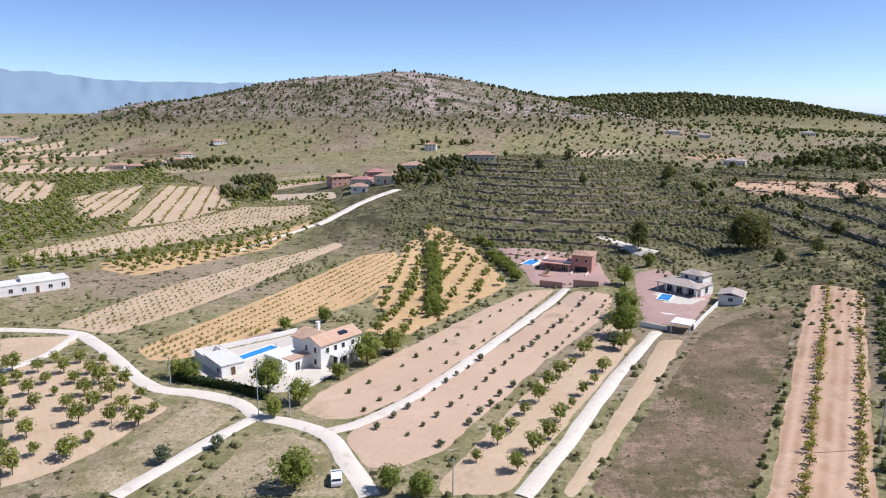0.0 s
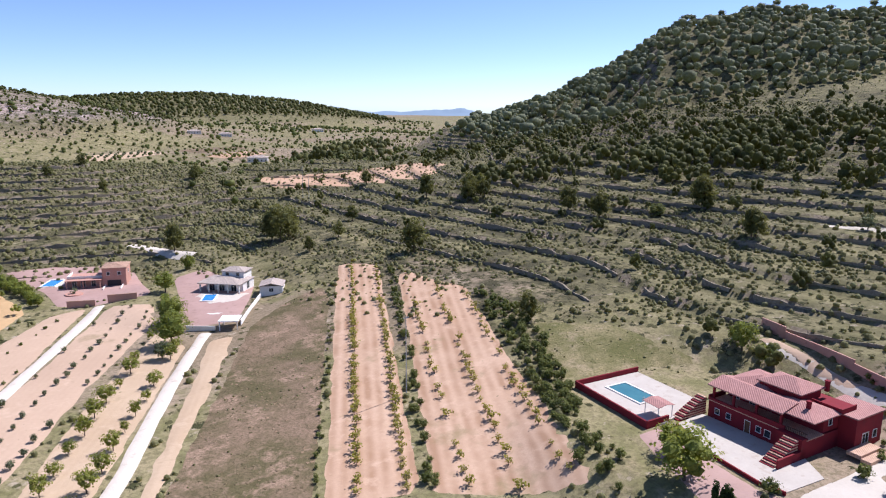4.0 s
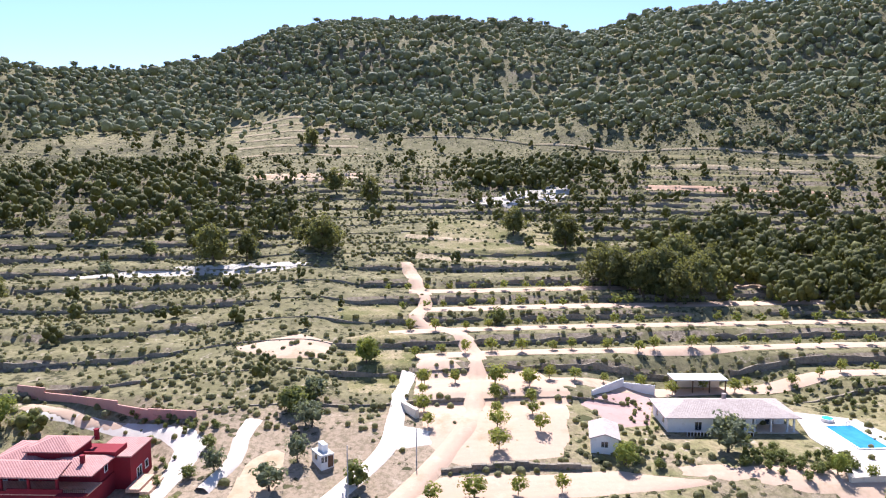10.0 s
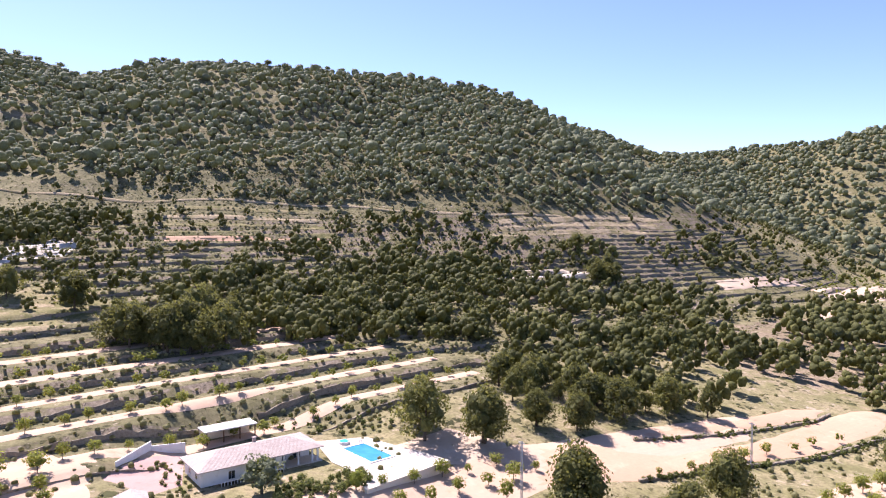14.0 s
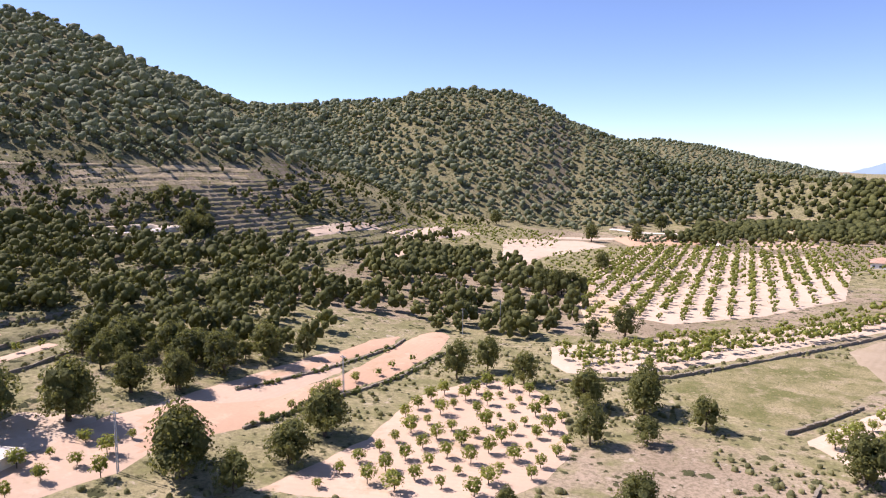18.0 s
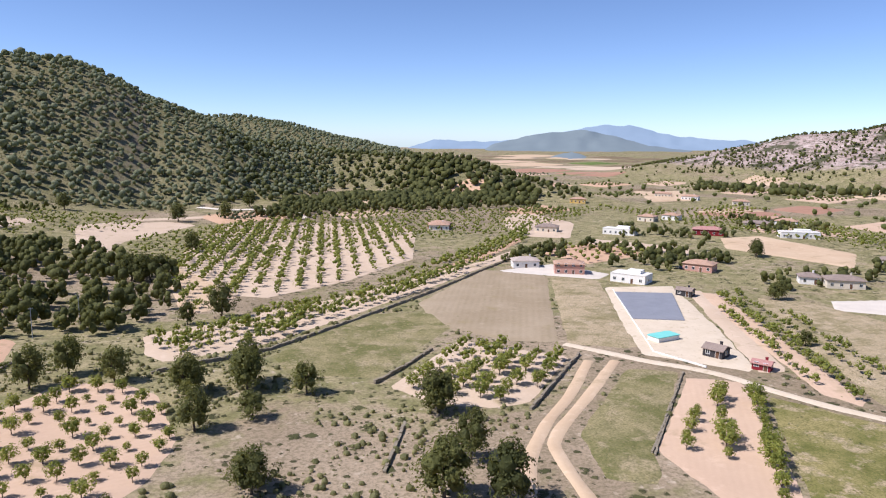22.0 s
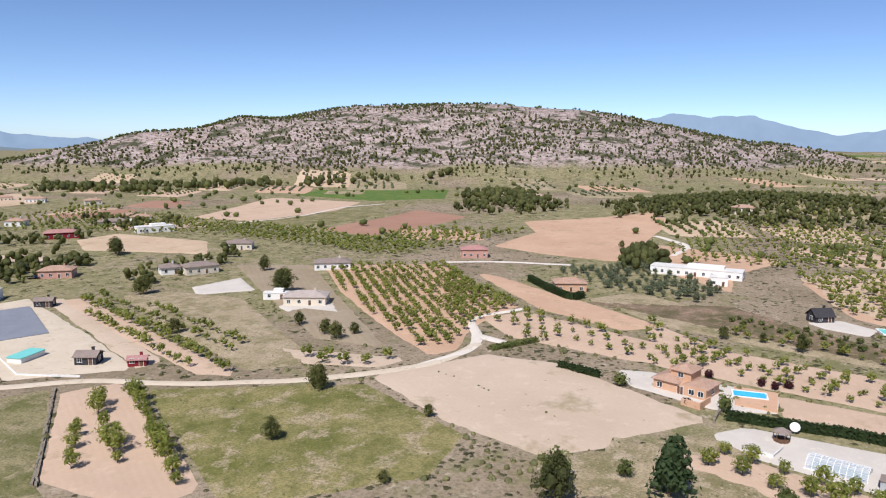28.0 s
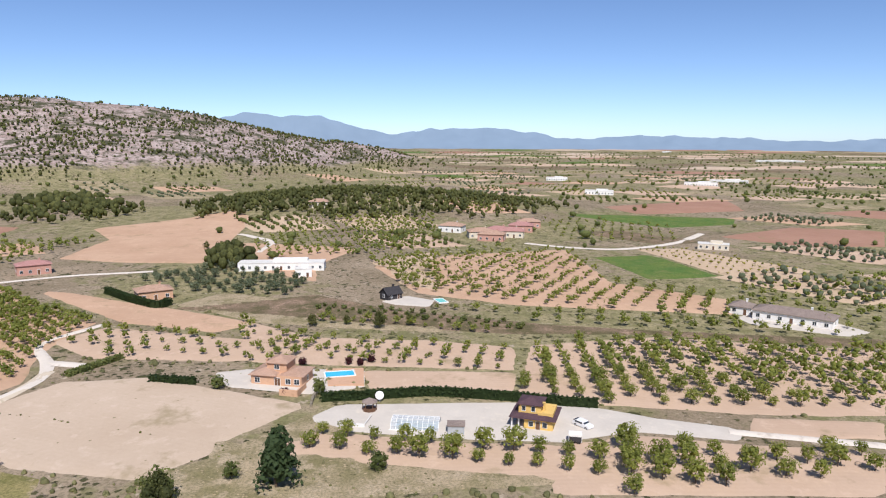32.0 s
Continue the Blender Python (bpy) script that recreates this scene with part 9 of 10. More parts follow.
# ---- the yellow house with its court ----
def yellow_house():
    z = 0.8
    h = thing("villa", -134.2, 38.6, 62.8, "ochre yellow house with dark plum tiled roofs", "house", z=z)
    h.matrix_world = h.matrix_world @ Matrix.Diagonal((0.9, 0.9, 0.86, 1))
    part("lower_wall", boxes((1.8, 8.4, 0, 8.0, -0.3, 2.9)), "yellow", h)
    part("apron_roof", hip_roof(-1.2, 8.8, -0.4, 8.4, 3.0, 0.9, 0.4), "roof_dark", h)
    part("roof_terrace", boxes((4.8, 8.2, 1.2, 7.6, 3.0, 4.0)), "yellow", h)
    part("upper_wall", boxes((0.2, 5.4, 1.6, 7.2, 2.8, 5.6)), "yellow", h)
    part("upper_roof", hip_roof(0.2, 5.4, 1.6, 7.2, 5.65, 1.1, 0.4), "roof_dark", h)
    for x, y in ((-1.2, 0.0), (0.4, 0.0), (-1.2, 4.0), (-1.2, 7.6)):
        part("column", boxes((x, x + 0.3, y, y + 0.3, 0, 2.85)), "white", h)
    part("porch_floor", boxes((-1.5, 1.8, -0.2, 8.0, -0.2, 0.15)), "roof_salmon", h)
    for x in (3.4, 6.6):
        opening(h, x, 0, 0.9, 1.0, 1.2)
    opening(h, 5.0, 0, 0.02, 1.0, 2.1, "S", "door")
    for x in (1.4, 3.6):
        opening(h, x, 1.6, 4.0, 0.8, 1.1)
    opening(h, 8.4, 4.0, 0.9, 1.1, 1.2, "E")
    opening(h, 1.8, 4.0, 0.3, 1.4, 2.0, "W")
    chimney(h, 5.9, 3.0, 4.0, 1.9, 0.5, "yellow")
    car(-132.2, 52.4, 30, "white hatchback parked on the gravel court")
    g = thing("pool_enclosure", -139.8, 13.4, 74, "glazed barrel enclosure over a pool", "pool enclosure", z=z)
    part("kerb", boxes((-0.2, 10.2, -2.9, 2.9, -0.2, 0.15)), "white", g)
    for k in range(9):
        x = 0.15 + k * 1.1
        for s in range(8):
            a0, a1 = math.pi * s / 8, math.pi * (s + 1) / 8
            bm = bmesh.new()
            bm.faces.new([bm.verts.new(v) for v in ((x, math.cos(a0) * 2.55, math.sin(a0) * 1.95), (x + 1.0, math.cos(a0) * 2.55, math.sin(a0) * 1.95), (x + 1.0, math.cos(a1) * 2.55, math.sin(a1) * 1.95), (x, math.cos(a1) * 2.55, math.sin(a1) * 1.95))])
            part("pane", bm, "glazing", g)
    part("water", boxes((0.6, 9.6, -2.0, 2.0, 0.15, 0.2)), "water_teal", g)
    for k in range(10):
        x = 0.05 + k * 1.1
        bm = bmesh.new()
        for s in range(8):
            a0, a1 = math.pi * s / 8, math.pi * (s + 1) / 8
            p = [(math.cos(a) * 2.6, math.sin(a) * 2.0) for a in (a0, a1)]
            q = [(math.cos(a) * 2.5, math.sin(a) * 1.9) for a in (a0, a1)]
            for sx in (x, x + 0.1):
                bm.faces.new([bm.verts.new((sx, *v)) for v in (p[0], p[1], q[1], q[0])])
            bm.faces.new([bm.verts.new(v) for v in ((x, *p[0]), (x, *p[1]), (x + 0.1, *p[1]), (x + 0.1, *p[0]))])
        part("rib", bm, "frame", g)
    for s in range(1, 8):
        a = math.pi * s / 8
        part("rail", boxes((0.1, 10.0, math.cos(a) * 2.6 - 0.04, math.cos(a) * 2.6 + 0.04, math.sin(a) * 2.0, math.sin(a) * 2.0 + 0.05)), "frame", g)
    p = thing("pavilion", -148.2, 9.3, 20, "small dark hexagonal garden pavilion", "pavilion")
    bm = bmesh.new()
    bmesh.ops.create_cone(bm, cap_ends=True, segments=6, radius1=1.9, radius2=0.3, depth=0.8, matrix=Matrix.Translation((0, 0, 2.6)))
    part("roof", bm, "roof_grey", p)
    for k in range(6):
        a = k * math.pi / 3
        part("post", boxes((1.5 * math.cos(a) - 0.06, 1.5 * math.cos(a) + 0.06, 1.5 * math.sin(a) - 0.06, 1.5 * math.sin(a) + 0.06, 0, 2.25)), "wood", p)
    bm = bmesh.new()
    bmesh.ops.create_cone(bm, cap_ends=True, segments=6, radius1=1.55, radius2=1.55, depth=0.7, matrix=Matrix.Translation((0, 0, 0.35)))
    part("parapet", bm, "wood", p)
    s = thing("shed", -133.2, 24.0, 78, "low grey-roofed shed on the court", "shed")
    part("wall", boxes((0, 3.4, 0, 2.6, -0.1, 1.8)), "metal", s)
    part("roof", boxes((-0.15, 3.55, -0.2, 2.8, 1.8, 1.95)), "roof_grey", s)
    t = thing("tarpaulin", -142.5, 6.2, 70, "dark grey sheeted rectangle on the court", "tarpaulin")
    part("sheet", boxes((-1.8, 2.4, -2.6, 2.6, -0.2, 0.16)), "tarp", t)
    part("rail", boxes((-1.9, 2.5, -2.7, -2.6, 0, 0.9), (2.4, 2.5, -2.6, 2.7, 0.8, 0.9)), "frame", t)
    d = thing("satellite_dish", -153.4, 11.9, 0, "white satellite dish by the hedge", "dish")
    bm = bmesh.new()
    bmesh.ops.create_uvsphere(bm, u_segments=20, v_segments=10, radius=1.0, matrix=pose(0, 0, 1.5, 0, 60, 0) @ Matrix.Diagonal((1, 1, 0.25, 1)))
    part("dish", bm, "white", d)
    part("mast", boxes((-0.06, 0.06, -0.06, 0.06, -0.1, 1.4)), "metal", d)
    b = thing("trailer", -125.4, 48.2, 70, "white box trailer with a dark front", "trailer")
    part("box", boxes((-1.3, 1.3, -1.0, 1.0, 0.4, 1.9)), "white", b)
    part("front", boxes((-1.2, 1.2, -1.05, -1.0, 0.45, 1.5)), "black", b)
    for x in (-0.7, 0.7):
        part("wheel", boxes((x - 0.3, x + 0.3, -1.0, -0.75, -0.05, 0.5), (x - 0.3, x + 0.3, 0.75, 1.0, -0.05, 0.5)), "rubber", b)


yellow_house()
hedge([(-155.5, -1.0), (-155.4, 12), (-155.0, 24), (-151.5, 34), (-148.3, 43), (-144.5, 52), (-141.9, 59.5)], 2.1, 1.2, "cypress", "long clipped dark hedge behind the court")


def orange_house():
    h = thing("villa", -168.6, -17.8, 70, "orange house with stepped clay roofs", "house", z=1.0)
    part("wall", boxes((0, 12.8, 0, 7.5, -0.3, 2.8)), "orange", h)
    part("roof", hip_roof(0, 6.0, 0, 7.5, 2.85, 1.3), "roof_clay", h)
    part("east_roof", hip_roof(7.6, 12.8, 0.6, 7.5, 2.85, 1.1), "roof_clay", h)
    part("upper_wall", boxes((3.2, 8.2, 2.2, 7.8, 2.6, 5.2)), "orange", h)
    part("upper_roof", hip_roof(3.2, 8.2, 2.2, 7.8, 5.25, 1.2, 0.4), "roof_clay", h)
    for x in (1.6, 9.4, 11.6):
        opening(h, x, 0, 0.9, 1.2, 1.2)
    opening(h, 6.7, 0, 0.02, 1.4, 2.2, "S", "door")
    opening(h, 5.7, 2.2, 3.7, 1.2, 1.1)
    opening(h, 12.8, 4.0, 0.9, 1.0, 1.1, "E")
    part("garden_wall", boxes((9.5, 14.0, -5.6, -5.3, -0.2, 1.6), (13.7, 14.0, -5.3, 0.0, -0.2, 1.6)), "orange", h)
    chimney(h, 2.0, 5.0, 3.4, 1.6, 0.5, "orange")
    field("yard", [(-178.5, -28), (-180, -20), (-178, 0), (-176.6, 10), (-163.5, 9.2), (-160, -4), (-167, -23)], "paving_white", "pale paved court of the orange house")
    slab("pool_deck", [(-176.8, 0.0), (-176.0, 9.6), (-164.0, 9.0), (-164.6, 0.4)], 0.3, 1.5, "orange", "raised pool deck with an orange face")
    pool(-172.0, 3.4, 94, 7.0, 3.8, "water_aqua", "turquoise swimming pool on a raised deck", z=1.5)
    for x, y, hh in ((-160.5, -9.5, 2.0), (-182, -6, 2.4), (-181, 6, 2.6), (-180, 9, 2.4), (-182, 12, 2.6)):
        tree_thing("plum", x, y, hh, "dark red-leaved plum bush by the court", "plum bushes", RNG)


CROWNS["plum"] = CROWNS["bush"]
LEAVES["plum"] = foliage("plum_leaves", (0.12, 0.035, 0.04), (0.07, 0.022, 0.028))
NAMES["plum"] = "plum_bush"
orange_house()

# ---- farmhouses, sheds, walls and poles round the valley ----
cottage(-128.9, 218.1, 39, 22, 8, 3.2, "white", "roof_pale", "long white farmhouse with flat roofs", "farmhouses", 1.6, "flat")
cottage(-55.9, 414.0, 28, 13, 9, 5.6, "pink", "roof_clay", "pink house in the village", "farmhouses", 1.6, "hip")
cottage(-40.7, 392.0, -9, 11, 8, 4.2, "cream", "roof_rose", "cream village house with a red roof", "farmhouses", 1.6, "hip")
cottage(-33.5, 404.0, 15, 12, 9, 5.4, "pink", "roof_rose", "rose village house with a red roof", "farmhouses", 1.6, "hip")
cottage(-40.6, 375.9, 6, 9, 7, 3.2, "white", "roof_clay", "white village house with a clay roof", "farmhouses", 1.6, "hip")
cottage(-26.3, 388.7, -16, 12, 8, 4, "cream", "roof_clay", "cream village house with a clay roof", "farmhouses", 1.6, "hip")
cottage(-262.5, 667.7, 13, 18, 9, 4, "white", "roof_clay", "small house of a far hamlet", "hamlet houses", 2, "hip")
cottage(-287.8, 641.0, 6, 16, 9, 3.5, "cream", "roof_clay", "small house of a far hamlet", "hamlet houses", 2, "hip")
cottage(-260.5, 745.2, 29, 16, 9, 4, "white", "roof_clay", "small house of a far hamlet", "hamlet houses", 2, "hip")
cottage(-267.9, 634.7, 3, 14, 9, 3.5, "cream", "roof_clay", "small house of a far hamlet", "hamlet houses", 2, "hip")
cottage(-5.2, 767.5, -6, 12, 9, 6, "white", "roof_clay", "small house of a far hamlet", "hamlet houses", 2, "hip")
cottage(9.9, 708.2, 15, 16, 9, 4, "white", "roof_clay", "small house of a far hamlet", "hamlet houses", 2, "hip")
cottage(23.9, 722.0, -18, 18, 9, 4, "cream", "roof_clay", "small house of a far hamlet", "hamlet houses", 2, "hip")
cottage(-13.5, 419.2, 12, 14, 9, 4, "white", "roof_clay", "small house of a far hamlet", "hamlet houses", 2, "hip")
cottage(26.3, 414.9, 6, 16, 9, 4, "cream", "roof_clay", "small house of a far hamlet", "hamlet houses", 2, "hip")
cottage(-592.8, 994.6, 29, 30, 9, 4, "white", "roof_clay", "small house of a far hamlet", "hamlet houses", 2, "hip")
cottage(-248.6, 821.3, 33, 14, 9, 3.5, "white", "roof_clay", "small house of a far hamlet", "hamlet houses", 2, "hip")
cottage(-254.1, 694.5, 10, 16, 9, 4, "cream", "roof_clay", "small house of a far hamlet", "hamlet houses", 2, "hip")
cottage(263.8, 621.4, -28, 18, 10, 4, "white", "roof_pale", "small white house beyond the spur", "hamlet houses", 1.8, "hip")
cottage(341.2, 1024.3, -13, 18, 10, 4, "white", "roof_pale", "small white house beyond the spur", "hamlet houses", 1.8, "hip")
cottage(377.7, 1001.3, -21, 18, 10, 4, "white", "roof_pale", "small white house beyond the spur", "hamlet houses", 1.8, "hip")
cottage(544.4, 1037.5, -23, 18, 10, 4, "white", "roof_pale", "small white house beyond the spur", "hamlet houses", 1.8, "hip")
cottage(-145.7, -279.0, 157, 13, 9, 4.6, "pink", "roof_clay", "terracotta house behind the fallow field", "farmhouses", 1.6, "hip")
cottage(-162.9, -255.6, 127, 15, 9, 3.6, "white", "roof_pale", "modern white house with flat roofs", "farmhouses", 1.6, "flat")
cottage(-207.6, -269.6, 127, 13, 9, 3.4, "pink", "roof_clay", "house with a brown tiled roof", "farmhouses", 1.6, "hip")
cottage(-167.9, -225.8, 123, 6, 4, 2.4, "black", "roof_grey", "dark garden shed beside the yard", "sheds", 1, "gable")
cottage(-131.0, -142.9, 124, 4.5, 3, 1.8, "red", "roof_rose", "small red shed beside the track", "sheds", 0.8, "gable")
cottage(-126.7, -155.5, 116, 5.5, 4.5, 2.4, "black", "roof_grey", "dark shed with a pitched roof by the track", "sheds", 1.2, "gable")
tank = thing("water_tank", -122.5, -173.7, 12, "white round-ended tank with a turquoise lid", "tank")
part("tank_wall", boxes((-4.2, 4.2, -2.2, 2.2, -0.3, 1.5)), "white", tank)
part("lid", prism(bmesh.new(), [(-4.4, -2.2), (-3.6, -2.5), (3.6, -2.5), (4.4, -2.2), (4.4, 2.2), (3.6, 2.5), (-3.6, 2.5), (-4.4, 2.2)], 1.5, 1.7), "turquoise", tank)
slab("reservoir_cover", [(-143.4, -236.1), (-163.4, -227.7), (-142.5, -191.0), (-127.4, -197.7)], 0.2, 1.6, "tarp", "grey sheeted reservoir in the gravel yard", "reservoir")
array = thing("solar_array", -201.6, -277.2, 20, "blue solar panels on a ground frame", "solar panels")
for k in range(4):
    part("panel", prism(bmesh.new(), [(-4 + 2 * k, 0), (-2.1 + 2 * k, 0), (-2.1 + 2 * k, 5), (-4 + 2 * k, 5)], 0.9, 1.1), "solar", array)
    part("leg", boxes((-3.2 + 2 * k, -3.0 + 2 * k, 2.3, 2.5, -0.3, 0.9)), "metal", array)
cottage(-137.3, -448.5, 143, 14, 9, 3.6, "pink", "roof_clay", "scattered country house in the valley", "valley houses", 1.7, "hip")
cottage(-311.2, -582.1, 146, 14, 9, 3.6, "yellow", "roof_clay", "scattered country house in the valley", "valley houses", 1.7, "hip")
cottage(-200.1, -415.0, 144, 14, 9, 3.6, "cream", "roof_grey", "scattered country house in the valley", "valley houses", 1.7, "hip")
cottage(-237.5, -387.5, 133, 20, 9, 3.6, "white", "roof_pale", "scattered country house in the valley", "valley houses", 1.7, "flat")
cottage(-288.5, -368.9, 142, 18, 9, 3.6, "red", "roof_rose", "scattered country house in the valley", "valley houses", 1.7, "hip")
cottage(-435.9, -586.6, 133, 16, 9, 3.6, "white", "roof_clay", "scattered country house in the valley", "valley houses", 1.7, "hip")
cottage(-450.1, -532.5, 144, 14, 9, 3.6, "cream", "roof_clay", "scattered country house in the valley", "valley houses", 1.7, "hip")
cottage(-343.6, -388.7, 139, 18, 9, 3.6, "cream", "roof_grey", "scattered country house in the valley", "valley houses", 1.7, "hip")
cottage(-332.1, -341.0, 151, 22, 9, 3.6, "white", "roof_pale", "scattered country house in the valley", "valley houses", 1.7, "flat")
cottage(-375.2, -397.2, 132, 14, 9, 3.6, "white", "roof_clay", "scattered country house in the valley", "valley houses", 1.7, "hip")
cottage(-293.7, -443.2, 126, 12, 9, 3.6, "cream", "roof_clay", "scattered country house in the valley", "valley houses", 1.7, "hip")
cottage(-316.3, -446.3, 125, 12, 9, 3.6, "white", "roof_clay", "scattered country house in the valley", "valley houses", 1.7, "hip")
cottage(-434.5, -629.7, 140, 16, 9, 3.6, "cream", "roof_clay", "scattered country house in the valley", "valley houses", 1.7, "hip")
cottage(-379.6, -414.0, 152, 12, 9, 3.6, "cream", "roof_clay", "scattered country house in the valley", "valley houses", 1.7, "hip")
cottage(-240.0, -221.1, 148, 14, 9, 3.4, "cream", "roof_grey", "house with a grey-brown hipped roof", "farmhouses", 1.6, "hip")
cottage(-232.5, -231.4, 145, 8, 7, 3, "white", "roof_grey", "white house with a carport", "farmhouses", 1.6, "hip")
cottage(-299.7, -248.0, 120, 14, 9, 3.4, "cream", "roof_grey", "cream house with a hipped roof", "farmhouses", 1.6, "hip")
cottage(-209.9, -144.3, 113, 15, 9, 3.2, "cream", "roof_pale", "cream bungalow with a hipped roof", "farmhouses", 1.6, "hip")
cottage(-211.3, -158.7, 115, 9, 4, 2.4, "white", "roof_pale", "open white shelter beside pines", "farmhouses", 1.6, "flat")
cottage(-270.5, -171.5, 122, 16, 9, 3.2, "white", "roof_grey", "white house beside the orchard", "farmhouses", 1.6, "hip")
field("yard", [(-215.1, -202.9), (-237.8, -196.9), (-220, -174.8), (-204.1, -190.4)], "paving_white", "white gravel court of a house")
field("yard", [(-201.4, -151), (-224.7, -151.7), (-212.8, -134), (-200.7, -124.4), (-201.8, -139.4), (-195.5, -142.4)], "paving_white", "white gravel court of a house")
field("yard", [(-115.4, -292.1), (-148.5, -301.5), (-163, -272.7), (-151.2, -262.4), (-134.9, -273.9)], "paving_white", "pale forecourt of the terracotta house")
cottage(-268.5, -61.9, 113, 12, 8, 3.6, "orange", "roof_clay", "orange house behind cypress hedges", "farmhouses", 1.6, "hip")
cottage(-326.9, -124.2, 116, 13, 8, 4.2, "pink", "roof_rose", "pink house beside the lane", "farmhouses", 1.6, "hip")
cottage(-322.1, -18.3, 85, 38, 9, 3.4, "white", "roof_pale", "long white farm with flat roofs", "farmhouses", 1.6, "flat")
cottage(-303.9, -8.6, 92, 7, 6, 3.6, "white", "roof_pale", "white outbuilding of the long farm", "farmhouses", 1.6, "flat")
cottage(-256.1, 24.5, 120, 6.5, 5, 2.2, "black", "black", "black wooden barn with a steep roof", "farmhouses", 2.4, "gable")
field("yard", [(-252.4, 20), (-260.3, 30.9), (-251.3, 40.4), (-241.4, 36.7), (-246.5, 25.2)], "paving_white", "white terrace beside the barn")
pool(-249.3, 42.1, 10, 6, 3, "turquoise", "green covered pool beside the barn")
cottage(-203.4, 152.7, 41, 24, 9, 3.2, "white", "roof_grey", "long white house with a grey roof and verandas", "farmhouses", 1.6, "hip")
cottage(-218.1, 143.0, 45, 7, 7, 2.8, "white", "roof_grey", "small white guest house", "farmhouses", 1.6, "hip")
field("yard", [(-212.7, 137), (-218.7, 150.5), (-200, 165.6), (-187, 168), (-184.3, 156.8), (-202.9, 136.9)], "paving_white", "pale court of the long white house")
cottage(-412.6, 93.8, 87, 15, 10, 4, "cream", "roof_clay", "house of the western hamlet", "western hamlet", 2, "hip")
cottage(-418.4, 106.6, 70, 15, 10, 4, "pink", "roof_rose", "house of the western hamlet", "western hamlet", 2, "hip")
cottage(-434.5, 125.6, 68, 15, 10, 4, "pink", "roof_rose", "house of the western hamlet", "western hamlet", 2, "hip")
cottage(-437.8, 81.1, 60, 15, 10, 4, "white", "roof_clay", "house of the western hamlet", "western hamlet", 2, "hip")
cottage(-399.9, 97.8, 66, 15, 10, 4, "pink", "roof_clay", "house of the western hamlet", "western hamlet", 2, "hip")
cottage(-413.0, 113.3, 70, 15, 10, 4, "cream", "roof_rose", "house of the western hamlet", "western hamlet", 2, "hip")
cottage(-533.4, -1.9, 72, 15, 10, 4, "cream", "roof_clay", "house of the western hamlet", "western hamlet", 2, "hip")
cottage(-450.7, 135.2, 78, 15, 10, 4, "pink", "roof_clay", "house of the western hamlet", "western hamlet", 2, "hip")
cottage(-351.0, 210.4, 59, 16, 8, 3, "cream", "roof_pale", "low flat farm building on the plain", "farmhouses", 1.6, "flat")
cottage(-1753.6, 1232.0, 55, 120, 14, 4.2, "white", "roof_pale", "pale greenhouse or farm on the far plain", "plain farms", 1.5, "flat")
cottage(-908.4, 562.2, 58, 50, 14, 4.2, "white", "roof_pale", "pale greenhouse or farm on the far plain", "plain farms", 1.5, "flat")
cottage(-3013.6, 1547.1, 63, 40, 14, 4.2, "white", "roof_pale", "pale greenhouse or farm on the far plain", "plain farms", 1.5, "flat")
cottage(-831.5, 475.6, 60, 40, 14, 4.2, "white", "roof_pale", "pale greenhouse or farm on the far plain", "plain farms", 1.5, "flat")
cottage(-721.2, 294.4, 68, 30, 14, 4.2, "white", "roof_pale", "pale greenhouse or farm on the far plain", "plain farms", 1.5, "flat")
cottage(-975.0, 333.0, 71, 30, 14, 4.2, "white", "roof_pale", "pale greenhouse or farm on the far plain", "plain farms", 1.5, "flat")
cottage(-134.2, -440.2, 163, 13, 9, 3.4, "white", "roof_clay", "white house with a clay roof by the orchard", "farmhouses", 1.6, "hip")
cottage(-132.9, -298.3, 166, 12, 8, 3.4, "white", "roof_pale", "white house beside the fallow field", "farmhouses", 1.6, "hip")
cottage(113.3, 10.5, -60, 2.2, 3.6, 2, "white", "roof_pale", "white caravan parked beside the road", "caravans", 1, "flat")
pole(-33.1, 124.0, 11.8)
pole(-27.4, 125.0, 6.2)
pole(-55.5, 140.1, 6.7)
pole(2.8, 96.8, 6.3)
pole(100.2, 5.7, 10.4)
pole(113.4, -5.1, 5.6)
pole(85.6, -98.3, 11.0)
pole(66.3, -151.5, 10.0)
pole(53.8, -221.0, 9.2)
pole(44.5, -237.9, 9.6)
pole(85.4, -97.7, 11.3)
pole(66.7, -153.0, 9.4)
pole(73.3, 106.5, 16.1)
pole(152.2, 301.0, 12.5)
pole(152.4, 307.6, 15.6)
car(-15.4, 101.5, 100, "small white car parked on the verge")
wall_run("stone_wall", [(-62.7, -135.4), (-91.5, -167.6)], 1, 0.6, "stone", "dark dry stone wall of the almond plot")
wall_run("stone_wall", [(-33.4, -161.8), (-42.6, -170.8), (-54.1, -184.3)], 1, 0.6, "stone", "dry stone wall on the grass bank")
wall_run("stone_wall", [(-75.6, -108.7), (-88.9, -123.4), (-109.5, -146.2)], 0.6, 0.4, "stone", "low stone edging of the pink strip")
wall_run("stone_wall", [(-25.4, -116.3), (-30, -126.5), (-34.2, -136.3)], 0.7, 0.6, "stone", "broken dry stone wall in the scrub")
wall_run("stone_wall", [(-75.4, -107.7), (-109.8, -146.6)], 0.5, 0.4, "stone", "low stone edging of the pink strip")
wall_run("stone_wall", [(18.9, -182.5), (-10.2, -196.7), (-71.8, -254.4), (-137.5, -322.6)], 1.1, 0.6, "stone", "dry stone retaining wall below the almond strip")
wall_run("stone_wall", [(76.5, -123.9), (68.2, -147), (58.4, -169.2), (53.2, -197.3)], 0.7, 0.6, "stone", "earth and stone bank of the orange bench")
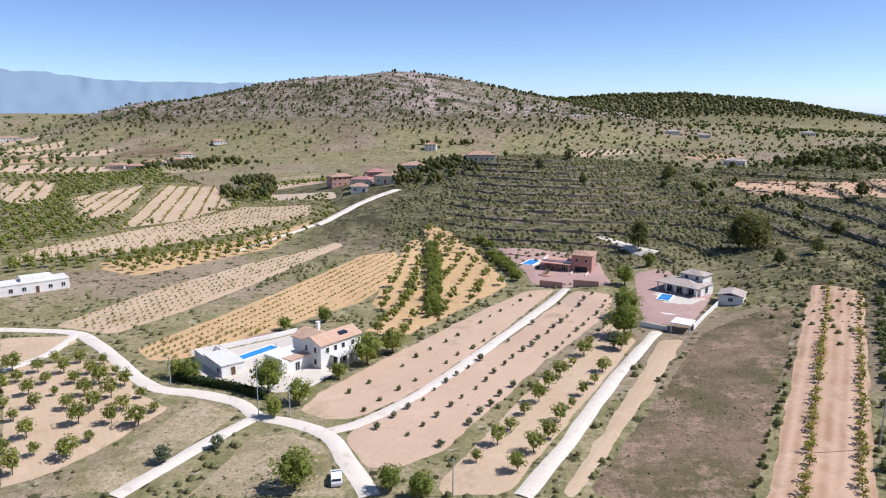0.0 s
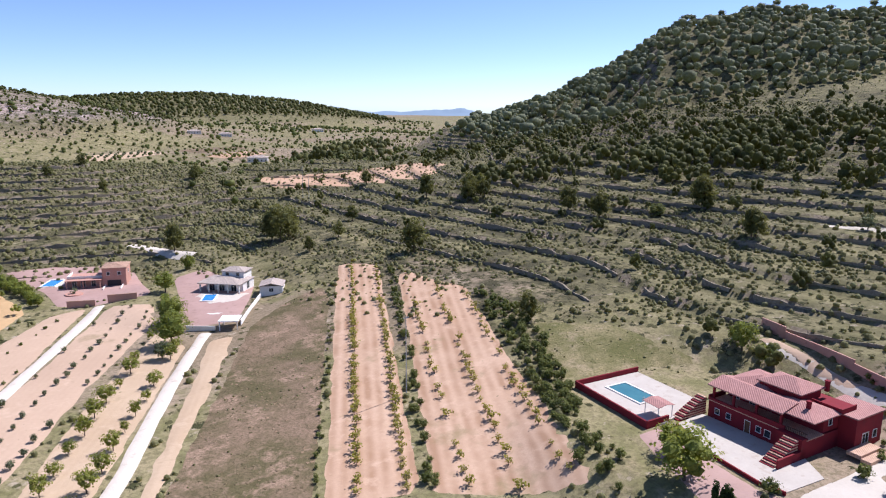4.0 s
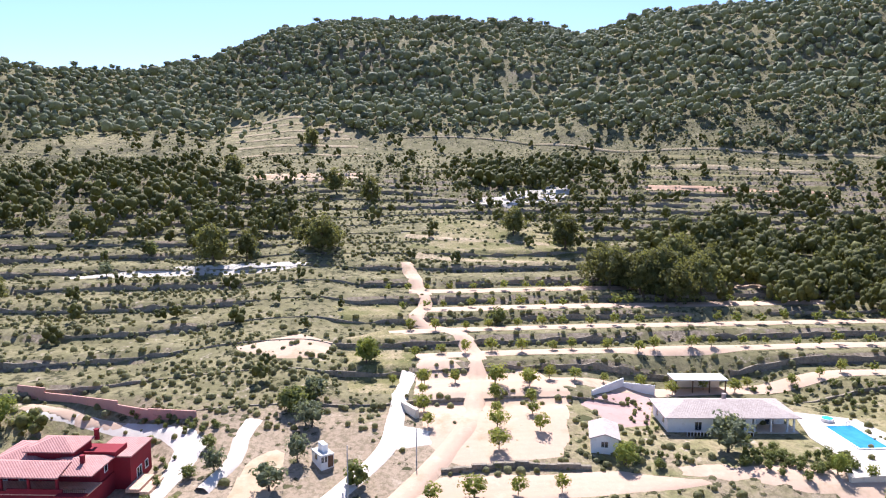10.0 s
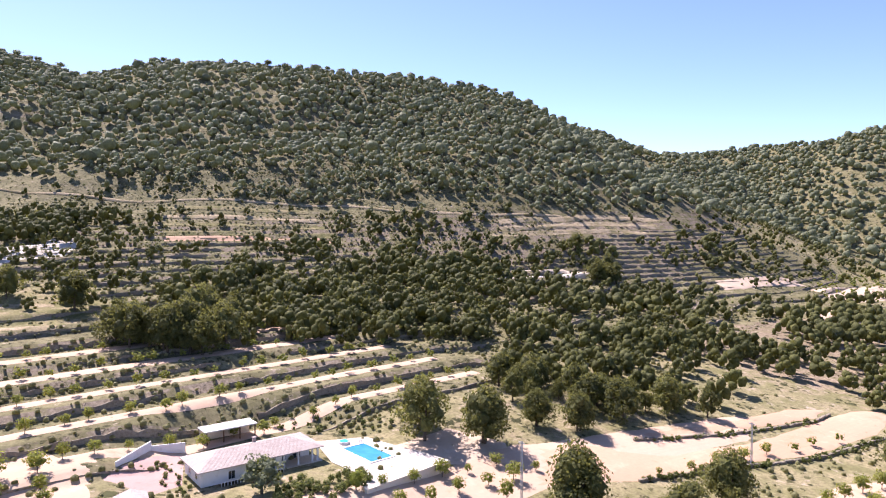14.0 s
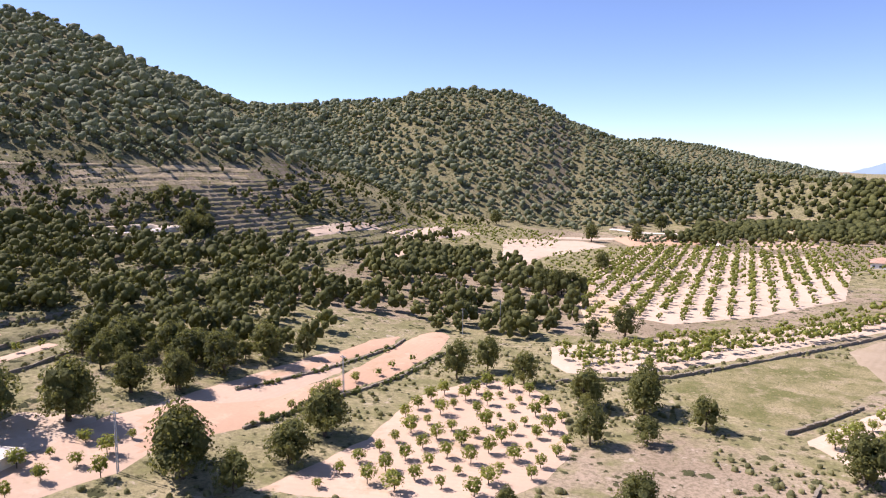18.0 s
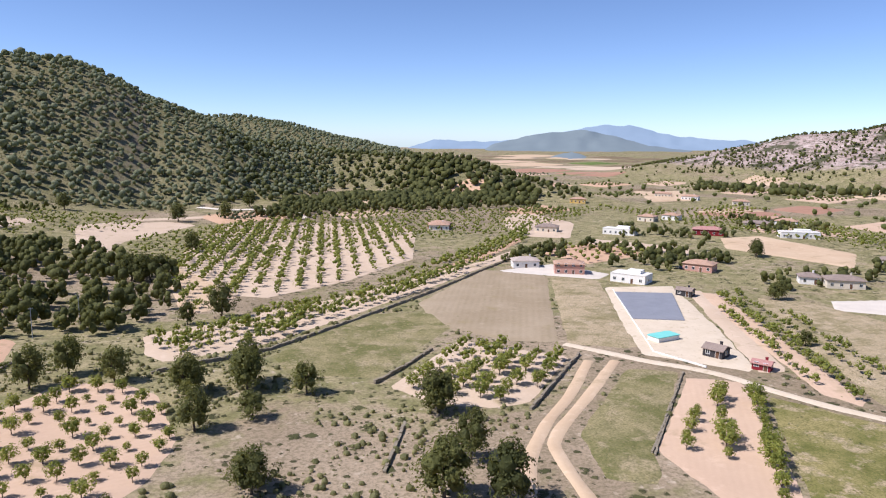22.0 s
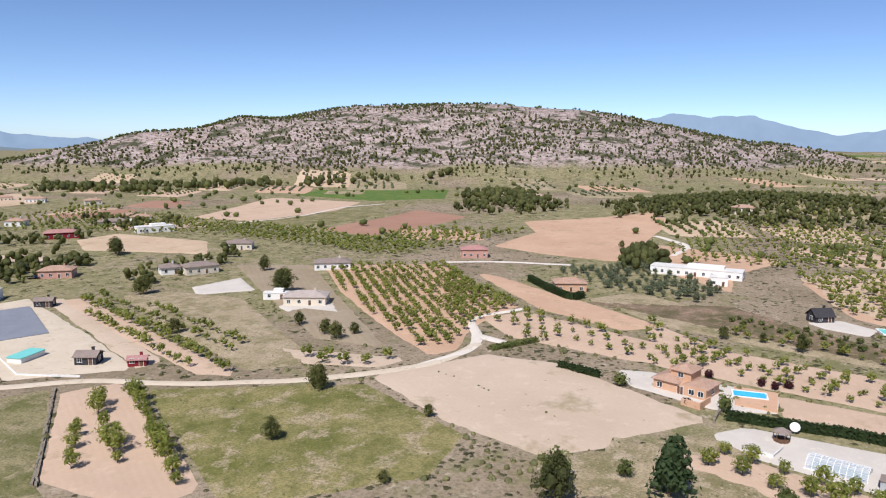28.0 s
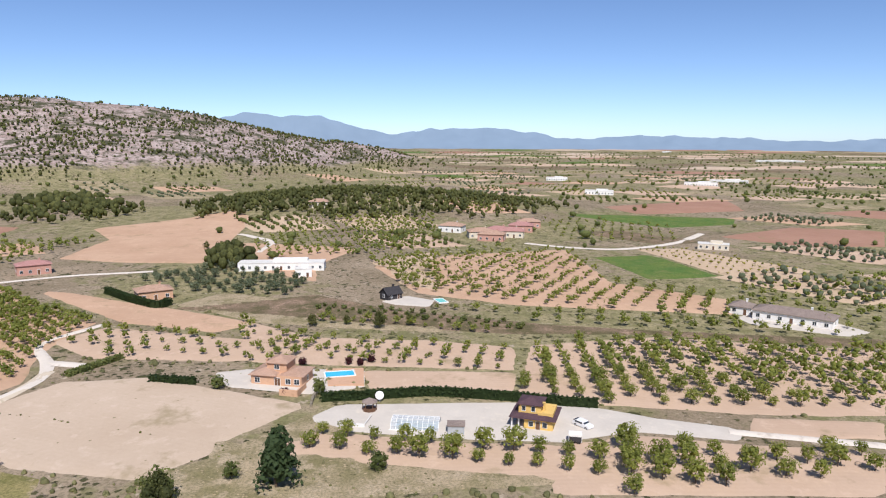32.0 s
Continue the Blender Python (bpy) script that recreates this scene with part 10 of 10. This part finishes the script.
wall_run("stone_wall", [(88.5, -141), (78.4, -163.1), (68.8, -195.1), (68.7, -205.1)], 0.7, 0.6, "stone", "stone bank between the orange benches")
wall_run("stone_wall", [(109.7, -9.2), (110.6, -21.6), (109.1, -33.6)], 1.2, 0.7, "stone", "dry stone retaining wall below the almond ground")
wall_run("stone_wall", [(131.6, -3.5), (127.5, -5.7)], 1.6, 0.8, "cream", "pale stone gate pier")
wall_run("kerb_wall", [(-145.6, -241.1), (-112.3, -163.5), (-117.8, -148.2)], 0.5, 0.3, "white", "low white kerb wall of the yard")
wall_run("stone_wall", [(-152.7, -3.6), (-160.1, -2.4)], 1.2, 0.5, "stone", "stone pier by the hedge")
hedge([(-280.6, -81.4), (-252.9, -58.9), (-256.4, -54)], 2.5, 2, "cypress", "dark cypress hedge of an orange house")
hedge([(-174.8, -42.2), (-170.8, -31.1)], 1.6, 1.4, "cypress", "clipped dark hedge beside the lane")
hedge([(-181.4, -63.3), (-194.4, -53.9)], 1.3, 1.6, "bush", "ragged bushes along the lane bank")

# ---- the patchwork of the far plain and the mountains round it ----
def patch(cx, cy, w, d, turn, kind, label):
    n = 7
    c, s = math.cos(radians(turn)), math.sin(radians(turn))
    u, v = np.meshgrid(np.linspace(-0.5, 0.5, n), np.linspace(-0.5, 0.5, n), indexing="ij")
    u, v = u * w + v * w * 0.15, v * d
    x, y = (cx + u * c - v * s).ravel(), (cy + u * s + v * c).ravel()
    edge = (np.abs(np.linspace(-0.5, 0.5, n)) > 0.49)
    edge = (edge[:, None] | edge[None, :]).ravel()
    z = ground(x, y) + np.where(edge, -0.3, 0.1 + 0.0008 * np.hypot(x, y))
    k = np.arange(n * n).reshape(n, n)
    faces = np.stack([k[:-1, :-1], k[1:, :-1], k[1:, 1:], k[:-1, 1:]], -1).reshape(-1, 4)
    mesh = bpy.data.meshes.new("field")
    mesh.from_pydata(np.c_[x, y, z].tolist(), [], faces.tolist())
    layer = mesh.attributes.new("across", "FLOAT", "POINT")
    layer.data.foreach_set("value", (v.ravel() * 0.15).astype(np.float32))
    mesh.materials.append(KINDS[kind])
    return tagged(new("field", mesh), label, "field", kind="structure")


def plain_fields():
    rng = np.random.RandomState(21)
    kinds = (("soil_tan", "pale tilled field on the plain"), ("soil_pink", "pinkish tilled field on the plain"), ("fallow", "brown fallow field on the plain"),
             ("grass_dry", "dry grass field on the plain"), ("grass_green", "green grass field on the plain"), ("crop_green", "dark green crop on the plain"),
             ("soil_red", "red tilled field on the plain"), ("soil_pale", "pale field on the plain"), ("fallow", "brown fallow field on the plain"), ("grass_dry", "dry grass field on the plain"))
    for lo, hi, cell in ((300, 620, 74), (620, 1250, 85), (1250, 2400, 170), (2400, 4300, 330)):
        g = np.arange(-hi, hi, cell)
        for cx in g:
            for cy in g:
                px, py = cx + rng.uniform(-0.1, 0.1) * cell, cy + rng.uniform(-0.1, 0.1) * cell
                r, b = math.hypot(px, py), math.degrees(math.atan2(px, py))
                roll = rng.rand(5)
                seen = -130 < b < -42 or ((b < -128 or b > 168) and r < 2600 and (r > 330)) or (-42 <= b < 36 and 470 < r < 1150)
                if not (lo < r < hi) or not seen or roll[0] > 0.78:
                    continue
                if gz(px, py) > 9 + 0.004 * r or gz(px + cell * 0.5, py) > 12 or gz(px, py + cell * 0.5) > 12:
                    continue
                if b > -42 and r < 760 and b > -5:
                    continue
                kind, label = kinds[int(roll[1] * 10)]
                if r < 700 and any(inside(c, np.array([px, px - 20, px + 20, px, px]), np.array([py, py, py, py - 20, py + 20])).any() for c, _ in OUTLINES):
                    continue
                if r < 700 and any(math.hypot(px - o.location.x, py - o.location.y) < 34 for o in HOUSES):
                    continue
                if r < 1250 and roll[0] < 0.62:
                    kind, label = (("soil_tan", "tan orchard ground in the valley"), ("soil_orange", "orange orchard ground in the valley"), ("soil_pink", "pink orchard ground in the valley"), ("grass_dry", "dry grass under an orchard"))[int(roll[1] * 4)]
                    a = radians(25 + 12 * (roll[4] - 0.5) + (20 if px < -900 else 0))
                    for i in np.arange(-cell * 0.36, cell * 0.36, 6.5 if r < 700 else 9.0):
                        for j in np.arange(-cell * 0.26, cell * 0.26, 7.5 if r < 700 else 10.0):
                            if rng.rand() > 0.12:
                                GROVES[int(roll[2] * 3)].append((px + i * math.cos(a) - j * math.sin(a) + rng.uniform(-0.7, 0.7), py + i * math.sin(a) + j * math.cos(a) + rng.uniform(-0.7, 0.7), rng.uniform(2.4, 4.2)))
                patch(px, py, cell * (0.7 + 0.45 * roll[2]), cell * (0.5 + 0.4 * roll[3]), 25 + 12 * (roll[4] - 0.5) + (20 if px < -900 else 0), kind, label)


GROVES = [[], [], []]
HOUSES = [o for o in scene.objects if o.name.split(".")[0] in ("house", "villa", "hedge")]
plain_fields()
for places, kind, label in zip(GROVES, ("almond", "bush", "olive"), ("rows of green almond trees in the valley", "rows of dark green trees in the valley", "rows of grey-green olive trees in the valley")):
    tree_mass("tree_rows", kind, places, label, "orchard", "dot")


# Distance haze is painted: a blue base colour plus an even glow.
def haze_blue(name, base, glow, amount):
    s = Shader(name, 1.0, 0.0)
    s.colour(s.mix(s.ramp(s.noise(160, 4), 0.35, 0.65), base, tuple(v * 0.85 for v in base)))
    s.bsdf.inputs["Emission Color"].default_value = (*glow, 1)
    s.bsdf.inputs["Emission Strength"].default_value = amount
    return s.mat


FAR_BLUE = haze_blue("distant_mountain_haze", (0.10, 0.12, 0.145), (0.20, 0.28, 0.385), 0.85)
NEAR_BLUE = haze_blue("distant_ridge_haze", (0.10, 0.115, 0.11), (0.17, 0.225, 0.29), 0.6)


def mountains(profile, r, material, label, seed):
    """A far mountain range from a short skyline of (bearing, degrees above the eye)."""
    b = np.arange(profile[0][0], profile[-1][0] + 0.01, 0.3)
    e = np.interp(b, [p[0] for p in profile], [p[1] for p in profile])
    e = e + 0.10 * vnoise(b * 10, b * 0, 9, seed) * smooth(0, 1.0, e + 1) + 0.05 * vnoise(b * 10, b * 0, 3, seed + 1)
    top = EYE + r * np.tan(np.radians(e))
    rows = []
    for k, t in enumerate(np.linspace(0, 1, 7)):
        rr = r - 420 * (1 - t) ** 1.2 + 40 * vnoise(b * 14, b * 0 + k * 7, 11, seed)
        z = -12 + (top + 12) * t ** 1.25 * (1 + 0.1 * (t < 1) * vnoise(b * 9, b * 0 + k * 5, 8, seed + 2))
        rows.append(np.stack([rr * np.sin(np.radians(b)), rr * np.cos(np.radians(b)), z], 1))
    n = len(b)
    verts = np.concatenate(rows)
    faces = [(k * n + i, k * n + i + 1, (k + 1) * n + i + 1, (k + 1) * n + i) for k in range(6) for i in range(n - 1)]
    mesh = bpy.data.meshes.new("backdrop")
    mesh.from_pydata(verts.tolist(), [], faces)
    mesh.polygons.foreach_set("use_smooth", np.ones(len(faces), bool))
    mesh.materials.append(material)
    return tagged(new("backdrop", mesh), label, "mountains", kind="structure")


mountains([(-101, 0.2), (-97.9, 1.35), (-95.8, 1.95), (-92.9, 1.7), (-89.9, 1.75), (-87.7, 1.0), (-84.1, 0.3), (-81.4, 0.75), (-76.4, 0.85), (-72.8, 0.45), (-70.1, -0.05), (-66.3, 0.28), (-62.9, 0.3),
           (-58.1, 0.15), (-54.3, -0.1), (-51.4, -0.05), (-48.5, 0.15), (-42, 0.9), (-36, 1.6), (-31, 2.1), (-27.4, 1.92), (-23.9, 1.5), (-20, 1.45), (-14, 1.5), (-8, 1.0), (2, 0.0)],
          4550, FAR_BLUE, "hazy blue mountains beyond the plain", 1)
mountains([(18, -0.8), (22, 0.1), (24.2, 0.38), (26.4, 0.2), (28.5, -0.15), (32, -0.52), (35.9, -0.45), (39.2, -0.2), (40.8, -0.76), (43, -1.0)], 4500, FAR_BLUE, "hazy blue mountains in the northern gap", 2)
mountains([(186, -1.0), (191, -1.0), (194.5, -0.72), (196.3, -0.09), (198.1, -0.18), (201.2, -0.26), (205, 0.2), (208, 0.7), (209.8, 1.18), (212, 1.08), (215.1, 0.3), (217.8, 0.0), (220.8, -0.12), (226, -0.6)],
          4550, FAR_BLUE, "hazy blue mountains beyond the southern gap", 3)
mountains([(199, -1.8), (199.8, -1.5), (201.2, -0.4), (203.5, 0.15), (206.2, 0.55), (208.4, 0.8), (210.7, 0.3), (213.4, -0.5), (216, -0.8), (219, -1.2)], 3900, NEAR_BLUE, "dim ridge with painted haze beyond the southern gap", 4)
mountains([(203, -2.4), (204.4, -2.15), (206.2, -1.3), (207.5, -0.98), (209.8, -1.7), (211.6, -2.15), (213, -2.5)], 2400, NEAR_BLUE, "low wooded knoll with painted haze in the southern gap", 5)
